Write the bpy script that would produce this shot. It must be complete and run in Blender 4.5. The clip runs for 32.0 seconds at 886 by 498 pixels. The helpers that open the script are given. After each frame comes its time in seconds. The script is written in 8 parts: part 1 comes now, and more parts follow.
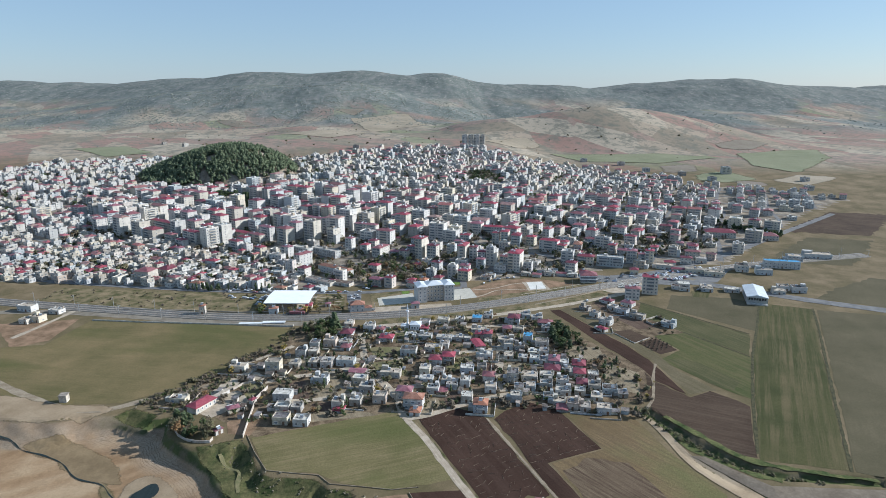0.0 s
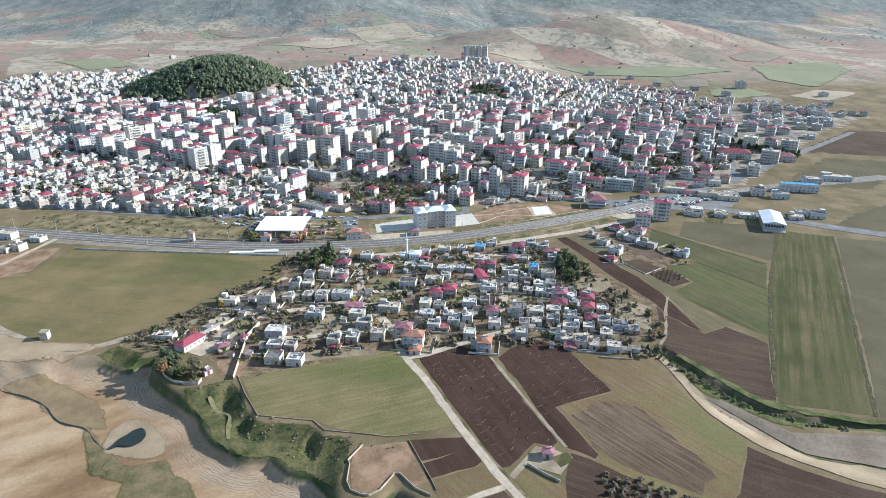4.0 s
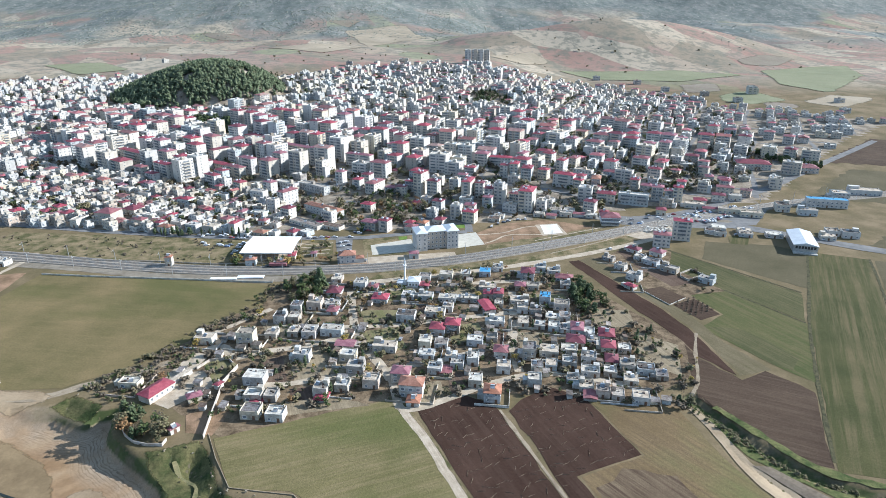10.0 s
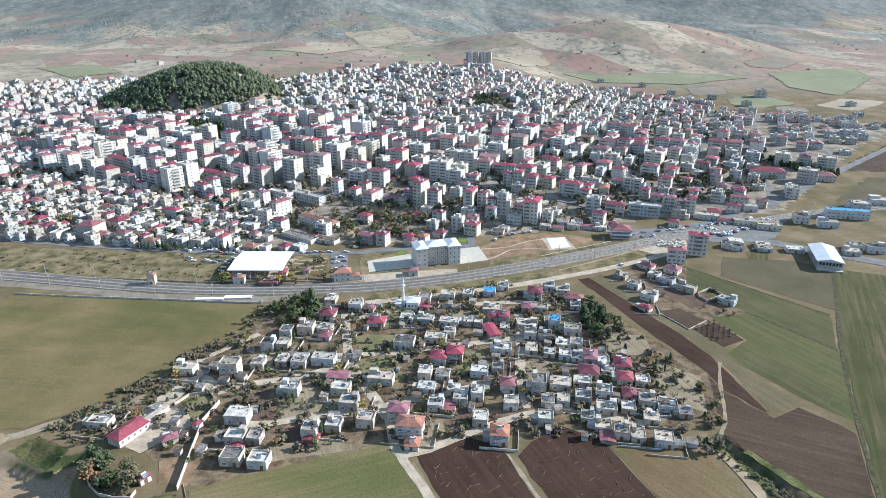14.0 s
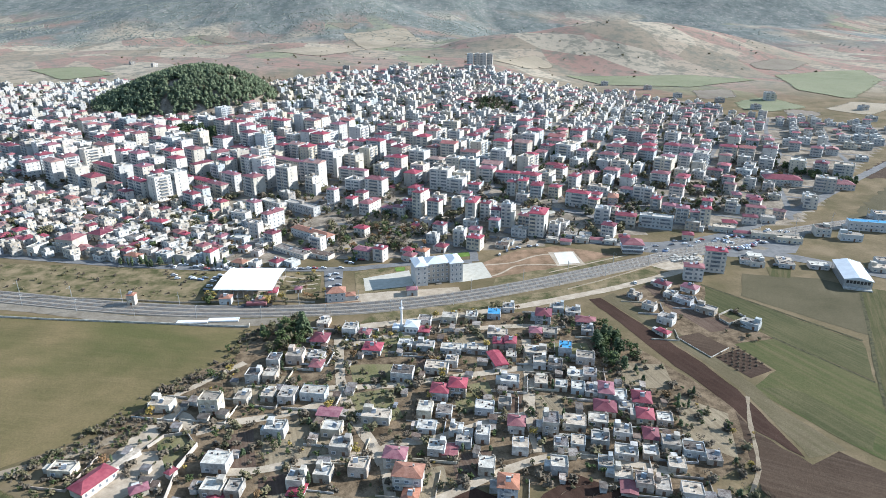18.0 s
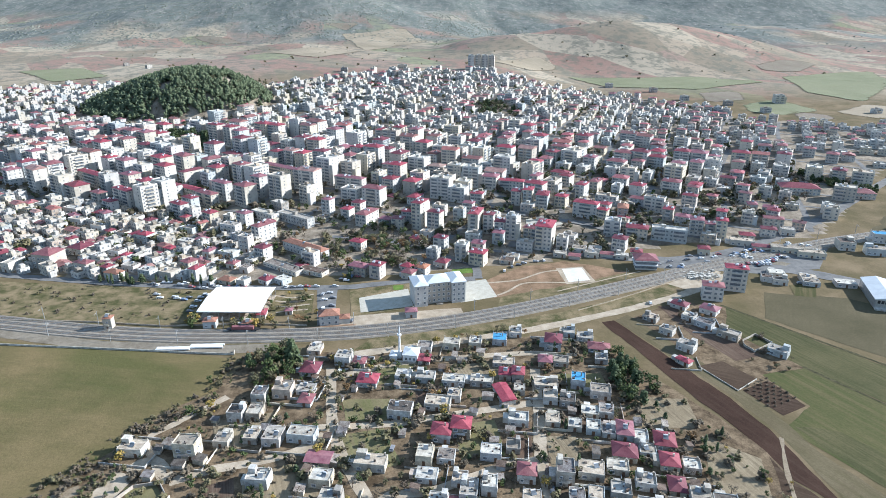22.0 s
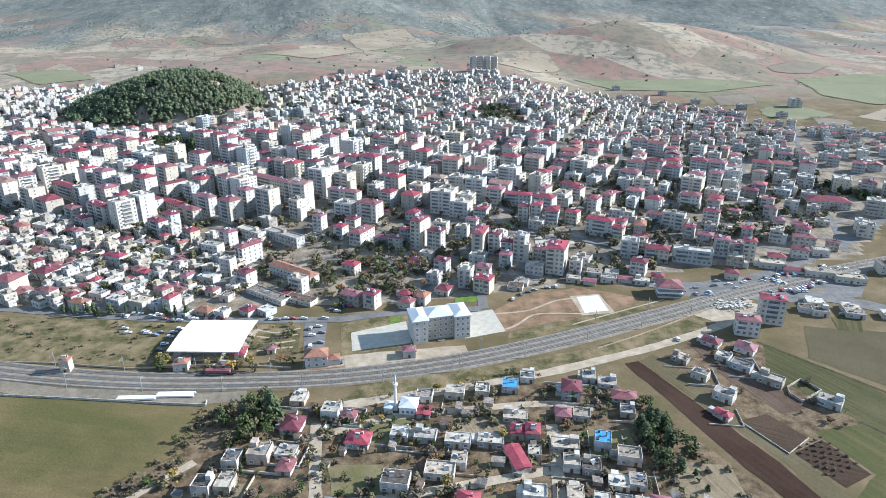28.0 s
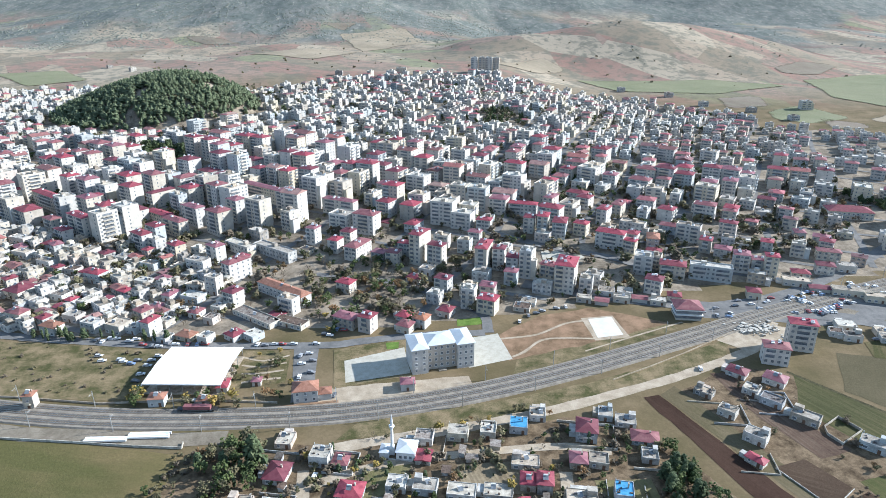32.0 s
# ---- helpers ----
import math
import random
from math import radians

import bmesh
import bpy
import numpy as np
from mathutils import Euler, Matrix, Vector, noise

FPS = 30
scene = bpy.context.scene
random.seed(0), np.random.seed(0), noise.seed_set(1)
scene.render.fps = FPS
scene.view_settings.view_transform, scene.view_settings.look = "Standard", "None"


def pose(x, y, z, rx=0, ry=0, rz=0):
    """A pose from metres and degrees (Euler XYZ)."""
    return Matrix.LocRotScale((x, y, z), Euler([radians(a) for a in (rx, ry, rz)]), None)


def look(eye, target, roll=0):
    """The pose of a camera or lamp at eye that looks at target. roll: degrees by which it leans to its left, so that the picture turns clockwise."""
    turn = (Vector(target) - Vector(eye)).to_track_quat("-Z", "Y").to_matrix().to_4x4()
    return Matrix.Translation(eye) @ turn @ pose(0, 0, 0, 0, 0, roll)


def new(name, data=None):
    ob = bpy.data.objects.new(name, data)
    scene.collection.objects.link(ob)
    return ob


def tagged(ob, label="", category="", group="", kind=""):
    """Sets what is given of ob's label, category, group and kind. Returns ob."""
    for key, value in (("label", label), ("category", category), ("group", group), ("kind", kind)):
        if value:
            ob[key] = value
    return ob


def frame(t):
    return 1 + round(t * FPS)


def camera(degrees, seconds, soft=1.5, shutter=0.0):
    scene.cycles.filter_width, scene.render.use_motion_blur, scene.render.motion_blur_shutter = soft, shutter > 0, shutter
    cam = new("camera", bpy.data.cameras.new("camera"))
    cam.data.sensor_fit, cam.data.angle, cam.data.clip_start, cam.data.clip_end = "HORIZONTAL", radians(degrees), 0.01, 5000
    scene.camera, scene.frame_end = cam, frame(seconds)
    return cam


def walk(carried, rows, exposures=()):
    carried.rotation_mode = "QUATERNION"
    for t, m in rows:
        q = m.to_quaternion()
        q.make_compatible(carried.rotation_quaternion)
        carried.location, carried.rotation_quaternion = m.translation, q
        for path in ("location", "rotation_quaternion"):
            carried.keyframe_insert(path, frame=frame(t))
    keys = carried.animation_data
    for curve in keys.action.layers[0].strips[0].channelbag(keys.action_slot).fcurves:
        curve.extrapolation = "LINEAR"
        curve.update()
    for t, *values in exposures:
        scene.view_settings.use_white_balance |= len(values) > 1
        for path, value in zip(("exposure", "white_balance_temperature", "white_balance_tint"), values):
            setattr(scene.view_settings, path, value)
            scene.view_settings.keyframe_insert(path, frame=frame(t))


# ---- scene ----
EXPOSURES = [(0.0, 0.5, 5950, 8), (1.5, 0.7, 5950, 8), (3.5, 0.99, 5950, 8), (32.0, 0.99, 5950, 8)]
cam = camera(70.09, 32.0, soft=0.75)
PATH = [
    (0, (0.07, -8.14, 170.76), (2.367, 88.920, 146.807), 0.0),
    (0.5, (0.07, -4.63, 170.71), (2.350, 91.852, 144.516), 0.0),
    (1, (0.06, -1.10, 170.65), (2.328, 94.596, 141.735), 0.0),
    (1.5, (0.06, 2.43, 170.60), (2.304, 97.293, 139.034), 0.0),
    (2, (0.06, 5.99, 170.55), (2.279, 99.925, 136.342), 0.0),
    (2.5, (0.06, 9.55, 170.50), (2.255, 102.629, 134.017), 0.0),
    (3, (0.06, 13.12, 170.46), (2.250, 106.126, 133.771), 0.0),
    (4, (0.05, 20.31, 170.36), (2.243, 113.336, 133.746), 0.0),
    (6, (0.05, 34.79, 170.19), (2.230, 127.867, 133.698), 0.0),
    (8, (0.04, 49.40, 170.04), (2.216, 142.521, 133.653), 0.0),
    (10, (0.03, 64.11, 169.90), (2.203, 157.269, 133.611), 0.0),
    (12, (0.02, 78.90, 169.78), (2.189, 172.088, 133.572), 0.0),
    (14, (0.02, 93.74, 169.67), (2.175, 186.959, 133.536), 0.0),
    (16, (0.01, 108.63, 169.58), (2.161, 201.865, 133.503), 0.0),
    (18, (0.00, 123.54, 169.51), (2.147, 216.796, 133.474), 0.0),
    (20, (-0.00, 138.48, 169.46), (2.133, 231.742, 133.447), 0.0),
    (22, (-0.01, 153.43, 169.42), (2.118, 246.701, 133.423), 0.0),
    (24, (-0.02, 168.40, 169.40), (2.104, 261.673, 133.402), 0.0),
    (26, (-0.03, 183.39, 169.39), (2.089, 276.661, 133.385), 0.0),
    (28, (-0.03, 198.42, 169.41), (2.075, 291.674, 133.370), 0.0),
    (30, (-0.04, 213.48, 169.44), (2.060, 306.723, 133.358), 0.0),
    (32, (-0.05, 228.60, 169.48), (2.045, 321.825, 133.349), 0.0),
]
walk(cam, [(t, look(eye, target, roll)) for t, eye, target, roll in PATH], EXPOSURES)

# ---- sky and sun: a low winter sun from the right and a little ahead ----
SUN_ELEVATION, SUN_AZIMUTH = radians(26.5), radians(79)
world = bpy.data.worlds.new("sky")
scene.world = world
world.use_nodes = True
sky = world.node_tree.nodes.new("ShaderNodeTexSky")
sky.sky_type, sky.sun_disc = "NISHITA", False
sky.sun_elevation, sky.sun_rotation = SUN_ELEVATION, SUN_AZIMUTH
sky.air_density, sky.dust_density, sky.ozone_density = 1.0, 0.3, 2.0
background = world.node_tree.nodes["Background"]
background.inputs["Strength"].default_value = 0.076
# thin winter haze pales the whole sky alike
veil = world.node_tree.nodes.new("ShaderNodeMix")
veil.data_type = "RGBA"
veil.inputs[0].default_value = 0.5
veil.inputs[7].default_value = (3.6, 5.1, 7.0, 1)
world.node_tree.links.new(sky.outputs["Color"], veil.inputs[6])
world.node_tree.links.new(veil.outputs[2], background.inputs["Color"])
sun_data = bpy.data.lights.new("sun", "SUN")
sun_data.energy, sun_data.angle, sun_data.color = 5.0, radians(0.55), (1.0, 0.96, 0.9)
sun = new("sun", sun_data)
sun.matrix_world = look((0, 0, 0), (-math.cos(SUN_ELEVATION) * math.sin(SUN_AZIMUTH), -math.cos(SUN_ELEVATION) * math.cos(SUN_AZIMUTH), -math.sin(SUN_ELEVATION)))


# ---- materials ----
def nodes_of(name):
    m = bpy.data.materials.new(name)
    m.use_nodes = True
    t = m.node_tree
    return m, t, t.nodes["Principled BSDF"]


def add(t, kind, **values):
    n = t.nodes.new(kind)
    for key, value in values.items():
        n.inputs[key].default_value = value
    return n


def noise_at(t, scale, detail=4.0, source=None, rough=0.55):
    n = add(t, "ShaderNodeTexNoise", Scale=scale, Detail=detail, Roughness=rough)
    if source:
        t.links.new(source, n.inputs["Vector"])
    return n.outputs["Fac"]


def ramp(t, fac, stops, hard=False):
    n = t.nodes.new("ShaderNodeValToRGB")
    r = n.color_ramp
    r.interpolation = "CONSTANT" if hard else "LINEAR"
    while len(r.elements) < len(stops):
        r.elements.new(0.5)
    for e, (p, c) in zip(r.elements, stops):
        e.position, e.color = p, (*c, 1)
    t.links.new(fac, n.inputs["Fac"])
    return n.outputs["Color"]


def mixed(t, fac, a, b, how="MIX"):
    n = t.nodes.new("ShaderNodeMix")
    n.data_type, n.blend_type = "RGBA", how
    for socket, value in ((n.inputs[0], fac), (n.inputs[6], a), (n.inputs[7], b)):
        if isinstance(value, float):
            socket.default_value = value
        elif isinstance(value, tuple):
            socket.default_value = (*value, 1)
        else:
            t.links.new(value, socket)
    return n.outputs[2]


def place(t, turn=0.0, stretch=(1, 1, 1)):
    """World position; lengthwise patterns run along y turned by that angle."""
    g = t.nodes.new("ShaderNodeNewGeometry")
    if not turn and stretch == (1, 1, 1):
        return g.outputs["Position"]
    m = t.nodes.new("ShaderNodeMapping")
    m.vector_type = "TEXTURE"
    m.inputs["Rotation"].default_value[2] = radians(turn)
    m.inputs["Scale"].default_value = [1 / max(k, 1e-6) for k in stretch]
    t.links.new(g.outputs["Position"], m.inputs["Vector"])
    return m.outputs["Vector"]


def relief(t, b, fac, strength, distance):
    n = add(t, "ShaderNodeBump", Strength=strength, Distance=distance)
    t.links.new(fac, n.inputs["Height"])
    t.links.new(n.outputs["Normal"], b.inputs["Normal"])


def surface(name, a, c, scale=0.6, rough=0.85, fine=8.0, fine_by=0.25, bump=0.3, depth=0.05, metal=0.0, vary=None, spec=0.3, cells=0.0):
    """Two-scale blotched surface; vary: tints by the object's random number."""
    m, t, b = nodes_of(name)
    p = place(t)
    colour = ramp(t, noise_at(t, scale, 8.0, p, 0.68), [(0.38, a), (0.62, c)])
    if vary:
        if cells:
            v = add(t, "ShaderNodeTexVoronoi", Scale=cells)
            t.links.new(place(t, 0, (1, 1, 0)), v.inputs["Vector"])
            sep = t.nodes.new("ShaderNodeSeparateColor")
            t.links.new(v.outputs["Color"], sep.inputs[0])
            number = sep.outputs[0]
        else:
            number = t.nodes.new("ShaderNodeObjectInfo").outputs["Random"]
        tint = ramp(t, number, [(n / len(vary), v) for n, v in enumerate(vary)], hard=True)
        colour = mixed(t, 1.0, colour, tint, "MULTIPLY")
    grain = noise_at(t, fine, 3.0, p, 0.7)
    colour = mixed(t, fine_by, colour, ramp(t, grain, [(0.3, (0.25, 0.25, 0.25)), (0.7, (1, 1, 1))]), "MULTIPLY")
    t.links.new(colour, b.inputs["Base Color"])
    b.inputs["Roughness"].default_value, b.inputs["Metallic"].default_value = rough, metal
    b.inputs["Specular IOR Level"].default_value = spec
    if bump:
        relief(t, b, grain, bump, depth)
    return m


def rows_field(name, a, c, row, turn, width=1.6, mix=0.5, patch=0.03, green=None):
    """Tilled or sown ground in rows: width is the spacing of the rows in metres."""
    m, t, b = nodes_of(name)
    p = place(t)
    big = ramp(t, noise_at(t, patch, 9.0, p, 0.66), [(0.36, a), (0.64, c)])
    streaks = noise_at(t, 1.0 / width, 6.0, place(t, turn, (1, 0.035, 1)), 0.72)
    strength = ramp(t, noise_at(t, 0.04, 4.0, p), [(0.3, (mix * 0.35,) * 3), (0.6, (min(1.0, mix * 1.5),) * 3)])
    lines = mixed(t, ramp(t, streaks, [(0.44, (0, 0, 0)), (0.6, (1, 1, 1))]), big, row)
    colour = mixed(t, strength, big, lines)
    if green:
        colour = mixed(t, ramp(t, noise_at(t, 0.022, 5.0, place(t, turn, (1, 0.3, 1)), 0.6), [(0.5, (0, 0, 0)), (0.66, (0.8, 0.8, 0.8))]), colour, green)
    grain = noise_at(t, 0.9, 7.0, p, 0.8)
    colour = mixed(t, 0.55, colour, ramp(t, grain, [(0.3, (0.35, 0.35, 0.35)), (0.7, (1, 1, 1))]), "MULTIPLY")
    t.links.new(colour, b.inputs["Base Color"])
    b.inputs["Roughness"].default_value, b.inputs["Specular IOR Level"].default_value = 0.95, 0.1
    relief(t, b, grain, 0.6, 0.25)
    return m


WHITES = [(1, 1, 1), (1, 0.98, 0.94), (0.93, 0.94, 0.95), (1, 0.96, 0.88), (0.84, 0.86, 0.88), (1, 0.93, 0.78), (0.97, 0.97, 0.97), (0.78, 0.74, 0.68), (0.95, 0.88, 0.84), (1, 1, 1), (0.8, 0.88, 0.94), (0.9, 0.86, 0.78)]
PLASTER = surface("painted_plaster", (0.46, 0.445, 0.42), (0.6, 0.58, 0.55), 0.25, 0.85, 1.2, 0.12, 0.1, 0.03, vary=WHITES)
FAR_PLASTER = surface("far_plaster", (0.43, 0.415, 0.39), (0.56, 0.54, 0.51), 0.25, 0.85, 1.2, 0.12, 0, vary=WHITES, cells=0.045)
FAR_CONCRETE = surface("far_concrete", (0.36, 0.35, 0.33), (0.62, 0.61, 0.58), 0.4, 0.9, 2.0, 0.3, 0, vary=[(1, 1, 1), (0.86, 0.85, 0.83), (1.0, 0.97, 0.92), (0.72, 0.7, 0.68), (1.1, 1.1, 1.08)], cells=0.045)
# roof red paled towards mauve, standing in for haze over the far quarters
HAZED_RED = surface("hazed_red_roof", (0.29, 0.1, 0.11), (0.38, 0.155, 0.16), 0.35, 0.55, 2.0, 0.2, 0, vary=[(1, 1, 1), (0.8, 0.85, 0.85), (1.15, 1.0, 1.05), (0.9, 1.6, 1.3), (0.62, 0.8, 0.8)], cells=0.045)
VILLAGE_WALL = surface("village_wall", (0.36, 0.34, 0.315), (0.68, 0.665, 0.63), 0.3, 0.9, 1.6, 0.3, 0.3, 0.05, vary=WHITES + [(0.72, 0.66, 0.58), (0.62, 0.6, 0.58), (0.75, 0.8, 0.88), (0.9, 0.78, 0.7)])
CONCRETE = surface("weathered_concrete", (0.34, 0.315, 0.28), (0.64, 0.615, 0.56), 0.4, 0.9, 2.0, 0.4, 0.3, 0.04, vary=[(1, 1, 1), (0.86, 0.83, 0.79), (1.0, 0.96, 0.9), (0.62, 0.57, 0.52), (1.1, 1.1, 1.08), (0.75, 0.72, 0.7), (0.95, 0.85, 0.75)])
RED_ROOF = surface("crimson_sheet_roof", (0.21, 0.04, 0.06), (0.31, 0.08, 0.1), 0.35, 0.6, 2.0, 0.2, 0.2, 0.04, vary=[(1, 1, 1), (0.8, 0.85, 0.85), (1.15, 1.0, 1.05), (0.9, 1.6, 1.3), (0.62, 0.8, 0.8), (1.0, 1.9, 1.7)])
FADED_ROOF = surface("faded_red_roof", (0.22, 0.1, 0.1), (0.34, 0.17, 0.16), 0.35, 0.7, 2.0, 0.25, 0.2, 0.04, vary=[(1, 1, 1), (0.8, 0.8, 0.8), (1.2, 1.0, 0.95), (1.2, 1.5, 1.4), (0.75, 0.85, 0.9)])
TILE_ROOF = surface("terracotta_tiles", (0.27, 0.125, 0.085), (0.38, 0.2, 0.145), 0.5, 0.85, 3.0, 0.3, 0.3, 0.05, vary=[(1, 1, 1), (0.85, 0.85, 0.85), (1.1, 1.0, 0.9)])
# the sky's reflection is put into the panes as a lighter grey-blue base
GLASS = surface("window_glass", (0.11, 0.125, 0.145), (0.24, 0.26, 0.285), 0.3, 0.15, 3.0, 0.1, 0, spec=0.5)
FRAME = surface("white_frame", (0.7, 0.7, 0.7), (0.82, 0.82, 0.82), 0.8, 0.5, 4.0, 0.1, 0)
DARK_METAL = surface("dark_metal", (0.05, 0.05, 0.055), (0.1, 0.1, 0.11), 0.8, 0.5, 4.0, 0.2, 0, metal=0.6)
DUSTY_WALL = surface("dusty_plaster_wall", (0.36, 0.31, 0.26), (0.56, 0.51, 0.45), 0.4, 0.9, 2.0, 0.3, 0.3, 0.04)
STEEL = surface("galvanised_steel", (0.4, 0.41, 0.42), (0.55, 0.56, 0.57), 0.8, 0.45, 4.0, 0.15, 0, metal=0.7)
WHITE_SHEET = surface("white_roof_sheet", (0.78, 0.8, 0.8), (0.86, 0.87, 0.86), 0.08, 0.45, 1.5, 0.06, 0.05, 0.02)
BLUE_SHEET = surface("blue_tarpaulin", (0.05, 0.22, 0.42), (0.1, 0.34, 0.55), 0.6, 0.5, 3.0, 0.15, 0.3, 0.05)
DOOR = surface("painted_door", (0.12, 0.07, 0.045), (0.2, 0.12, 0.08), 1.0, 0.6, 4.0, 0.2, 0)
EARTH = surface("bare_earth", (0.23, 0.18, 0.125), (0.36, 0.3, 0.22), 0.12, 0.95, 1.6, 0.4, 0.5, 0.15, spec=0.1)
RED_EARTH = surface("red_earth", (0.17, 0.115, 0.07), (0.33, 0.215, 0.14), 0.09, 0.95, 1.6, 0.4, 0.5, 0.15, spec=0.1)
PALE_ROAD = surface("pale_dirt_road", (0.33, 0.27, 0.2), (0.48, 0.405, 0.315), 0.15, 0.95, 1.8, 0.3, 0.4, 0.08, spec=0.1)
ASPHALT = surface("grey_asphalt", (0.13, 0.13, 0.13), (0.21, 0.205, 0.2), 0.12, 0.9, 2.5, 0.25, 0.3, 0.03, spec=0.2)
GRAVEL = surface("trodden_gravel", (0.17, 0.145, 0.112), (0.28, 0.245, 0.195), 0.1, 0.95, 1.6, 0.4, 0.4, 0.06, spec=0.1)
BALLAST = surface("rail_ballast", (0.22, 0.195, 0.165), (0.33, 0.295, 0.25), 0.3, 0.95, 3.0, 0.4, 0.6, 0.12, spec=0.1)
PAVING = surface("pale_paving", (0.4, 0.375, 0.315), (0.5, 0.475, 0.41), 0.3, 0.9, 2.5, 0.2, 0.2, 0.03)
RAIL = surface("worn_rail", (0.3, 0.28, 0.26), (0.45, 0.43, 0.4), 1.0, 0.4, 4.0, 0.2, 0, metal=0.8)
RUT = surface("worn_rut", (0.4, 0.33, 0.25), (0.5, 0.42, 0.33), 0.3, 0.95, 1.8, 0.3, 0.2, 0.04, spec=0.1)
YARD = surface("yard_ground", (0.085, 0.06, 0.037), (0.25, 0.185, 0.12), 0.16, 0.95, 1.2, 0.5, 0.6, 0.15, spec=0.1)
GRASS_VERGE = surface("rough_grass", (0.085, 0.085, 0.036), (0.28, 0.215, 0.13), 0.1, 0.95, 1.5, 0.5, 0.6, 0.2, spec=0.1)
BARK = surface("bark", (0.1, 0.075, 0.055), (0.18, 0.14, 0.11), 1.5, 0.95, 6.0, 0.4, 0.4, 0.05)


def leafage(name, shades):
    """Leaves that differ clump by clump."""
    m, t, b = nodes_of(name)
    g = t.nodes.new("ShaderNodeNewGeometry")
    colour = ramp(t, g.outputs["Random Per Island"], [(n / max(1, len(shades) - 1), c) for n, c in enumerate(shades)])
    info = t.nodes.new("ShaderNodeObjectInfo")
    colour = mixed(t, 1.0, colour, ramp(t, info.outputs["Random"], [(0, (0.75, 0.78, 0.75)), (1, (1.2, 1.15, 1.1))]), "MULTIPLY")
    t.links.new(colour, b.inputs["Base Color"])
    b.inputs["Roughness"].default_value, b.inputs["Specular IOR Level"].default_value = 0.8, 0.15
    return m


GREEN_LEAF = leafage("green_leaves", [(0.045, 0.065, 0.025), (0.09, 0.115, 0.045), (0.06, 0.08, 0.035)])
OLIVE_LEAF = leafage("dry_olive_leaves", [(0.08, 0.08, 0.045), (0.14, 0.13, 0.075), (0.1, 0.085, 0.055)])
YELLOW_LEAF = leafage("autumn_leaves", [(0.24, 0.18, 0.05), (0.34, 0.26, 0.08), (0.2, 0.14, 0.045)])
RUST_LEAF = leafage("rusty_leaves", [(0.17, 0.1, 0.05), (0.23, 0.145, 0.075), (0.14, 0.09, 0.05)])
STRAW = leafage("dry_straw", [(0.26, 0.21, 0.16), (0.36, 0.31, 0.24), (0.3, 0.25, 0.19)])
OLD_STRAW = leafage("old_straw", [(0.12, 0.094, 0.07), (0.2, 0.158, 0.12), (0.155, 0.12, 0.09)])
# lighter, greyer copy of the pine needles with distance haze in its colour
HAZED_PINE = leafage("hazed_pine_needles", [(0.05, 0.075, 0.042), (0.115, 0.14, 0.085), (0.075, 0.1, 0.06)])
# scrub shades lightened so that distance haze shows in the leaf colour
HAZED_SCRUB = leafage("hill_scrub", [(0.14, 0.155, 0.135), (0.2, 0.215, 0.19), (0.165, 0.18, 0.155)])
PINE_LEAF = leafage("pine_needles", [(0.04, 0.06, 0.032), (0.095, 0.12, 0.065), (0.06, 0.085, 0.045)])
TWIG = leafage("bare_twigs", [(0.085, 0.07, 0.052), (0.15, 0.125, 0.096), (0.115, 0.09, 0.068)])
TOWN_GROUND = surface("streets_and_yards", (0.16, 0.132, 0.1), (0.38, 0.32, 0.25), 0.06, 0.95, 0.5, 0.5, 0.4, 0.15, spec=0.1)
RUSTY = surface("rusty_sheets", (0.13, 0.1, 0.085), (0.3, 0.27, 0.24), 0.5, 0.7, 2.0, 0.4, 0.3, 0.05, vary=[(1, 1, 1), (0.6, 0.5, 0.45), (1.3, 1.3, 1.3), (0.8, 0.85, 0.95), (0.5, 0.5, 0.5)])


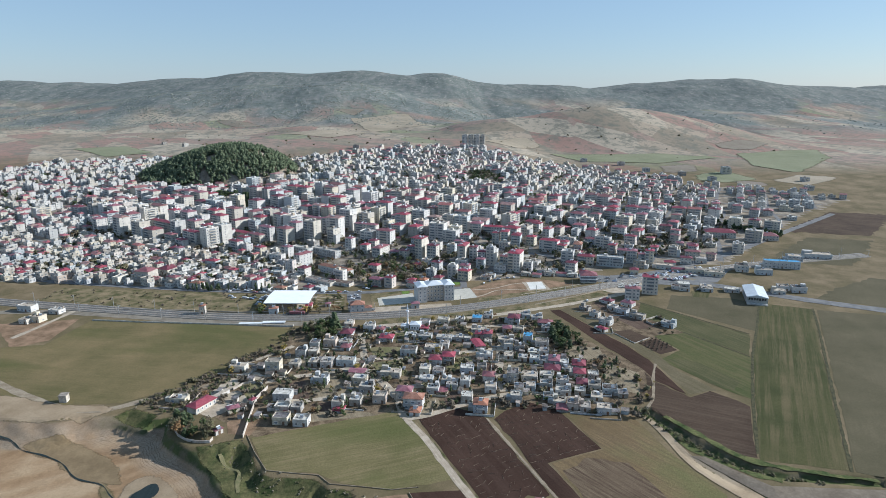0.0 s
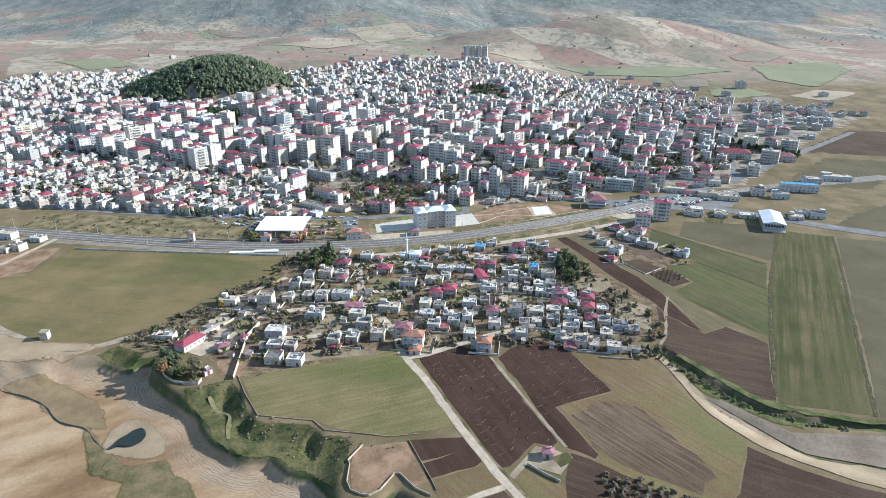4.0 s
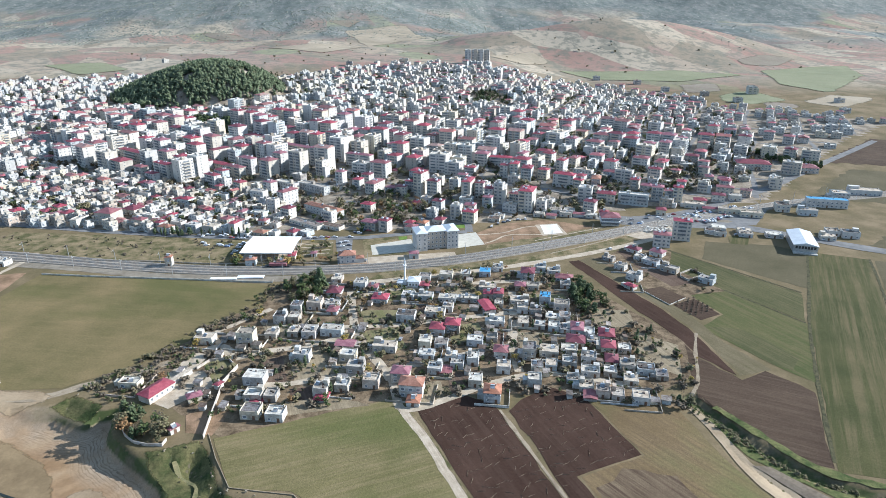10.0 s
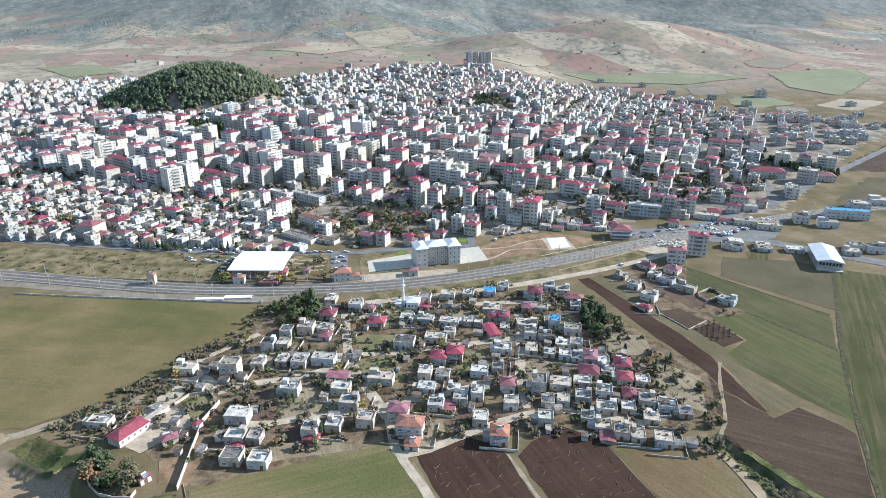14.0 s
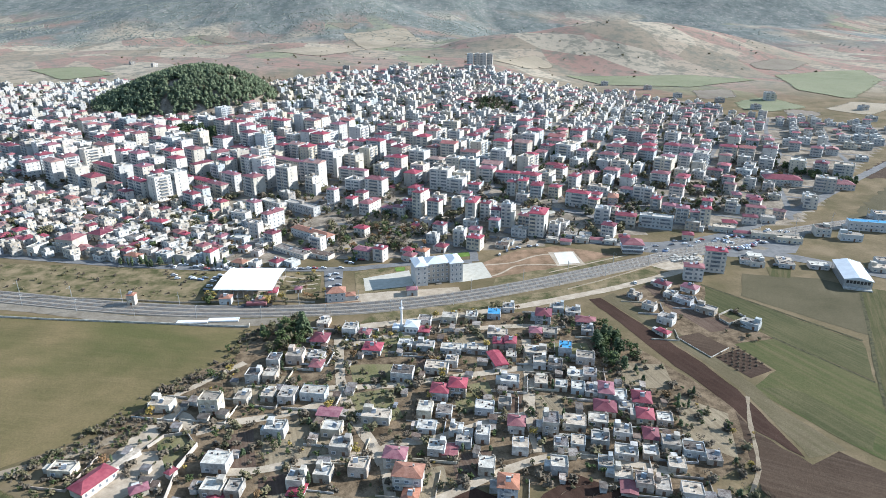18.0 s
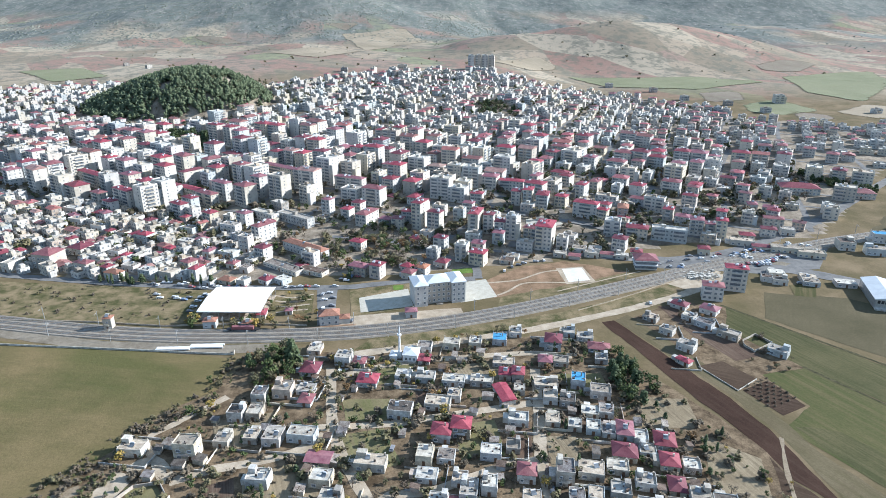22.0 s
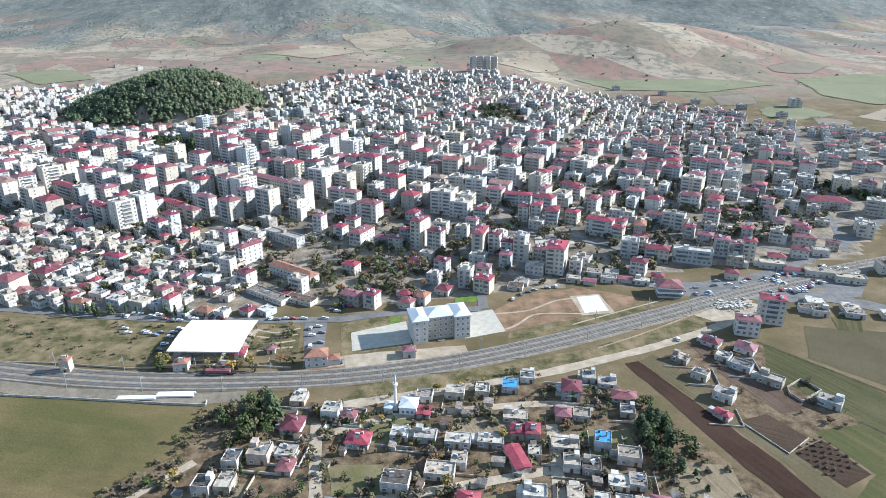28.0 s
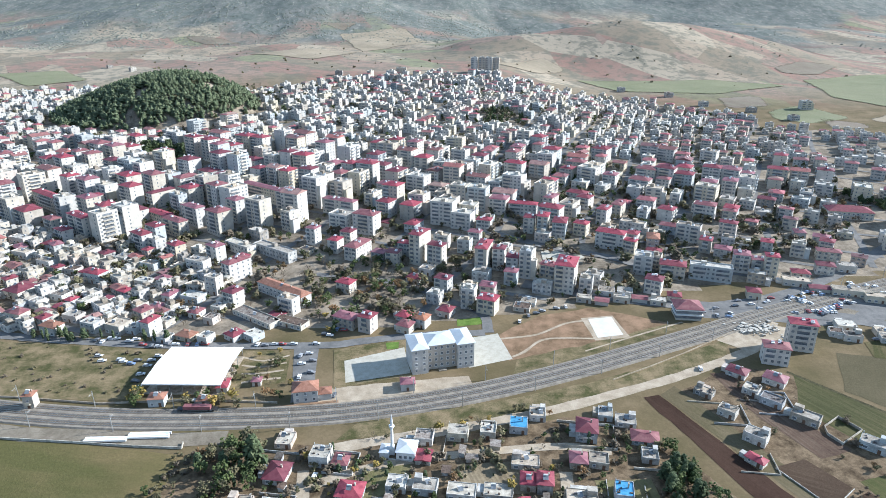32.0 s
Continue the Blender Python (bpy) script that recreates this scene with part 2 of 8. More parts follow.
# ---- shapes ----
class Shape:
    """A mesh in the making: points and faces, with one material or several."""

    def __init__(self):
        self.v, self.f, self.k, self.slot = [], [], [], 0

    def face(self, *pts):
        n = len(self.v)
        self.v.extend(pts)
        self.f.append(tuple(range(n, n + len(pts))))
        self.k.append(self.slot)

    def box(self, x0, x1, y0, y1, z0, z1):
        n = len(self.v)
        self.v += [(x0, y0, z0), (x1, y0, z0), (x1, y1, z0), (x0, y1, z0), (x0, y0, z1), (x1, y0, z1), (x1, y1, z1), (x0, y1, z1)]
        for a, b, c, d in ((0, 3, 2, 1), (4, 5, 6, 7), (0, 1, 5, 4), (1, 2, 6, 5), (2, 3, 7, 6), (3, 0, 4, 7)):
            self.f.append((n + a, n + b, n + c, n + d))
            self.k.append(self.slot)
        return self

    def tray(self, x0, x1, y0, y1, z0, h, rim, t):
        """Walls up to h with a parapet round a sunken roof, in one piece."""
        n = len(self.v)
        for (a, b, c, d), z in (((x0, x1, y0, y1), z0), ((x0, x1, y0, y1), h + rim), ((x0 + t, x1 - t, y0 + t, y1 - t), h + rim), ((x0 + t, x1 - t, y0 + t, y1 - t), h)):
            self.v += [(a, c, z), (b, c, z), (b, d, z), (a, d, z)]
        for k in (0, 4, 8):
            for i in range(4):
                j = (i + 1) % 4
                self.f.append((n + k + i, n + k + j, n + k + 4 + j, n + k + 4 + i))
        self.f += [(n + 3, n + 2, n + 1, n), (n + 12, n + 13, n + 14, n + 15)]
        self.k += [self.slot] * 14
        return self

    def hip(self, x0, x1, y0, y1, z, h, over=0.5, eave=0.18, gable=False):
        """Pitched roof on an eave board; gable: ridge to the ends."""
        x0, x1, y0, y1 = x0 - over, x1 + over, y0 - over, y1 + over
        self.box(x0, x1, y0, y1, z, z + eave)
        z += eave
        w, d = x1 - x0, y1 - y0
        if w >= d:
            i = 0.0 if gable else d / 2
            r = [(x0 + i, (y0 + y1) / 2, z + h), (x1 - i - (0.01 if not gable else 0), (y0 + y1) / 2, z + h)]
            a, b, c, e = (x0, y0, z), (x1, y0, z), (x1, y1, z), (x0, y1, z)
        else:
            i = 0.0 if gable else w / 2
            r = [((x0 + x1) / 2, y0 + i, z + h), ((x0 + x1) / 2, y1 - i - (0.01 if not gable else 0), z + h)]
            a, b, c, e = (x1, y0, z), (x1, y1, z), (x0, y1, z), (x0, y0, z)
        self.face(a, b, r[1], r[0])
        self.face(c, e, r[0], r[1])
        self.face(b, c, r[1])
        self.face(e, a, r[0])
        return self

    def tube(self, a, b, r0, r1, n=6):
        a, b = Vector(a), Vector(b)
        q = (b - a).to_track_quat("Z", "Y")
        m = len(self.v)
        for p, r in ((a, r0), (b, r1)):
            for i in range(n):
                u = 2 * math.pi * i / n
                self.v.append(tuple(p + q @ Vector((r * math.cos(u), r * math.sin(u), 0))))
        for i in range(n):
            j = (i + 1) % n
            self.f.append((m + i, m + j, m + n + j, m + n + i))
            self.k.append(self.slot)
        self.f += [tuple(m + i for i in reversed(range(n))), tuple(m + n + i for i in range(n))]
        self.k += [self.slot, self.slot]
        return self

    def mesh(self, name, *materials):
        me = bpy.data.meshes.new(name)
        me.from_pydata(self.v, [], self.f)
        for m in materials:
            me.materials.append(m)
        if len(materials) > 1:
            me.polygons.foreach_set("material_index", self.k)
        me.update()
        return me


def part(name, shape, material, parent, label="", kind=""):
    me = shape if isinstance(shape, bpy.types.Mesh) else shape.mesh(name, material)
    ob = new(name, me)
    ob.parent = parent
    return tagged(ob, label, kind=kind)


def thing(name, m, label, category, group="", data=None, kind=""):
    ob = new(name, data)
    ob.matrix_basis = m
    if data is None:
        ob.empty_display_size = 0.5
    return tagged(ob, label, category, group, kind)


def up(x, y):
    return float(height(x, y))


taken, cells_of_town = [], {}
sorted_in = 0


def built_near(x, y):
    """What has been built within about 60 m."""
    global sorted_in
    for n in range(sorted_in, len(taken)):
        cells_of_town.setdefault((int(taken[n][0] // 60), int(taken[n][1] // 60)), []).append(taken[n])
    sorted_in = len(taken)
    i, j = int(x // 60), int(y // 60)
    for a in (i - 1, i, i + 1):
        for b in (j - 1, j, j + 1):
            yield from cells_of_town.get((a, b), ())


def rough_land(x, y):
    """Height of the land with the roughness of the far slopes."""
    w = float(smooth(1250, 2200, y))
    return up(x, y) + w * (13 * noise.noise(Vector((x / 240, y / 240, 240))) + 5 * noise.noise(Vector((x / 90, y / 90, 90))))


def curve_points(line, step=4.0):
    """A smooth line through the given points."""
    p = [Vector((*q, 0)) for q in line]
    p = [2 * p[0] - p[1], *p, 2 * p[-1] - p[-2]]
    out = []
    for a, b, c, d in zip(p, p[1:], p[2:], p[3:]):
        n = max(1, int((c - b).length / step))
        for i in range(n):
            s = i / n
            out.append(0.5 * (2 * b + (c - a) * s + (2 * a - 5 * b + 4 * c - d) * s * s + (3 * b - a - 3 * c + d) * s**3))
    return out + [p[-2]]


def ribbon(line, width, lift, thick=0.0, step=4.0, shift=0.0, ragged=0.0, shape=None):
    """A strip that follows the ground; thick: its height over lift, with sloped sides."""
    pts, s = curve_points(line, step), shape or Shape()
    base = len(s.v)
    for i, p in enumerate(pts):
        t = (pts[min(i + 1, len(pts) - 1)] - pts[max(i - 1, 0)]).normalized()
        n = Vector((-t.y, t.x, 0))
        w = width / 2 + ragged * noise.noise(p * 0.15)
        c = p + n * shift
        z = up(c.x, c.y) + lift
        for off, dz in ((-w - thick * 1.5, -0.3), (-w, thick), (w, thick), (w + thick * 1.5, -0.3)) if thick else ((-w, 0), (w, 0)):
            q = c + n * off
            s.v.append((q.x, q.y, z + dz))
    k = 4 if thick else 2
    for i in range(len(pts) - 1):
        for j in range(k - 1):
            a = base + i * k + j
            s.f.append((a + 1, a, a + k, a + k + 1))
            s.k.append(s.slot)
    return s


def soft_edged(material):
    """The sheet thins out raggedly towards its outline."""
    t = material.node_tree
    shader, end = t.nodes["Principled BSDF"], t.nodes["Material Output"]
    inner = t.nodes.new("ShaderNodeAttribute")
    inner.attribute_name = "inner"
    total = t.nodes.new("ShaderNodeMath")
    total.operation = "ADD"
    t.links.new(inner.outputs["Fac"], total.inputs[0])
    t.links.new(noise_at(t, 0.35, 6.0, place(t), 0.7), total.inputs[1])
    mix, clear = t.nodes.new("ShaderNodeMixShader"), t.nodes.new("ShaderNodeBsdfTransparent")
    t.links.new(ramp(t, total.outputs[0], [(0.6, (0, 0, 0)), (0.85, (1, 1, 1))]), mix.inputs[0])
    t.links.new(clear.outputs[0], mix.inputs[1])
    t.links.new(shader.outputs[0], mix.inputs[2])
    t.links.new(mix.outputs[0], end.inputs["Surface"])
    return material


def patch(name, ring, material, lift, label, category="field", ragged=1.2, drape=0.0):
    """A piece of ground with a slightly uneven outline, draped over the land."""
    bm = bmesh.new()
    pts = []
    if 0 < drape < 3.5:
        ring = [(p.x, p.y) for p in curve_points(ring + ring[:1], 4.0)[:-1]]
    for (ax, ay), (bx, by) in zip(ring, ring[1:] + ring[:1]):
        n = max(1, int(math.hypot(bx - ax, by - ay) / 6))
        for i in range(n):
            x, y = ax + (bx - ax) * i / n, ay + (by - ay) * i / n
            pts.append((x + ragged * noise.noise(Vector((x * 0.2, y * 0.2, 0))), y + ragged * noise.noise(Vector((x * 0.2, y * 0.2, 7)))))
    bm.faces.new([bm.verts.new((x, y, up(x, y) + lift)) for x, y in pts])
    bmesh.ops.triangulate(bm, faces=bm.faces[:])
    for _ in range(5 if drape else 0):
        long_edges = [e for e in bm.edges if e.calc_length() > drape]
        if not long_edges:
            break
        bmesh.ops.subdivide_edges(bm, edges=long_edges, cuts=1)
        bmesh.ops.triangulate(bm, faces=bm.faces[:])
    if drape:
        for v in bm.verts:
            v.co.z = rough_land(v.co.x, v.co.y) + lift
    bm.normal_update()
    for f in bm.faces:
        if f.normal.z < 0:
            f.normal_flip()
    me = bpy.data.meshes.new(name)
    bm.to_mesh(me)
    bm.free()
    if drape:
        at = np.array([v.co for v in me.vertices])
        inner = np.clip(far_from(at[:, 0], at[:, 1], pts + pts[:1]) / (4.5 if drape < 5 else drape * 0.7), 0, 1)
        me.attributes.new("inner", "FLOAT", "POINT").data.foreach_set("value", inner)
    me.materials.append(material)
    return tagged(new(name, me), label, category, kind="structure")
# ---- lie of the land ----

def smooth(a, b, x):
    t = np.clip((x - a) / (b - a), 0, 1)
    return t * t * (3 - 2 * t)


def dome(x, y, cx, cy, rx, ry, h):
    r = np.sqrt(((x - cx) / rx) ** 2 + ((y - cy) / ry) ** 2)
    return h * (1 - smooth(0.0, 1.0, r))


def far_from(x, y, line):
    best = np.full(np.shape(x), 1e9)
    for (ax, ay), (bx, by) in zip(line, line[1:]):
        dx, dy = bx - ax, by - ay
        t = np.clip(((x - ax) * dx + (y - ay) * dy) / (dx * dx + dy * dy), 0, 1)
        best = np.minimum(best, np.hypot(x - ax - t * dx, y - ay - t * dy))
    return best


def inside(x, y, ring):
    if isinstance(x, float):
        odd = False
        for (ax, ay), (bx, by) in zip(ring, ring[1:] + ring[:1]):
            if (ay > y) != (by > y) and x < (bx - ax) * (y - ay) / (by - ay) + ax:
                odd = not odd
        return odd
    odd = np.zeros(np.shape(x), bool)
    for (ax, ay), (bx, by) in zip(ring, ring[1:] + ring[:1]):
        if ay != by:
            odd ^= ((ay > y) != (by > y)) & (x < (bx - ax) * (y - ay) / (by - ay) + ax)
    return odd


RIM = [(-420, 325), (-230, 313), (-205, 312), (-187, 313), (-175, 313), (-166, 318), (-154, 313), (-146, 309), (-140, 310), (-136, 310), (-137, 302), (-135, 294), (-130, 285), (-122, 278), (-110, 276), (-107, 280), (-102, 278), (-95, 283), (-86, 270), (-77, 254), (-64, 251), (-51, 249), (-45, 242), (-34, 240), (-31, 233), (-34, 224), (-33, 212), (-31, 206), (-26, 204), (-22, 203), (-18, 206), (-14, 214), (-11, 214), (-6, 206), (0, 201), (4, 193), (10, 120)]
BANK = [(-420, 325), (-230, 311), (-205, 309), (-187, 310), (-175, 308), (-161, 302), (-153, 299), (-149, 305), (-144, 308), (-139, 308), (-139, 302), (-137, 293), (-131, 283), (-113, 270), (-109, 266), (-97, 251), (-93, 244), (-82, 235), (-74, 231), (-65, 232), (-59, 228), (-56, 224), (-46, 220), (-39, 212), (-35, 204), (-26, 201), (-19, 203), (-14, 211), (-6, 203), (2, 192), (8, 120)]
PLATEAU_EDGE = RIM + [(10, -60), (-420, -60)]
SHORE = BANK + [(8, -60), (-420, -60)]
BROOK = [(120, 309), (126, 295), (134, 275), (144, 259), (155, 250), (163, 245), (178, 243), (205, 239)]
BED = [(113, 306), (118, 289), (122, 258), (126, 246), (134, 231), (141, 224), (155, 213), (175, 201), (250, 165), (280, 205), (204, 236), (166, 237), (154, 237), (146, 245), (133, 258), (126, 267), (119, 292)]


def shore_fall(x, y):
    """How far the drained reservoir and its banks lie below the plateau."""
    low, below = inside(x, y, SHORE), inside(x, y, PLATEAU_EDGE)
    d, d_rim = far_from(x, y, BANK), far_from(x, y, RIM)
    # slumped, uneven bank: gentler towards the open flats
    worn = d - 0.5 - 0.7 * np.sin(x * 0.31 + 1.3 * np.sin(y * 0.23)) - 0.5 * np.sin(y * 0.67 + x * 0.4)
    foot = 3.4 + 20 * smooth(-168, -200, x)
    shelf = np.where(below, 3.6 * smooth(0, 12, d_rim), 0) * smooth(-200, -175, x)
    fall = (7.2 - shelf) * smooth(0, foot, worn) + 4.2 * np.clip((d - 5) / 95, 0, 1)
    # two grassy hollows and a gully in the shelf under the wheat field
    hollows = dome(x, y, -93, 268, 9, 9, 2.8) + dome(x, y, -82, 251, 6, 9, 2.4) + dome(x, y, -50, 236, 5, 10, 2.8)
    return shelf + np.where(low, fall, 0) + np.where(below & ~low, hollows, 0)


def height(x, y):
    x, y = np.asarray(x, float), np.asarray(y, float)
    rise = np.interp(y, [575, 630, 760, 850, 950, 1050, 1200, 1350, 1500, 1800, 2600, 4600], [0, 2, 10, 18, 30, 39, 48, 60, 62, 62, 70, 90])
    side = 1 - 0.5 * smooth(90, 330, x) - 0.22 * smooth(-350, -650, x)
    z = rise * side
    # the wooded hill, its crown towards the east
    u, v = np.clip((x + 352) / 130, -1, 1), (y - 1068) / 98
    z = z + 42 * np.clip(1 - (u - 0.22 * (1 - u * u)) ** 2 - v * v, 0, 1)
    z = z + dome(x, y, 560, 1900, 620, 480, 95) + dome(x, y, 330, 1750, 380, 300, 25)
    z = z + dome(x, y, -900, 2950, 1250, 750, 125) + dome(x, y, -350, 3000, 700, 600, 60)
    z = z + dome(x, y, 1250, 2700, 900, 600, 60)
    # the far ridge
    far = smooth(2900, 4050, y)
    crest = 166 + 66 * np.exp(-((x + 650) / 800) ** 2) + 42 * np.exp(-((x - 1780) / 420) ** 2) + 10 * np.sin(x / 260) + 6 * np.sin(x / 97)
    z = z + far * crest
    if np.min(y) > 345:
        return z
    near = (y < 345) & (x < 12)
    if np.any(near):
        if np.ndim(x):
            z[near] -= shore_fall(x[near], y[near])
        else:
            z = z - shore_fall(x, y)
    if np.max(x) < 100 or np.min(y) > 345:
        return z
    if np.ndim(x):
        near = (y < 345) & (x > 100) & (x < 300)
        z[near] -= brook_fall(x[near], y[near])
        return z
    return z - brook_fall(x, y)


def brook_fall(x, y):
    """Depth of the ditch and of the sandy bed beside it."""
    z = 0.0
    z = z - 2.6 * (1 - smooth(0.8, 4.5, far_from(x, y, BROOK)))
    z = z - np.where(inside(x, y, BED), 1.5 * smooth(0, 10, far_from(x, y, BED + BED[:1])), 0)
    return -z

TOWN_TURN = -24.0
TOWN = [(-640, 640), (-480, 575), (-330, 560), (-195, 541), (-100, 541), (0, 548), (110, 575), (200, 600), (292, 598), (350, 660), (430, 745), (520, 840), (640, 930), (560, 1000), (440, 1050), (440, 1140), (330, 1240), (205, 1260), (120, 1330), (-50, 1340), (-190, 1270), (-250, 1200), (-420, 1260), (-720, 1240), (-860, 900)]
KEEP_CLEAR = [[(-190, 540), (-330, 560), (-330, 520), (-80, 470), (-75, 541)], [(-75, 470), (110, 520), (110, 562), (-75, 541)], [(110, 520), (110, 562), (215, 590), (330, 620), (330, 560)]]
GARDENS = [[(-127, 631), (-65, 649), (-27, 628), (1, 601), (-1, 566), (-24, 567), (-68, 570), (-112, 571)], [(41, 579), (83, 578), (135, 601), (140, 577), (78, 555), (39, 555)], [(80, 658), (132, 655), (135, 611), (103, 603), (75, 628)], [(-71, 559), (-54, 568), (-21, 567), (-19, 536), (-67, 533)]]
KEEP_CLEAR += GARDENS
GROVES = [[(-296, 850), (-242, 850), (-262, 905), (-310, 912)], [(62, 985), (114, 985), (122, 1060), (78, 1062)]]
KEEP_CLEAR += GROVES


# ---- ground: one sheet to the horizon ----
def ground_material():
    m, t, b = nodes_of("land")
    p = place(t)
    split = t.nodes.new("ShaderNodeSeparateXYZ")
    t.links.new(p, split.inputs[0])

    def band(socket, lo, hi):
        n = add(t, "ShaderNodeMapRange")
        n.inputs["From Min"].default_value, n.inputs["From Max"].default_value = lo, hi
        t.links.new(split.outputs[socket], n.inputs["Value"])
        return n.outputs["Result"]

    near = ramp(t, noise_at(t, 0.035, 6.0, p, 0.6), [(0.34, (0.12, 0.1, 0.051)), (0.5, (0.168, 0.13, 0.074)), (0.66, (0.23, 0.174, 0.106))])
    # plots on the slopes, tones lifted and greyed to paint in distance haze
    cells = add(t, "ShaderNodeTexVoronoi", Scale=0.011, Randomness=0.95)
    t.links.new(place(t, 24, (1, 0.42, 1)), cells.inputs["Vector"])
    tint = t.nodes.new("ShaderNodeSeparateColor")
    t.links.new(cells.outputs["Color"], tint.inputs[0])
    plots = ramp(t, tint.outputs[0], [(0.0, (0.36, 0.225, 0.19)), (0.18, (0.44, 0.36, 0.28)), (0.34, (0.32, 0.265, 0.205)), (0.5, (0.38, 0.275, 0.23)), (0.64, (0.49, 0.42, 0.33)), (0.78, (0.3, 0.31, 0.2)), (0.88, (0.36, 0.235, 0.2))], hard=True)
    plots = mixed(t, 0.25, plots, near)
    bushes = ramp(t, noise_at(t, 0.055, 4.0, p, 0.6), [(0.53, (0, 0, 0)), (0.6, (0.6, 0.6, 0.6))])
    plots = mixed(t, bushes, plots, (0.16, 0.16, 0.125))
    thicket = ramp(t, noise_at(t, 0.03, 8.0, place(t, 24, (1, 0.6, 1)), 0.75), [(0.5, (0, 0, 0)), (0.58, (0.75, 0.75, 0.75))])
    plots = mixed(t, thicket, plots, (0.18, 0.175, 0.14))
    far = mixed(t, band("Y", 1150, 1350), near, plots)
    # scrub woods on the hills behind; pale bluish tones carry the haze in colour
    deep_grain = place(t, 0, (1, 0.4, 1))
    scrub = ramp(t, noise_at(t, 0.02, 9.0, deep_grain, 0.72), [(0.36, (0.125, 0.145, 0.135)), (0.5, (0.175, 0.19, 0.175)), (0.62, (0.235, 0.235, 0.215)), (0.76, (0.32, 0.31, 0.285))])
    rocks = ramp(t, noise_at(t, 0.06, 5.0, deep_grain, 0.75), [(0.57, (0, 0, 0)), (0.66, (0.7, 0.7, 0.7))])
    scrub = mixed(t, rocks, scrub, (0.42, 0.39, 0.34))
    wooded = ramp(t, noise_at(t, 0.0022, 5.0, p, 0.55), [(0.42, (0, 0, 0)), (0.52, (1, 1, 1))])
    deep = mixed(t, band("Y", 2150, 2350), (0.0, 0.0, 0.0), wooded)
    high = band("Z", 95, 150)
    woods = mixed(t, 1.0, deep, mixed(t, band("Y", 2200, 2500), (0.0, 0.0, 0.0), high), "LIGHTEN")
    dots = ramp(t, noise_at(t, 0.045, 5.0, p, 0.65), [(0.45, (1, 1, 1)), (0.58, (0.55, 0.58, 0.55))])
    scrub = mixed(t, 0.4, scrub, dots, "MULTIPLY")
    far = mixed(t, woods, far, scrub)
    # mud of the drained reservoir
    mud = ramp(t, noise_at(t, 0.02, 6.0, place(t, 25, (1, 2.2, 1)), 0.6), [(0.36, (0.21, 0.128, 0.069)), (0.5, (0.32, 0.212, 0.122)), (0.64, (0.42, 0.305, 0.19))])
    # strand lines left by the sinking water, along the contours
    lines = add(t, "ShaderNodeTexWave", Scale=5.5, Distortion=9.0, Detail=5.0)
    lines.inputs["Detail Scale"].default_value = 1.7
    lines.wave_profile, lines.bands_direction = "SAW", "Z"
    t.links.new(place(t, 0, (0.016, 0.016, 1)), lines.inputs["Vector"])
    strand = mixed(t, band("Z", -7.85, -7.45), (0.0, 0.0, 0.0), ramp(t, noise_at(t, 0.07, 5.0, p), [(0.36, (0.35, 0.35, 0.35)), (0.6, (0.95, 0.95, 0.95))]))
    pale = mixed(t, 0.75, mud, (0.37, 0.3, 0.225))
    mud = mixed(t, strand, mud, mixed(t, 0.6, pale, ramp(t, lines.outputs["Fac"], [(0.08, (0.3, 0.27, 0.24)), (0.4, (1, 1, 1))]), "MULTIPLY"))
    grassy = ramp(t, noise_at(t, 0.03, 4.0, p), [(0.4, (0.045, 0.065, 0.025)), (0.65, (0.1, 0.11, 0.045))])
    mud = mixed(t, band("Z", -4.6, -6.0), mixed(t, band("X", -185, -160), mud, mixed(t, ramp(t, noise_at(t, 0.12, 5.0, p), [(0.42, (0, 0, 0)), (0.56, (1, 1, 1))]), (0.14, 0.12, 0.075), grassy)), mud)
    colour = mixed(t, band("Z", -0.5, -1.2), far, mud)
    grain = noise_at(t, 0.6, 8.0, p, 0.8)
    colour = mixed(t, 0.5, colour, ramp(t, grain, [(0.3, (0.4, 0.4, 0.4)), (0.7, (1, 1, 1))]), "MULTIPLY")
    t.links.new(colour, b.inputs["Base Color"])
    b.inputs["Roughness"].default_value, b.inputs["Specular IOR Level"].default_value = 0.95, 0.1
    relief(t, b, grain, 0.5, 0.3)
    return m


def steps(stops):
    out = []
    for (a, da), (b, db) in zip(stops, stops[1:]):
        x = a
        while x < b - 1e-6:
            out.append(x)
            x += da + (db - da) * (x - a) / (b - a)
    return np.array(out + [stops[-1][0]])


LAND = ground_material()
xs = steps([(-4600, 120), (-1500, 35), (-600, 12), (-260, 2.6), (-180, 1.9), (10, 1.9), (110, 2.6), (210, 2.6), (420, 8), (900, 20), (1800, 45), (4600, 120)])
ys = steps([(-400, 60), (90, 6), (180, 2.0), (320, 2.0), (345, 3), (600, 8), (1250, 14), (2300, 30), (4700, 60)])
gx, gy = np.meshgrid(xs, ys)
gz = height(gx, gy)
wild = smooth(1250, 2200, gy)
for size, strength in ((240.0, 13.0), (90.0, 5.0)):
    gz = gz + wild * strength * np.array([noise.noise(Vector((x / size, y / size, size))) if w else 0.0 for x, y, w in zip(gx.ravel(), gy.ravel(), wild.ravel())]).reshape(gx.shape)
rows_n, cols_n = gx.shape
index = np.arange(rows_n * cols_n).reshape(rows_n, cols_n)
quads = np.stack([index[:-1, :-1], index[:-1, 1:], index[1:, 1:], index[1:, :-1]], -1).reshape(-1, 4)
land_mesh = bpy.data.meshes.new("ground")
land_mesh.from_pydata(np.stack([gx, gy, gz], -1).reshape(-1, 3).tolist(), [], quads.tolist())
land_mesh.polygons.foreach_set("use_smooth", np.ones(len(quads), bool))
land_mesh.materials.append(LAND)
land_mesh.materials.append(TOWN_GROUND)
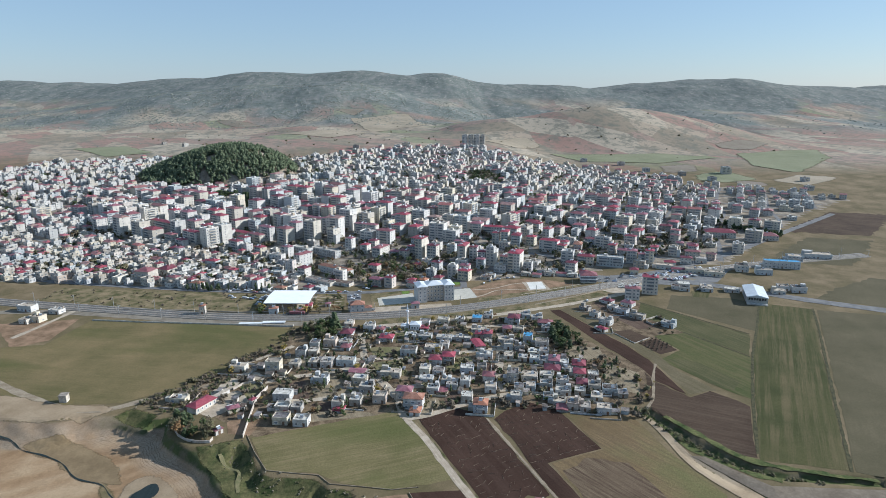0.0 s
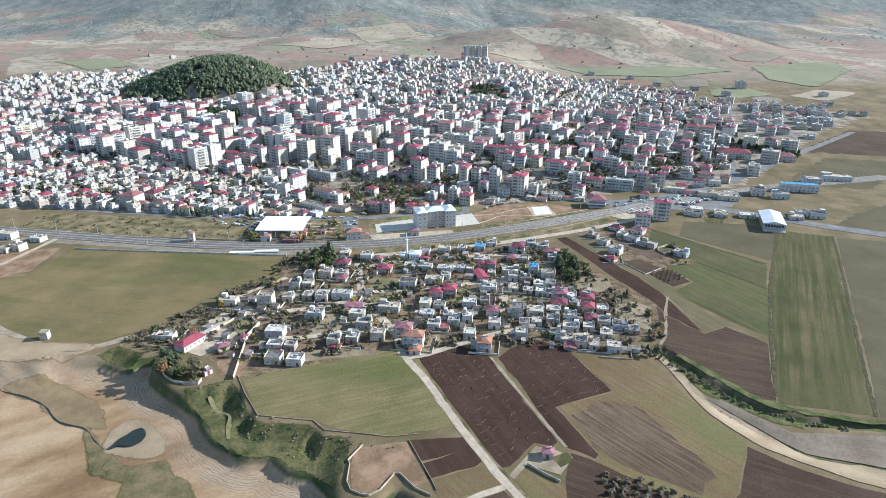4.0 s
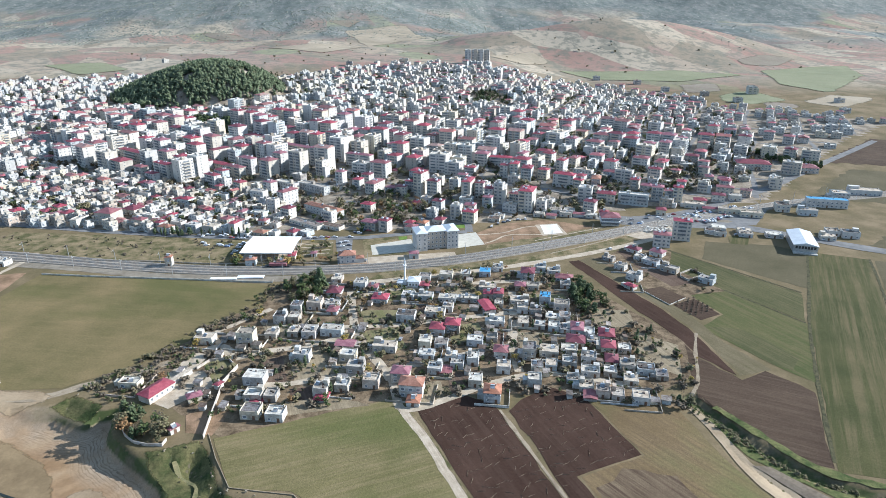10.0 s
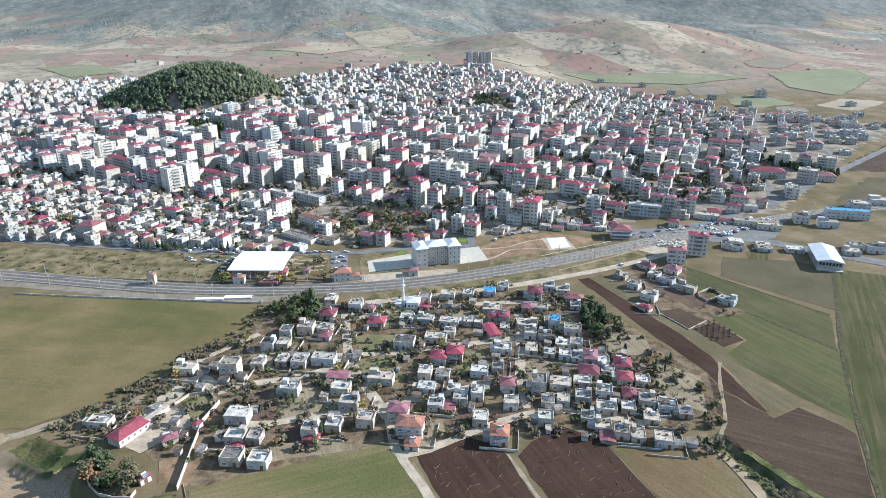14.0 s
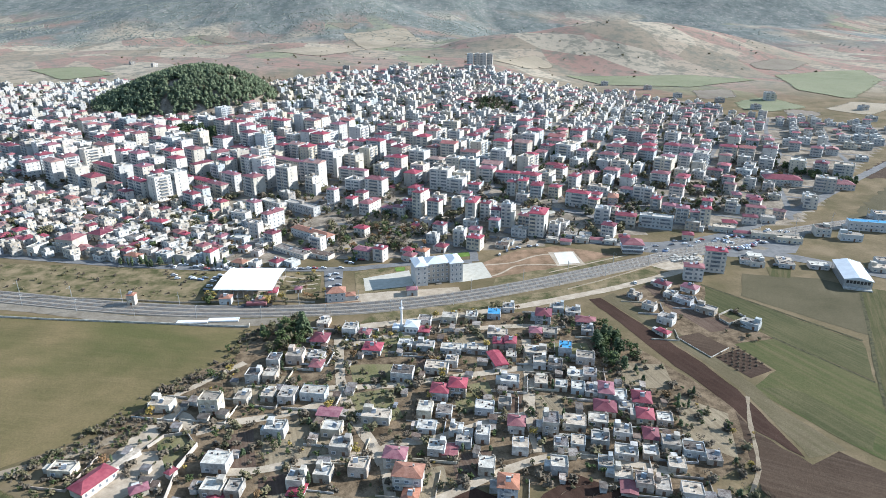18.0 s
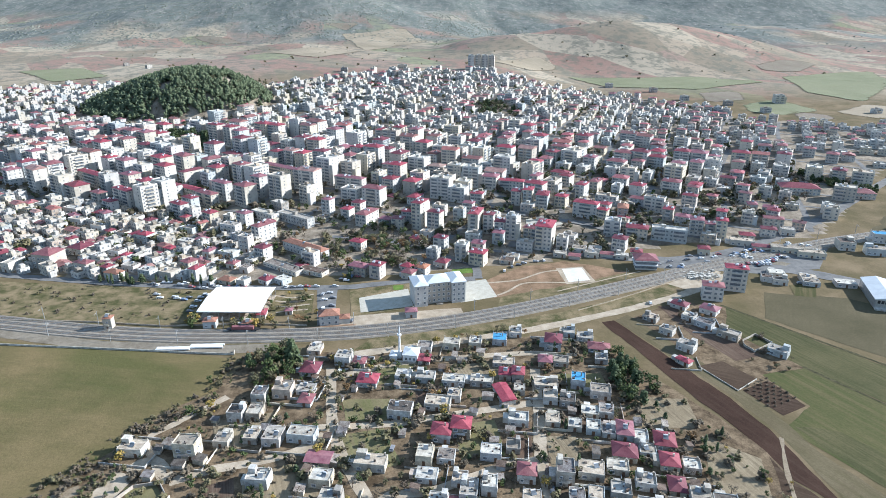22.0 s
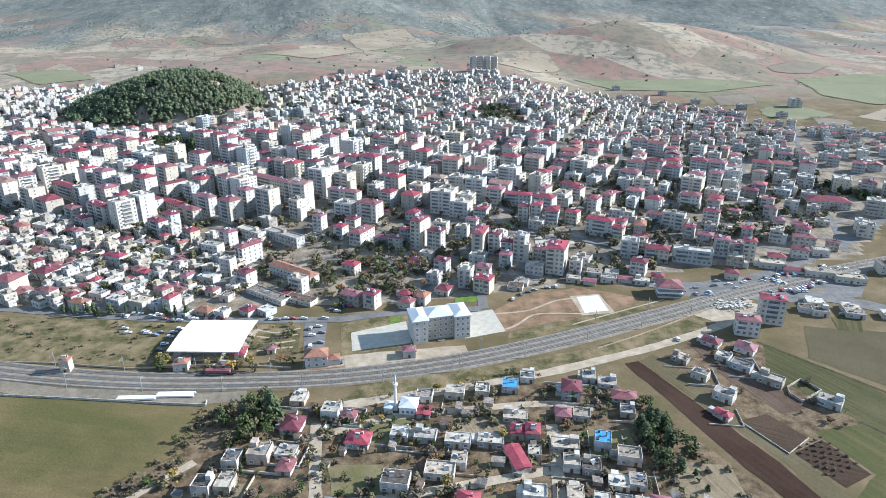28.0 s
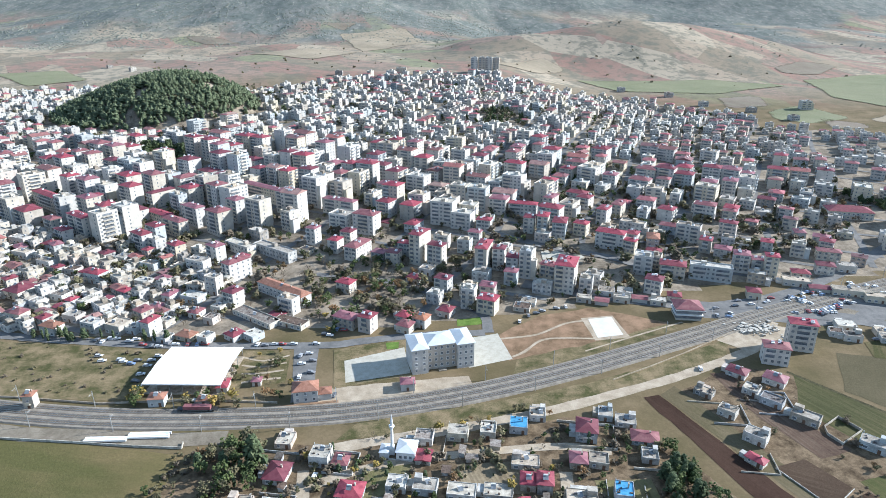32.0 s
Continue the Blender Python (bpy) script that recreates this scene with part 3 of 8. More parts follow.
middle_x, middle_y = (gx[:-1, :-1] + gx[1:, 1:]).ravel() / 2, (gy[:-1, :-1] + gy[1:, 1:]).ravel() / 2
in_town = inside(middle_x, middle_y, TOWN)
for ring in KEEP_CLEAR[:3]:
    in_town &= ~inside(middle_x, middle_y, ring)
land_mesh.polygons.foreach_set("material_index", in_town.astype(int))
ground = tagged(new("ground", land_mesh), "dry winter land with mud flats, slopes and far wooded ridges", "ground", kind="structure")


# ---- fields, tracks and banks ----
OLIVE_FIELD = rows_field("olive_grass_field", (0.105, 0.098, 0.041), (0.245, 0.18, 0.094), (0.2, 0.155, 0.08), 80, 3.0, 0.35, 0.013, green=(0.1, 0.103, 0.038))
GREEN_FIELD = rows_field("young_wheat_field", (0.125, 0.115, 0.048), (0.2, 0.165, 0.08), (0.25, 0.195, 0.11), -70, 2.4, 0.5, 0.02, green=(0.105, 0.115, 0.04))
PLOUGHED = rows_field("dark_ploughed_field", (0.04, 0.022, 0.0155), (0.07, 0.04, 0.029), (0.095, 0.06, 0.045), 23, 3.0, 0.3, 0.03)
BROWN_FIELD = rows_field("brown_stubble_field", (0.145, 0.102, 0.052), (0.235, 0.168, 0.092), (0.1, 0.071, 0.046), 36, 1.8, 0.4, 0.02, green=(0.14, 0.15, 0.06))
STUBBLE = rows_field("streaked_dark_stubble", (0.075, 0.05, 0.034), (0.12, 0.083, 0.056), (0.2, 0.15, 0.098), 36, 1.6, 0.75, 0.03)
DARK_FIELD = rows_field("dark_tilled_field", (0.05, 0.031, 0.022), (0.082, 0.054, 0.038), (0.11, 0.077, 0.056), 62, 1.5, 0.4, 0.03)
FALLOW = rows_field("brown_fallow_field", (0.055, 0.036, 0.025), (0.09, 0.061, 0.042), (0.12, 0.086, 0.061), 62, 2.2, 0.45, 0.025)
LUSH_FIELD = rows_field("green_sown_field", (0.052, 0.06, 0.022), (0.09, 0.086, 0.036), (0.14, 0.115, 0.06), -27.6, 4.0, 0.7, 0.018)
GREEN_STRIP = rows_field("bright_sown_strip", (0.064, 0.08, 0.028), (0.105, 0.105, 0.043), (0.15, 0.125, 0.065), 26, 3.0, 0.5, 0.02)
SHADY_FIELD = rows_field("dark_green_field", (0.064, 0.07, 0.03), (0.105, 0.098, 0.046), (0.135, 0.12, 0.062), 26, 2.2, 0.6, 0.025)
GREY_FIELD = rows_field("grey_green_field", (0.088, 0.078, 0.043), (0.14, 0.118, 0.072), (0.11, 0.095, 0.056), -27.6, 3.0, 0.4, 0.02)
PALE_STRIP = rows_field("pale_dry_strip", (0.135, 0.11, 0.065), (0.19, 0.155, 0.097), (0.105, 0.095, 0.047), 26, 2.5, 0.5, 0.03)

patch("field", [(-255, 463), (-150, 447), (-100, 438), (-101, 410), (-125, 388), (-130, 366), (-151, 341), (-175, 323), (-205, 321), (-239, 326), (-290, 340), (-330, 400), (-269, 411), (-264, 438), (-261, 460)], OLIVE_FIELD, 0.07, "olive green grass field with dry tan patches by the railway")
patch("field", [(-91, 284), (-17, 311), (11, 246), (-18, 238), (-40, 244), (-52, 252), (-76, 254)], GREEN_FIELD, 0.08, "pale green field of young wheat below the village")
patch("field", [(-6, 302), (16, 313), (27, 306), (31, 299), (39, 274), (47, 250), (53, 233), (50, 231), (43, 233), (31, 219), (27, 219), (20, 237), (10, 260)], PLOUGHED, 0.09, "dark brown ploughed field with pale clods")
patch("field", [(35, 300), (42, 309), (56, 319), (71, 310), (85, 269.5), (56, 258), (68, 225), (66, 223), (56, 230), (50, 249), (43, 276)], PLOUGHED, 0.09, "dark brown ploughed field under the houses")
patch("field", [(72, 310), (87, 305), (110, 302), (113, 291), (117, 267), (130, 232), (128, 226), (113, 201), (99, 193), (66, 220), (69, 225), (57.5, 257.5), (86.5, 269)], BROWN_FIELD, 0.08, "tan stubble field with a greenish edge")
patch("field", [(62, 250), (76, 261), (94, 257), (109, 219), (109, 212), (101, 203), (82, 213), (70, 225)], STUBBLE, 0.11, "dark streaked stubble in the tan field", ragged=2.5)
patch("field", [(130, 228), (145, 214), (174, 198), (160, 150), (72, 150), (99, 190), (115, 203)], DARK_FIELD, 0.07, "dark tilled field beside the sandy brook bed")
patch("field", [(-9, 236), (17, 238), (20, 232), (3, 225), (-4, 223)], PLOUGHED, 0.08, "small dark tilled plot by the track", ragged=0.5)
patch("field", [(-3.5, 221.5), (3, 224.3), (18, 232), (20.5, 222), (17, 219.5), (-1, 213)], PLOUGHED, 0.085, "second small dark tilled plot by the track", ragged=0.5)
patch("field", [(-31, 232), (-28, 232), (-14, 235), (-10, 235), (-1, 212), (-6, 209), (-12, 217), (-15, 216), (-19, 208), (-24, 205.5), (-30, 208), (-31.5, 222)], RED_EARTH, 0.1, "stony red earth on the walled promontory", "ground", 0.4)
patch("field", [(57, 227), (68, 219), (98, 193), (86, 165), (44, 170), (52, 212), (55, 221)], DARK_FIELD, 0.1, "dark plot planted with low bushes")
patch("field", [(136, 357), (138, 343), (151, 322), (166, 330), (176, 318), (180, 311), (165, 277), (158, 260), (151, 262), (138, 281), (128, 298), (124, 309), (128, 328)], FALLOW, 0.08, "brown fallow field between track and green field", "field", 0.8, 6.0)
patch("field", [(98, 474), (106, 476), (122, 437), (138, 398), (145, 375), (150, 326), (139, 343), (136, 360), (130, 379), (119, 407), (110, 438)], PLOUGHED, 0.09, "long dark ploughed strip below the rail track")
patch("field", [(107, 476), (116, 483), (128, 455), (141, 421), (152, 389), (158, 358), (170, 331), (152, 326), (147, 374), (140, 399), (123, 438)], PALE_STRIP, 0.075, "pale dry strip beside the ploughed land")
patch("field", [(135, 426), (149, 430), (158, 414), (144, 403)], FALLOW, 0.1, "dug brown vegetable beds", ragged=0.3)
patch("field", [(147, 404), (163, 412), (170, 391), (156, 384)], DARK_FIELD, 0.1, "dark plot planted with low bushes", ragged=0.3)
patch("field", [(162, 417), (187, 423), (214, 378), (186, 318), (178, 327), (172, 336), (152, 376), (172, 391)], GREEN_STRIP, 0.072, "green sown field with a brown lower end")
patch("field", [(156, 376), (171, 338), (180, 330), (190, 342), (176, 372)], SHADY_FIELD, 0.1, "darker green part of the sown field", ragged=2.5)
patch("field", [(277, 488), (312, 472), (195, 248), (158, 258), (216, 379)], LUSH_FIELD, 0.08, "long bright green field with mown stripes")
patch("field", [(315, 470), (440, 430), (300, 200), (198, 247)], GREY_FIELD, 0.07, "grey green winter field")
patch("field", [(211, 511), (258, 502), (275, 487), (242, 424), (194, 476)], GREY_FIELD, 0.08, "grey green field beside the warehouse")
patch("field", [(178, 491), (233, 417), (215, 381), (187, 423), (165, 463)], SHADY_FIELD, 0.075, "green field below the roadside houses")
patch("field", [(-288, 405), (-330, 452), (-272, 462), (-270, 419)], RED_EARTH, 0.06, "bare red earth field by the rail crossing")

patch("field", [(38, 219), (32, 212), (40, 195), (60, 194), (50, 209)], BROWN_FIELD, 0.076, "small tan stubble plot below the field hut", ragged=0.5)
patch("field", [(27, 206), (8, 197.5), (34, 195)], FALLOW, 0.077, "small brown plot in the fork of the tracks", ragged=0.5)
patch("field", [(0, 212), (17, 219), (21, 221), (27, 210), (15, 205), (4, 200)], BROWN_FIELD, 0.078, "narrow tan plot above the farm track", ragged=0.5)

# field edges: dark ditches
DITCH = surface("dark_ditch", (0.045, 0.045, 0.025), (0.11, 0.1, 0.055), 0.4, 0.95, 1.5, 0.4, 0.5, 0.2, spec=0.1)
for line in ([(277, 489), (246, 432), (215, 377), (185, 317), (160, 263)], [(313, 473), (287, 421), (228, 309), (196, 247)], [(176, 494), (234, 419)], [(187, 424), (214, 379)]):
    tagged(new("ditch", ribbon(line, 1.7, 0.13, ragged=0.6).mesh("ditch", DITCH)), "dark overgrown ditch between the fields", "ditch", kind="structure")
# plots on the far plain and slopes, coloured paler to stand in for haze
FAR_GREEN = soft_edged(rows_field("far_green_field", (0.19, 0.205, 0.12), (0.26, 0.265, 0.165), (0.25, 0.24, 0.16), 30, 8.0, 0.4, 0.01))
FAR_TAN = soft_edged(rows_field("far_tan_field", (0.33, 0.275, 0.2), (0.42, 0.355, 0.27), (0.3, 0.26, 0.18), 30, 8.0, 0.4, 0.01))
FAR_DARK = soft_edged(rows_field("far_dark_field", (0.2, 0.165, 0.13), (0.28, 0.235, 0.19), (0.25, 0.24, 0.17), 30, 8.0, 0.4, 0.01))
for ring, land, colour in (
        ([(721, 1475), (990, 1588), (900, 1380), (703, 1167), (658, 1268)], FAR_GREEN, "pale green"),
        ([(491, 1161), (577, 1208), (594, 1101), (515, 1063), (474, 1091)], FAR_GREEN, "pale green"),
        ([(467, 1272), (554, 1292), (525, 1194), (444, 1171)], FAR_DARK, "dark brown"),
        ([(708, 1569), (803, 1634), (897, 1629), (796, 1527), (710, 1522)], FAR_DARK, "dark brown"),
        ([(269, 1471), (548, 1469), (669, 1399), (488, 1299), (320, 1330)], FAR_GREEN, "pale green"),
        ([(117, 1531), (199, 1459), (282, 1540), (248, 1622)], FAR_TAN, "pale tan"),
        ([(545, 1102), (585, 1073), (578, 1026), (516, 1037)], FAR_DARK, "dark brown"),
        ([(600, 1090), (690, 1160), (760, 1120), (640, 1030)], FAR_TAN, "pale tan"),
        ([(-817, 1462), (-703, 1511), (-571, 1348), (-660, 1297)], FAR_GREEN, "pale green"),
        ([(-437, 1814), (-286, 1899), (-163, 1824), (-238, 1603)], FAR_TAN, "pale tan"),
        ([(-815, 2415), (-658, 2383), (-568, 2315), (-685, 2290)], FAR_DARK, "reddish brown"),
        ([(-391, 2560), (-236, 2592), (-285, 2489)], FAR_DARK, "reddish brown"),
        ([(-299, 2446), (-75, 2567), (4, 2181), (-167, 1859)], FAR_TAN, "pale tan"),
        ([(430, 560), (520, 640), (640, 640), (560, 520)], FAR_DARK, "dark brown"),
        ([(350, 620), (450, 715), (520, 700), (430, 600)], GREY_FIELD, "grey green"),
        ([(440, 745), (560, 850), (640, 830), (530, 720)], FALLOW, "dull brown"),
        ([(330, 500), (420, 560), (520, 490), (430, 440)], GREY_FIELD, "grey green")):
    patch("far_field", ring, land, (0.9 if ring[0][1] > 1290 else 0.45) if ring[0][1] > 900 else 0.12, f"{colour} field on the land beyond the town", "field", 6.0, 25.0)


# ---- railway ----
TRACK_STONE = surface("rust_stained_ballast", (0.12, 0.1, 0.083), (0.18, 0.155, 0.128), 0.3, 0.95, 3.0, 0.4, 0.6, 0.1, spec=0.1)
RAIL_LINE = [(-420, 520), (-330, 499), (-250, 482), (-193, 470), (-140, 463), (-90, 462), (-41, 465), (10, 476), (66, 496), (134, 526), (215, 563), (330, 606), (470, 640)]
tagged(new("rail_bed", ribbon(RAIL_LINE, 14.5, 0.1, 0.5).mesh("rail_bed", BALLAST)), "grey ballast bed of three railway tracks", "railway", kind="structure")
for shift in (-4.6, 0.0, 4.7):
    track = thing("railway_track", pose(0, 0, 0), "worn steel railway track on grey ballast", "railway", "tracks of the railway")
    for side in (-0.72, 0.72):
        part("rail", ribbon(RAIL_LINE, 0.16, 0.62, 0.15, shift=shift + side), RAIL, track)
    part("track_bed", ribbon(RAIL_LINE, 2.9, 0.61, shift=shift), TRACK_STONE, track)
    ties = Shape()
    pts = curve_points(RAIL_LINE, 1.2)
    for a, b in zip(pts, pts[1:]):
        t = (b - a).normalized()
        n = Vector((-t.y, t.x, 0))
        c = a + n * shift
        z = up(a.x, a.y) + 0.63
        q = [c + n * 1.25 + t * 0.12, c - n * 1.25 + t * 0.12, c - n * 1.25 - t * 0.12, c + n * 1.25 - t * 0.12]
        ties.face(*[(p.x, p.y, z + 0.06) for p in reversed(q)])
        ties.face((q[3].x, q[3].y, z), (q[2].x, q[2].y, z), (q[2].x, q[2].y, z + 0.06), (q[3].x, q[3].y, z + 0.06))
    part("sleepers", ties, BALLAST, track, kind="stuff")


# ---- trees ----
def leaf_cloud(rnd, spots, size, flat=0.7, thin=1.0):
    """Many small leaf clumps about the given centres: (x, y, z, radius, count)."""
    s = Shape()
    for x, y, z, r, count in spots:
        for _ in range(max(4, round(count * thin))):
            d = Vector((rnd.gauss(0, 1), rnd.gauss(0, 1), rnd.gauss(0, 1))).normalized() * r * rnd.uniform(0.55, 1.05)
            c = Vector((x + d.x, y + d.y, z + d.z * flat))
            k = size / thin**0.62 * rnd.uniform(0.6, 1.3)
            q = Euler((rnd.uniform(-0.9, 0.9), rnd.uniform(-0.9, 0.9), rnd.uniform(0, 6.3)))
            n = len(s.v)
            for p in ((-k, -k * 0.7, 0), (k, -k * 0.8, 0.1 * k), (k * 0.8, k, -0.1 * k), (-k * 0.7, k * 0.8, 0.2 * k), (0, 0, k * 0.8)):
                w = Vector(p)
                w.rotate(q)
                s.v.append(tuple(c + w))
            s.f += [(n, n + 1, n + 4), (n + 1, n + 2, n + 4), (n + 2, n + 3, n + 4), (n + 3, n, n + 4)]
            s.k += [0] * 4
    return s


def tree_meshes(kind, seed, thin=1.0):
    """Trunk and crown of a tree about 6 m high."""
    rnd = random.Random(seed)
    trunk = Shape()
    if kind == "cypress":
        trunk.tube((0, 0, -0.3), (0, 0, 6.5), 0.16, 0.03, 5)
        crown = leaf_cloud(rnd, [(0, 0, 0.8 + 0.55 * i, 0.75 * math.sin(0.35 + 2.6 * i / 10), 16) for i in range(11)], 0.34, 1.0, thin)
    elif kind == "pine":
        trunk.tube((0, 0, -0.3), (0.1, 0, 6.4), 0.22, 0.04, 6)
        spots = []
        for i in range(6):
            a = 2.4 * i
            r = 1.75 * (1 - i / 7.5)
            for j in range(3):
                spots.append((0.55 * r * math.cos(a + 2.1 * j), 0.55 * r * math.sin(a + 2.1 * j), 1.5 + 0.85 * i, r * 0.75, 13))
                trunk.tube((0, 0, 1.3 + 0.85 * i), (0.9 * r * math.cos(a + 2.1 * j), 0.9 * r * math.sin(a + 2.1 * j), 1.6 + 0.85 * i), 0.06, 0.02, 4)
        crown = leaf_cloud(rnd, spots, 0.4, 0.7, thin)
    elif kind == "bare":
        trunk.tube((0, 0, -0.3), (0.1, 0.1, 2.0), 0.18, 0.1, 6)
        spots = []
        for i in range(6):
            a, l = 2.4 * i + rnd.uniform(-0.4, 0.4), rnd.uniform(1.2, 2.0)
            tip = (l * math.cos(a), l * math.sin(a), 1.9 + rnd.uniform(0.4, 2.8))
            trunk.tube((0.08, 0.08, 1.6 + 0.1 * i), tip, 0.08, 0.02, 4)
            spots.append((*tip, 0.95, 11))
        crown = leaf_cloud(rnd, spots, 0.22, 1.0, thin)
    elif kind == "shrub":
        trunk.tube((0, 0, -0.2), (0, 0, 1.4), 0.1, 0.04, 5)
        crown = leaf_cloud(rnd, [(rnd.uniform(-0.9, 0.9), rnd.uniform(-0.9, 0.9), rnd.uniform(0.5, 1.7), 0.85, 14) for _ in range(6)], 0.33, 0.8, thin)
    else:
        trunk.tube((0, 0, -0.3), (0.15, 0.05, 2.4), 0.2, 0.12, 6)
        spots = []
        for i in range(7):
            a, l = 2.4 * i + rnd.uniform(-0.4, 0.4), rnd.uniform(0.6, 1.7)
            tip = (l * math.cos(a), l * math.sin(a), rnd.uniform(1.7, 4.9))
            trunk.tube((0.1, 0.05, 1.4), tip, 0.09, 0.03, 4)
            spots.append((*tip, rnd.uniform(0.95, 1.45), 18))
        crown = leaf_cloud(rnd, spots, 0.36, 0.7, thin)
    return trunk, crown


LEAVES = {"cypress": PINE_LEAF, "pine": PINE_LEAF, "bare": TWIG, "green": GREEN_LEAF, "olive": OLIVE_LEAF, "yellow": YELLOW_LEAF, "rust": RUST_LEAF, "shrub": OLIVE_LEAF, "twigs": TWIG, "straw": STRAW}
TREE_WORDS = {"cypress": "slender dark green cypress", "pine": "dark green pine tree", "bare": "bare grey winter tree", "green": "leafy dark green tree", "olive": "dry olive green garden tree", "yellow": "small bright yellow autumn tree", "rust": "tree with rusty brown autumn leaves", "shrub": "dry olive green shrub", "twigs": "bare grey brown thorn shrub", "straw": "pale dry tuft"}
tree_shapes, tree_protos, joined_trees = {}, {}, {}
for tree_kind in LEAVES:
    for tree_seed in range(3):
        shape_kind = "shrub" if tree_kind in ("twigs", "straw") else tree_kind
        tree_shapes[tree_kind, tree_seed] = tree_meshes(shape_kind, 31 * tree_seed + len(tree_kind), 0.42)
        tr, cr = tree_meshes(shape_kind, 31 * tree_seed + len(tree_kind), 0.8)
        tree_protos[tree_kind, tree_seed] = (tr.mesh("trunk", BARK), cr.mesh("crown", LEAVES[tree_kind]))
tree_count = 0
tree_random = random.Random(77)


def tree(kind, x, y, high=5.0, where="beside the village houses"):
    """A tree of its own, with trunk and crown."""
    global tree_count
    tree_count += 1
    seed, s = tree_random.randrange(3), high / (2.4 if kind in ("shrub", "twigs", "straw") else 6.2)
    t, c = tree_protos[kind, seed]
    ob = thing("shrub" if kind in ("shrub", "twigs", "straw") else "tree", pose(x, y, up(x, y), 0, 0, tree_random.uniform(0, 360)) @ Matrix.Diagonal((s, s, s * tree_random.uniform(0.85, 1.15), 1)), f"{TREE_WORDS[kind]} {where}", "shrub" if kind in ("shrub", "twigs", "straw") else "tree", "trees and shrubs")
    part("trunk", t, None, ob)
    part("crown", c, None, ob)


def far_tree(kind, x, y, high=6.0):
    """A tree among the many that are joined."""
    joined_trees.setdefault(kind, []).append((x, y, high))


def straw_rows(ring, seed):
    """Swept lines of pale straw left on ploughed land."""
    rnd = random.Random(seed)
    s = Shape()
    c, k = math.cos(radians(23)), math.sin(radians(23))
    for i in range(-40, 60):
        for j in range(-60, 80):
            u, v = 3.2 * i + rnd.uniform(-0.9, 0.9), 5.2 * j + rnd.uniform(-0.9, 0.9)
            x, y = u * c - v * k, 260 + u * k + v * c
            if not inside(x, y, ring) or rnd.random() < 0.3:
                continue
            z = up(x, y) + 0.1
            turn = rnd.uniform(-0.5, 0.5) + (1.2 if rnd.random() < 0.4 else 0.2)
            for _ in range(rnd.randint(9, 16)):
                d, w, a = rnd.uniform(-1.6, 1.6), rnd.uniform(0.03, 0.07), turn + rnd.uniform(-0.5, 0.5)
                px, py, l = x + d * math.cos(turn), y + d * math.sin(turn), rnd.uniform(0.15, 0.45)
                ex, ey, nx, ny = l * math.cos(a), l * math.sin(a), -w * math.sin(a), w * math.cos(a)
                h = rnd.uniform(0.05, 0.2)
                s.face((px - ex - nx, py - ey - ny, z), (px + ex - nx, py + ey - ny, z), (px + ex, py + ey, z + h), (px - ex, py - ey, z + h))
                s.face((px + ex + nx, py + ey + ny, z), (px - ex + nx, py - ey + ny, z), (px - ex, py - ey, z + h), (px + ex, py + ey, z + h))
    tagged(new("straw", s.mesh("straw", OLD_STRAW)), "pale straw strewn over the ploughed field", "straw", kind="stuff")


def join_trees():
    rnd = random.Random(5)
    for kind, spots in joined_trees.items():
        pts, faces, slots, base = [], [], [], 0
        for x, y, high in spots:
            tr, cr = tree_shapes[kind, rnd.randrange(3)]
            v = np.array(tr.v + cr.v) * (high / (2.4 if kind in ("shrub", "twigs", "straw") else 6.2))
            a = rnd.uniform(0, 6.3)
            c, s = math.cos(a), math.sin(a)
            pts.append(np.stack([x + v[:, 0] * c - v[:, 1] * s, y + v[:, 0] * s + v[:, 1] * c, v[:, 2] + up(x, y)], -1))
            n = len(tr.v)
            faces += [[i + base for i in f] for f in tr.f] + [[i + base + n for i in f] for f in cr.f]
            slots += [0] * len(tr.f) + [1] * len(cr.f)
            base += len(v)
        me = bpy.data.meshes.new("greenery")
        me.from_pydata(np.concatenate(pts).tolist(), [], faces)
        me.materials.append(BARK)
        me.materials.append(LEAVES[kind])
        me.polygons.foreach_set("material_index", slots)
        tagged(new("greenery", me), f"scattered {TREE_WORDS[kind]} growth among houses", "trees", kind="stuff")


def scatter(ring, count, seed, kinds, low, high, where, single=True, gap=0.5):
    """Trees at random inside a ring, clear of the houses."""
    rnd = random.Random(seed)
    x0, x1 = min(p[0] for p in ring), max(p[0] for p in ring)
    y0, y1 = min(p[1] for p in ring), max(p[1] for p in ring)
    done = tries = 0
    while done < count and tries < count * 40:
        tries += 1
        x, y = rnd.uniform(x0, x1), rnd.uniform(y0, y1)
        if not inside(x, y, ring) or any((x - a) ** 2 + (y - b) ** 2 < (0.72 * c + gap) ** 2 for a, b, c in built_near(x, y)):
            continue
        done += 1
        kind = rnd.choice(kinds)
        (tree if single else far_tree)(kind, x, y, rnd.uniform(low, high), *((where,) if single else ()))


# ---- village: ground, lanes, walls ----
patch("village_ground", [(-150, 322), (-100, 296), (-88, 283), (-17, 309), (30, 314), (70, 313), (110, 300), (132, 320), (140, 356), (118, 400), (84, 462), (40, 456), (0, 446), (-60, 442), (-92, 438), (-104, 408), (-128, 380), (-136, 352)], YARD, 0.05, "worn brown yards and gardens between the village houses", "ground", 3.0)
patch("garden_strip", [(110, 474), (152, 500), (176, 492), (212, 420), (196, 405), (150, 400)], YARD, 0.055, "brown garden ground between roadside houses", "ground", 2.0)


def lane(line, width, label="pale dusty village lane", material=None, lift=0.12, category="road", ragged=0.7):
    return tagged(new("road", ribbon(line, width, lift, ragged=ragged).mesh("road", material or PALE_ROAD)), label, category, kind="structure")


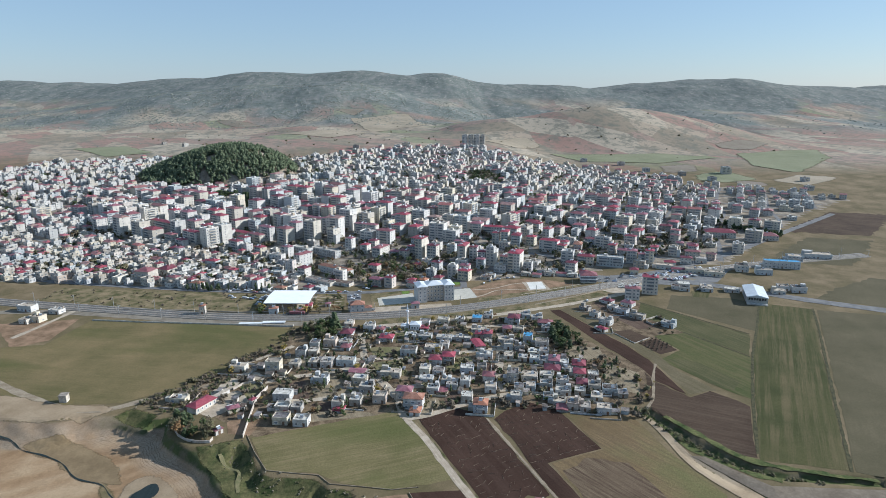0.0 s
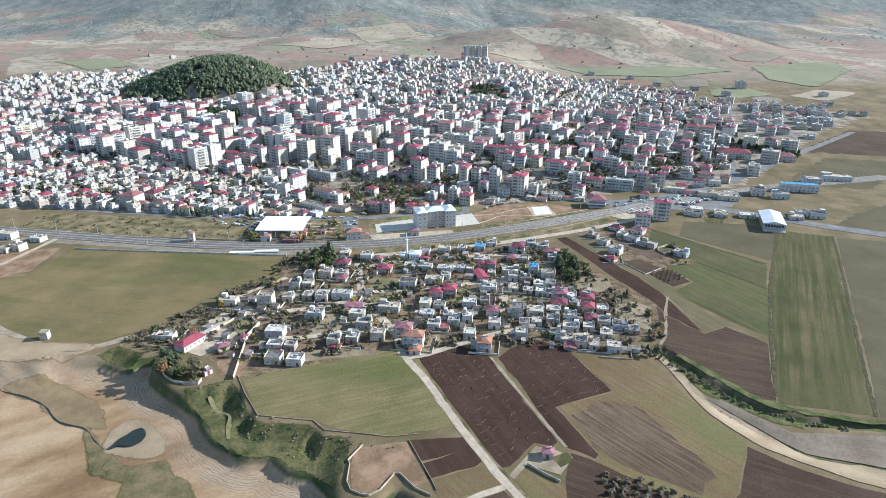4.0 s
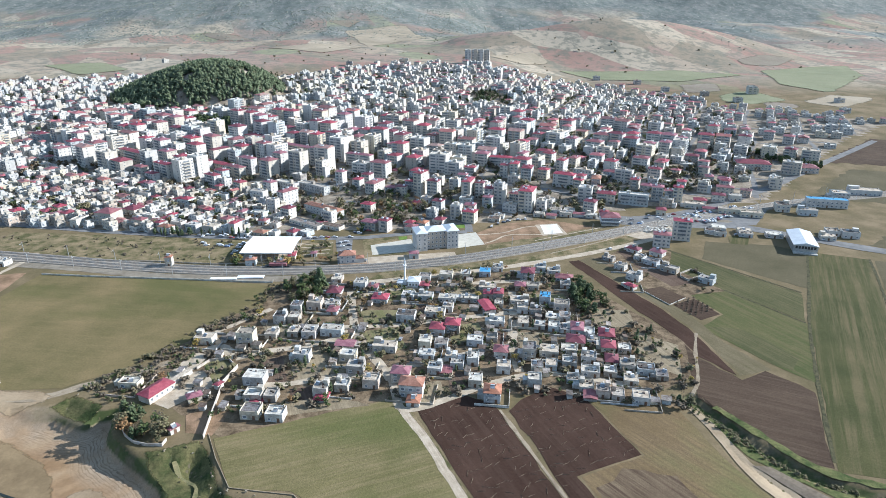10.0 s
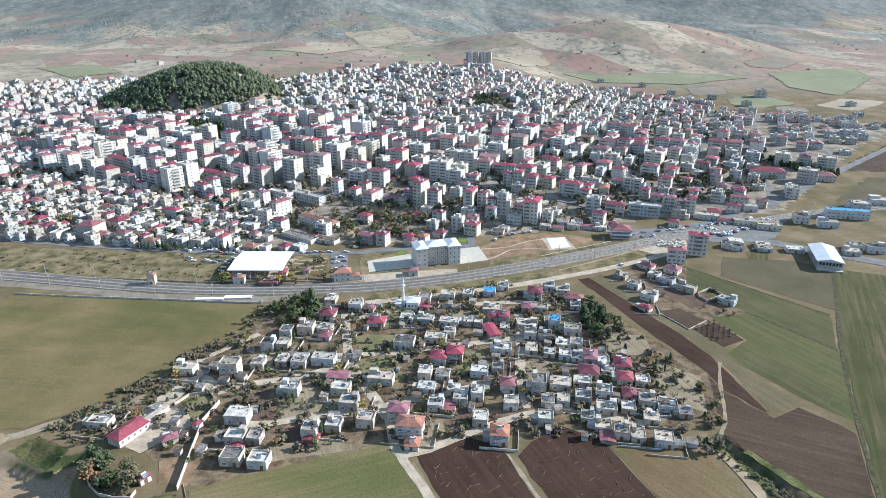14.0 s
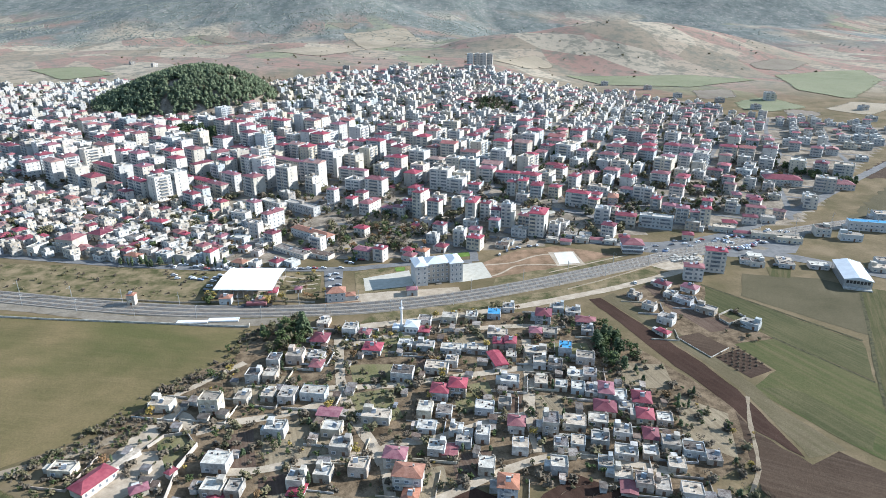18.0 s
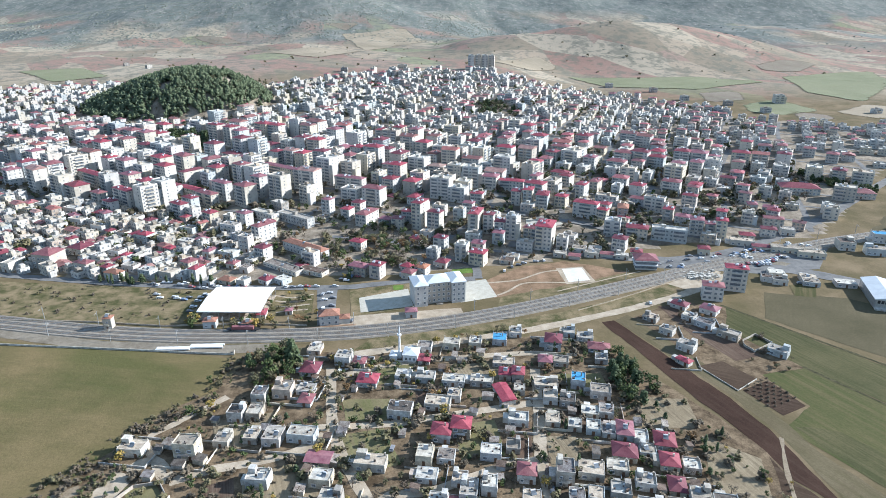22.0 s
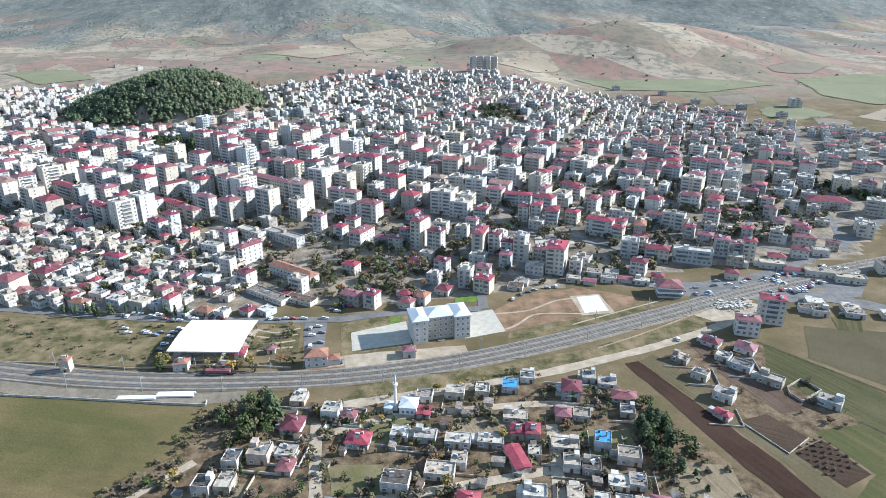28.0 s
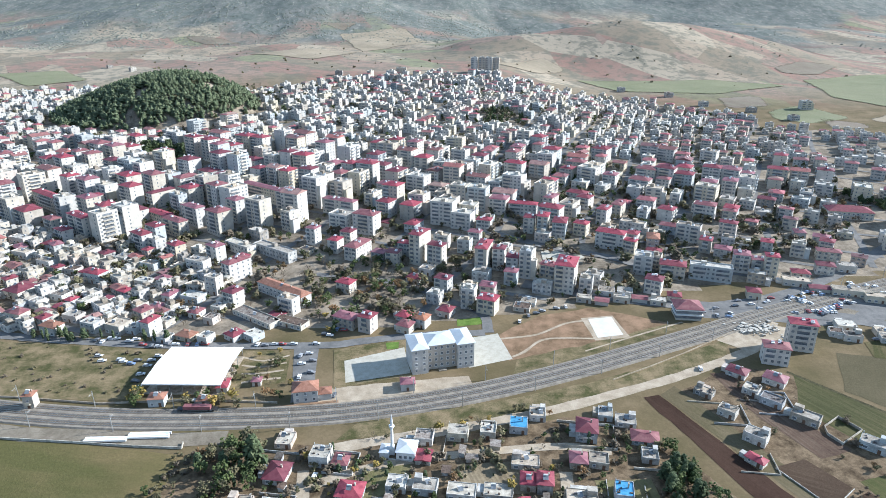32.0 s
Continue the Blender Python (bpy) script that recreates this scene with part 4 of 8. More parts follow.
lane([(-100, 348), (-88, 354), (-69, 359), (-53, 366), (-45, 376)], 5, lift=0.100)
lane([(-49, 380), (-19, 382), (0, 386), (28, 392), (46, 396)], 4.5, lift=0.112)
lane([(-83, 323), (-68, 324), (-50, 329), (-38, 331), (-22, 333), (-15, 339), (0, 341), (11, 346), (31, 355), (44, 357)], 4.5, lift=0.124)
lane([(-50, 428), (-46, 402), (-42, 380), (-35, 359), (-24, 338), (-19, 326)], 5, lift=0.136)
lane([(52, 425), (49, 396), (44, 357), (44, 332)], 5, lift=0.148)
lane([(-19, 328), (-14, 303)], 4, lift=0.160)
lane([(-14, 301), (-1, 305), (22, 318), (44, 328), (61, 330), (78, 325), (95, 319)], 4.5, lift=0.172)
lane([(-53, 417), (-47, 419), (-18, 431), (27, 438), (56, 440), (73, 436)], 4.5, lift=0.184)
lane([(-118, 354), (-111, 361), (-100, 348)], 6, lift=0.196)
lane([(-100, 348), (-118, 372), (-111, 384), (-94, 404)], 3.5, lift=0.208)
lane([(-118, 353), (-123, 336), (-125, 316)], 10, lift=0.220)
FARM_TRACK = [(-15.5, 308), (-12, 301), (-2, 281), (6.5, 260), (13, 244), (22, 224), (29, 209), (38, 194), (60, 160), (80, 100)]
lane(FARM_TRACK, 4.2, "pale rutted farm track between fields")
for shift in (-0.85, 0.85):
    tagged(new("wheel_rut", ribbon(FARM_TRACK, 0.55, 0.135, shift=shift, ragged=0.25).mesh("wheel_rut", RUT)), "worn pale wheel rut of the farm track", "road", kind="structure")
tagged(new("track_verge", ribbon(FARM_TRACK, 1.1, 0.13, shift=2.3, ragged=0.7, step=2.0).mesh("track_verge", GRASS_VERGE)), "dry grass along the farm track", "ground", kind="structure")
lane([(29, 208.5), (16, 203), (6, 196), (-2, 186), (-8, 150)], 3.0, "pale rutted farm track between fields", lift=0.112)
lane([(-40, 441), (-15, 447), (9, 452), (34, 459), (60, 467), (89, 478), (121, 491), (157, 509), (174, 520), (196, 546)], 6.0, "pale dirt road along the railway")
lane([(-420, 470), (-330, 480), (-255, 472), (-183, 455), (-158, 452), (-134, 450), (-109, 448), (-86, 449)], 9.0, "grey brown gravel yard road beside the railway", GRAVEL)
lane([(31, 301), (39.5, 276), (48, 251), (55.5, 230)], 1.6, "narrow tan path between ploughed fields", EARTH, 0.13)
lane([(147, 369), (139, 350), (128, 320), (114, 302)], 1.8, "earth track round the fields", EARTH)
lane([(-330, 395), (-205, 318), (-160, 327), (-132, 345)], 5.0, "dusty track at the edge of the field", EARTH)


def garden_wall(line, high=1.6, label="low grey garden wall of plastered blocks", material=None):
    s = Shape()
    pts = [Vector((*p, up(*p))) for p in line]
    for a, b in zip(pts, pts[1:]):
        t = (b - a).normalized()
        n = Vector((-t.y, t.x, 0)) * 0.12
        c = [a + n, a - n, b - n, b + n]
        lo = [(p.x, p.y, p.z - 0.2) for p in c]
        hi = [(p.x, p.y, p.z + high) for p in c]
        s.face(*hi)
        for i in range(4):
            j = (i + 1) % 4
            s.face(lo[i], lo[j], hi[j], hi[i])
    return tagged(new("garden_wall", s.mesh("garden_wall", material or CONCRETE)), label, "wall")


def window_meshes(w, h):
    """A window looking to -y: frame and pane, its middle at the origin."""
    f, g = Shape(), Shape()
    x, z, k = w / 2, h / 2, 0.1
    outer = [(-x, -z - 0.06), (x, -z - 0.06), (x, z), (-x, z)]
    inner = [(-x + k, -z + k), (x - k, -z + k), (x - k, z - k), (-x + k, z - k)]
    f.v = [(p, 0.0, q) for p, q in outer] + [(p, -0.09, q) for p, q in outer] + [(p, -0.09, q) for p, q in inner] + [(p, -0.02, q) for p, q in inner]
    f.f = [(a + i, a + (i + 1) % 4, a + 4 + (i + 1) % 4, a + 4 + i) for a in (0, 4, 8) for i in range(4)]
    f.k = [0] * 12
    g.box(-x + k, x - k, -0.03, 0.0, -z + k, z - k)
    return f.mesh("window", FRAME), g.mesh("pane", GLASS)


WINDOWS = {"small": window_meshes(1.2, 1.2), "wide": window_meshes(1.8, 1.4), "tall": window_meshes(1.3, 1.6)}
door_shape = Shape().box(-0.5, 0.5, -0.06, 0, 0, 2.05).box(-0.6, -0.5, -0.1, 0, 0, 2.15).box(0.5, 0.6, -0.1, 0, 0, 2.15).box(-0.5, 0.5, -0.1, 0, 2.05, 2.15)
DOOR_MESH = door_shape.mesh("door", DOOR)
tank_shape = Shape().tube((-0.9, 0.3, 1.15), (0.9, 0.3, 1.15), 0.3, 0.3, 8)
tank_shape.box(-0.05, 0.05, 0.2, 0.3, 0, 1.0)
panel_shape = Shape()
panel_shape.face((-1.0, -1.3, 0.15), (1.0, -1.3, 0.15), (1.0, 0.1, 0.95), (-1.0, 0.1, 0.95))
panel_shape.face((-1.0, 0.1, 0.9), (1.0, 0.1, 0.9), (1.0, -1.3, 0.1), (-1.0, -1.3, 0.1))
TANK_MESH, PANEL_MESH = tank_shape.mesh("tank", FRAME), panel_shape.mesh("panel", GLASS)


def put_window(ob, kind, x, y, z, turn):
    f, g = WINDOWS[kind]
    w = part("window", f, None, ob)
    w.matrix_basis = pose(x, y, z, 0, 0, turn)
    part("pane", g, None, w)


def solar_heater(ob, x, y, z, turn):
    h = part("solar_heater", TANK_MESH, None, ob, "white solar water heater")
    h.matrix_basis = pose(x, y, z, 0, 0, turn)
    part("panel", PANEL_MESH, None, h)


VILLAGE_WORDS = {"f": "flat concrete roof", "r": "crimson hipped roof", "t": "terracotta tiled roof", "m": "crimson sheet roof", "b": "blue sheeted roof", "d": "dark red roof", "u": "unfinished flat roof"}
house_count = 0


def village_house(x, y, turn, w, d, h, roof, group="houses of the village", wall=None):
    """A small house: walls, roof, windows, door and what stands on its roof."""
    global house_count
    house_count += 1
    rnd = random.Random(house_count * 7)
    floors = max(1, round(h / 3.1))
    h = max(h, 2.4) if roof != "m" else min(h, 2.6)
    name = "shed" if roof == "m" else "house"
    ob = thing(name, pose(x, y, up(x, y), 0, 0, turn), f"{'small ' if w < 7 else ''}{'two-storey' if floors == 2 else 'three-storey' if floors > 2 else 'one-storey'} plastered {name} with {VILLAGE_WORDS[roof]}", name, group)
    a, b = w / 2, d / 2
    wall_shape, top, junk = Shape(), Shape(), Shape()
    cover = CONCRETE if rnd.random() < 0.8 else RUSTY
    if roof in "fub":
        rim = rnd.choice((0.2, 0.35, 0.6))
        wall_shape.tray(-a, a, -b, b, -0.5, h, rim, 0.2)
        if rnd.random() < 0.4 and d > 5:
            c = rnd.choice((-1, 1))
            wall_shape.box(*sorted((c * a * 0.3, c * (a - 0.3))), b * 0.1, b - 0.3, h, h + 2.3)
        top.box(-a + 0.21, a - 0.21, -b + 0.21, b - 0.21, h + 0.003, h + 0.09)
        if rnd.random() < 0.5:
            for sx in (-1, 1):
                for sy in (-1, 1):
                    wall_shape.box(sx * (a - 0.35) - 0.14, sx * (a - 0.35) + 0.14, sy * (b - 0.35) - 0.14, sy * (b - 0.35) + 0.14, h + 0.1, h + rnd.uniform(0.7, 1.3))
        if roof == "b":
            cover = BLUE_SHEET
        # what has been left lying on the roof
        for _ in range(rnd.randint(2, 5)):
            u, v, k = rnd.uniform(-a + 0.8, a - 0.8), rnd.uniform(-b + 0.8, b - 0.8), rnd.uniform(0.2, 0.6)
            junk.box(u - k, u + k, v - k * 0.6, v + k * 0.6, h + 0.09, h + 0.09 + rnd.uniform(0.2, 0.9))
    else:
        cover = TILE_ROOF if roof == "t" else RED_ROOF
        wall_shape.box(-a, a, -b, b, -0.5, h)
        top.hip(-a, a, -b, b, h, min(w, d) * (0.1 if roof == "m" else 0.22), 0.45, 0.12, gable=roof == "m")
    if rnd.random() < 0.55 and roof != "m" and w > 5:
        # a lower room built against the back or the side
        m = rnd.uniform(2.2, 3.2)
        c = (-a * 0.7, a * rnd.uniform(0, 0.6), b + 0.002, b + m) if rnd.random() < 0.5 else (-a - m, -a - 0.002, -b * 0.4, b * rnd.uniform(0.5, 0.95))
        annex = part("annex", Shape().box(*c, -0.5, min(h - 0.4, 2.6)), wall or VILLAGE_WALL, ob)
    part("wall", wall_shape, wall or VILLAGE_WALL, ob)
    part("roof", top, cover, ob)
    if junk.v:
        part("roof_clutter", junk, RUSTY, ob, kind="stuff")
    if roof == "m":
        return ob
    for k in range(floors):
        z = 1.5 + 3.0 * k
        if z + 0.8 > h:
            break
        n = max(1, int(w / 3.4))
        for i in range(n):
            u = -a + (i + 0.5) * w / n
            if k == 0 and i == n // 2:
                part("door", DOOR_MESH, None, ob).matrix_basis = pose(u, -b, 0)
            else:
                put_window(ob, "small" if w < 8 else "wide", u, -b, z, 0)
        if d > 5:
            put_window(ob, "small", a, 0, z, 90)
            if house_count % 2:
                put_window(ob, "small", -a, 0, z, -90)
        if k > 0:
            s = Shape().box(-a * 0.5, a * 0.5, -b - 1.1, -b - 0.01, 3.0 * k - 0.1, 3.0 * k + 0.06).box(-a * 0.5, a * 0.5, -b - 1.1, -b - 1.02, 3.0 * k + 0.06, 3.0 * k + 0.95)
            part("balcony", s, wall or VILLAGE_WALL, ob)
    if roof in "fu":
        if rnd.random() < 0.6:
            solar_heater(ob, rnd.uniform(-a * 0.5, a * 0.5), rnd.uniform(-b * 0.2, b * 0.5), h + 0.09, rnd.uniform(-20, 40))
        if rnd.random() < 0.5:
            part("chimney", Shape().box(a - 1.2, a - 0.7, b - 1.1, b - 0.6, h, h + 1.5).box(a - 1.28, a - 0.62, b - 1.18, b - 0.52, h + 1.5, h + 1.6), CONCRETE, ob)
    else:
        part("chimney", Shape().box(a * 0.3, a * 0.3 + 0.55, 0.3, 0.85, h, h + min(w, d) * 0.22 + 0.7).box(a * 0.3 - 0.08, a * 0.3 + 0.63, 0.22, 0.93, h + min(w, d) * 0.22 + 0.7, h + min(w, d) * 0.22 + 0.8), CONCRETE, ob)
        if rnd.random() < 0.4:
            solar_heater(ob, 0, -b * 0.3, h + min(w, d) * 0.2, 0)
    taken.append((x, y, 0.5 * math.hypot(w, d)))
    return ob


def clutter(ring, count, seed):
    """Coops, lean-tos and stores in the yards."""
    rnd = random.Random(seed)
    done = tries = 0
    while done < count and tries < 6000:
        tries += 1
        x, y = rnd.uniform(-130, 130), rnd.uniform(295, 455)
        w, d, h = rnd.uniform(2.2, 5.0), rnd.uniform(2.0, 3.6), rnd.uniform(1.7, 2.5)
        if not inside(x, y, ring) or any((x - a) ** 2 + (y - b) ** 2 < (0.8 * c + 1.6) ** 2 for a, b, c in built_near(x, y)):
            continue
        done += 1
        ob = thing("lean_to", pose(x, y, up(x, y), 0, 0, -9 + rnd.choice((0, 90)) + rnd.uniform(-8, 8)), "weathered yard shed with patched sheet roof", "shed", "yard sheds")
        part("wall", Shape().box(-w / 2, w / 2, -d / 2, d / 2, -0.3, h), VILLAGE_WALL, ob)
        s = Shape()
        s.face((-w / 2 - 0.3, -d / 2 - 0.3, h + 0.02), (w / 2 + 0.3, -d / 2 - 0.3, h + 0.02), (w / 2 + 0.3, d / 2 + 0.3, h + 0.5), (-w / 2 - 0.3, d / 2 + 0.3, h + 0.5))
        s.face((-w / 2 - 0.3, d / 2 + 0.3, h + 0.44), (w / 2 + 0.3, d / 2 + 0.3, h + 0.44), (w / 2 + 0.3, -d / 2 - 0.3, h - 0.04), (-w / 2 - 0.3, -d / 2 - 0.3, h - 0.04))
        part("roof", s, RUSTY, ob)
        taken.append((x, y, 0.5 * math.hypot(w, d)))


def yard_walls(spots, seed):
    """Low walls round the yards of some houses."""
    rnd = random.Random(seed)
    for x, y, r in spots:
        if rnd.random() < 0.42:
            w, d = r * rnd.uniform(1.3, 1.9), r * rnd.uniform(1.2, 1.8)
            c, s = math.cos(radians(-9)), math.sin(radians(-9))
            pts = [(-w, -d), (w, -d), (w, d), (-w, d)][: rnd.choice((2, 3, 3, 4))]
            garden_wall([(x + a * c - b * s, y + a * s + b * c) for a, b in pts], rnd.uniform(0.7, 1.3), material=VILLAGE_WALL)

# the houses, lane by lane
village_house(-120.6, 365.9, -6, 10.0, 6.7, 3.9, "f")
village_house(-142.5, 324.5, -6, 9.6, 6.0, 2.8, "f")
village_house(-97.8, 363.7, -6, 9.1, 6.8, 7.4, "f")
village_house(-86.1, 371.0, -6, 6.3, 6.8, 3.1, "f")
village_house(-74.7, 372.9, -6, 6.0, 6.7, 3.1, "f")
village_house(-65.5, 372.1, -6, 7.6, 8.9, 4.0, "f")
village_house(-53.7, 372.9, -9, 11.8, 6.7, 4.2, "f")
village_house(-85.0, 387.8, -6, 6.8, 6.8, 4.7, "f")
village_house(-77.3, 389.2, -6, 6.3, 7.8, 3.8, "f")
village_house(-78.5, 402.8, -6, 6.5, 7.4, 4.2, "f")
village_house(-68.4, 405.8, -6, 8.5, 8.2, 4.9, "f")
village_house(-58.1, 407.6, -9, 8.0, 6.7, 2.6, "f")
village_house(-56.7, 398.9, -9, 6.0, 7.3, 2.2, "r")
village_house(-30.0, 414.2, -9, 9.5, 8.4, 3.0, "r")
village_house(-59.1, 425.1, -9, 8.5, 10.0, 2.7, "r")
village_house(3.2, 394.8, -9, 11.6, 7.9, 3.1, "f")
village_house(-13.5, 388.7, -9, 10.6, 7.8, 4.7, "f")
village_house(4.4, 372.5, -9, 8.0, 8.0, 4.6, "d")
village_house(12.8, 375.2, -9, 8.0, 8.4, 5.6, "r")
village_house(-23.7, 355.1, -9, 12.4, 6.7, 3.8, "f")
village_house(-44.6, 358.3, -9, 9.8, 6.7, 3.0, "m")
village_house(-41.7, 346.5, -9, 8.2, 6.7, 4.0, "f")
village_house(-36.7, 335.4, -9, 8.2, 7.4, 3.9, "f")
village_house(-65.3, 346.5, -6, 8.5, 6.7, 4.3, "f")
village_house(-83.9, 326.4, -6, 9.9, 7.7, 4.6, "f")
village_house(-50.6, 315.7, -9, 6.7, 6.7, 4.8, "f")
village_house(-41.3, 319.5, -9, 6.5, 6.7, 3.5, "f")
village_house(-27.9, 322.2, -9, 7.6, 6.7, 4.3, "f")
village_house(-14.1, 326.6, -9, 8.6, 7.0, 5.5, "r")
village_house(-8.6, 315.0, -9, 10.9, 7.6, 6.7, "t")
village_house(-7.6, 307.3, -9, 5.8, 6.7, 2.1, "t")
village_house(-2.5, 359.0, -9, 6.5, 7.8, 4.4, "f")
village_house(6.0, 358.8, -9, 6.9, 6.7, 2.7, "f")
village_house(-1.8, 348.1, -9, 8.2, 6.7, 2.6, "f")
village_house(2.4, 333.7, -9, 7.0, 6.7, 3.3, "f")
village_house(7.6, 332.7, -9, 5.8, 6.7, 1.4, "m")
village_house(-81.0, 312.7, -6, 8.2, 6.7, 3.4, "f")
village_house(-78.9, 299.7, -6, 8.2, 7.0, 3.9, "f")
village_house(-67.8, 297.7, -6, 7.9, 6.7, 3.6, "f")
village_house(-73.1, 312.3, -6, 5.8, 6.7, 3.1, "f")
village_house(-79.1, 310.5, -6, 5.8, 6.7, 1.1, "m")
village_house(34.0, 401.5, 14, 6.4, 14.0, 2.6, "m")
village_house(41.5, 405.0, -9, 5.2, 6.0, 2.8, "f")
village_house(54.8, 409.5, -9, 11.4, 6.8, 2.0, "f")
village_house(54.8, 397.7, -9, 6.4, 6.7, 3.9, "f")
village_house(62.2, 395.5, -13, 7.1, 6.7, 3.2, "f")
village_house(70.2, 410.0, -13, 6.7, 7.9, 5.0, "b")
village_house(78.7, 401.3, -13, 9.3, 7.1, 3.9, "f")
village_house(70.5, 387.3, -13, 7.7, 6.7, 2.2, "f")
village_house(77.7, 387.2, -13, 6.4, 7.0, 3.1, "f")
village_house(37.9, 382.0, -9, 8.9, 6.7, 3.1, "f")
village_house(52.9, 381.7, -9, 6.3, 6.7, 2.2, "f")
village_house(61.8, 378.0, -13, 5.8, 6.7, 2.5, "f")
village_house(69.2, 375.7, -13, 6.1, 7.2, 2.8, "f")
village_house(75.1, 373.5, -13, 5.8, 6.7, 2.4, "f")
village_house(81.7, 373.0, -13, 6.7, 10.0, 3.3, "r")
village_house(87.3, 368.8, -13, 5.8, 6.7, 2.7, "f")
village_house(96.1, 365.7, -13, 8.1, 9.3, 3.0, "r")
village_house(77.7, 359.3, -13, 9.5, 8.7, 3.0, "r")
village_house(87.5, 360.6, -13, 6.5, 6.7, 2.4, "f")
village_house(24.0, 360.2, -9, 8.4, 6.7, 3.6, "f")
village_house(33.6, 364.5, -9, 5.8, 6.7, 2.1, "f")
village_house(36.5, 347.5, -9, 7.0, 7.1, 4.3, "r")
village_house(36.3, 333.4, -9, 6.7, 6.7, 4.2, "f")
village_house(50.9, 346.1, -9, 6.8, 8.4, 6.6, "f")
village_house(61.7, 348.9, -13, 9.9, 7.9, 3.5, "f")
village_house(72.6, 351.0, -13, 8.4, 6.7, 2.6, "f")
village_house(69.8, 337.0, -13, 7.4, 6.7, 3.7, "f")
village_house(80.7, 342.1, -13, 7.4, 6.7, 3.4, "f")
village_house(93.7, 353.2, -13, 7.1, 8.1, 3.0, "r")
village_house(101.6, 350.9, -13, 6.8, 6.7, 2.6, "f")
village_house(91.9, 340.1, -13, 6.1, 8.1, 2.2, "r")
village_house(97.9, 333.4, -13, 7.2, 6.7, 4.2, "f")
village_house(106.1, 330.3, -13, 8.5, 6.7, 3.3, "f")
village_house(112.6, 325.8, -13, 5.8, 6.7, 2.5, "f")
village_house(78.5, 329.4, -13, 9.0, 6.7, 2.8, "f")
village_house(88.4, 329.5, -13, 6.3, 6.7, 2.2, "f")
village_house(13.9, 339.5, -9, 6.5, 9.3, 3.4, "f")
village_house(21.7, 341.0, -9, 5.8, 6.7, 4.5, "f")
village_house(21.6, 322.1, -9, 6.4, 7.1, 4.0, "f")
village_house(28.5, 310.0, -9, 7.5, 7.8, 5.3, "t")
village_house(49.8, 321.5, -9, 6.7, 6.7, 4.0, "f")
village_house(68.7, 323.7, -13, 5.8, 6.7, 1.9, "f")
village_house(73.8, 317.1, -13, 6.9, 6.7, 2.4, "f")
village_house(80.1, 311.8, -13, 6.4, 6.7, 4.0, "f")
village_house(73.8, 309.7, -13, 5.8, 6.7, 1.6, "m")
village_house(86.7, 310.2, -13, 5.8, 7.2, 2.6, "f")
village_house(96.2, 306.4, -13, 7.7, 6.7, 3.7, "f")
village_house(96.4, 322.2, -13, 6.7, 6.7, 2.2, "f")
village_house(53.4, 335.9, -9, 5.8, 6.7, 2.5, "f")
village_house(60.5, 336.1, -13, 5.8, 6.7, 2.8, "f")
village_house(-49.9, 311.4, -9, 5.8, 6.7, 1.6, "m")
village_house(10.8, 345.7, -9, 5.8, 6.7, 1.7, "f")
village_house(-60.3, 445.1, -6, 6.9, 8.2, 1.9, "f")
village_house(-43.8, 433.1, -9, 7.8, 7.6, 5.1, "f")
village_house(-35.7, 431.7, -9, 6.0, 6.7, 2.4, "r")
village_house(-9.5, 439.3, -9, 5.8, 7.9, 2.2, "f")
village_house(-2.9, 445.1, -9, 7.5, 6.7, 3.1, "f")
village_house(-3.0, 433.4, -9, 5.8, 6.7, 2.2, "m")
village_house(11.2, 447.3, -9, 8.7, 6.7, 4.0, "f")
village_house(24.0, 448.6, -9, 6.6, 7.7, 3.5, "f")
village_house(37.3, 452.2, -9, 7.6, 7.7, 3.5, "b")
village_house(46.7, 460.1, -9, 7.0, 6.7, 2.9, "f")
village_house(65.1, 446.8, -13, 8.6, 9.8, 5.3, "r")
village_house(76.5, 459.9, -13, 6.2, 7.4, 2.9, "f")
village_house(57.8, 429.4, -9, 6.6, 6.8, 3.3, "r")
village_house(66.0, 429.5, -13, 7.5, 6.7, 2.7, "f")
village_house(-13.1, 418.2, -9, 7.6, 6.8, 3.0, "f")
village_house(-2.4, 416.4, -9, 9.1, 6.7, 3.0, "f")
village_house(11.0, 413.4, -9, 10.7, 6.7, 2.9, "f")
village_house(24.5, 412.7, -9, 10.8, 6.7, 2.9, "f")
village_house(36.4, 417.9, -9, 5.8, 6.7, 3.5, "r")
village_house(42.4, 416.4, -9, 5.8, 7.3, 4.7, "r")
village_house(36.9, 429.4, -9, 10.8, 6.7, 2.4, "f")
village_house(10.8, 400.3, -9, 6.1, 6.7, 3.7, "f")
village_house(88.6, 442.9, -13, 10.9, 7.4, 1.9, "r")
village_house(84.0, 454.8, -13, 8.7, 6.8, 1.9, "f")
village_house(87.1, 431.9, -13, 6.4, 6.7, 2.2, "f")
village_house(127.1, 475.8, -43, 8.4, 5.4, 2.4, "f")
village_house(131.1, 460.0, -43, 7.6, 5.6, 3.6, "f")
village_house(134.9, 442.2, -43, 9.0, 6.4, 4.2, "f")
village_house(128.3, 428.4, -52, 7.2, 4.2, 2.2, "r")
village_house(150.1, 492.0, -43, 9.0, 7.0, 2.8, "r")
village_house(164.9, 484.5, -43, 9.6, 7.6, 3.4, "r")
village_house(149.8, 476.8, -43, 7.0, 6.5, 2.7, "f")
village_house(155.0, 467.8, -43, 9.6, 6.4, 3.0, "f")
village_house(163.0, 454.8, -43, 11.4, 6.2, 3.4, "f")
village_house(180.6, 436.2, -43, 9.8, 6.4, 3.6, "f")
yard_walls(list(taken), 3)
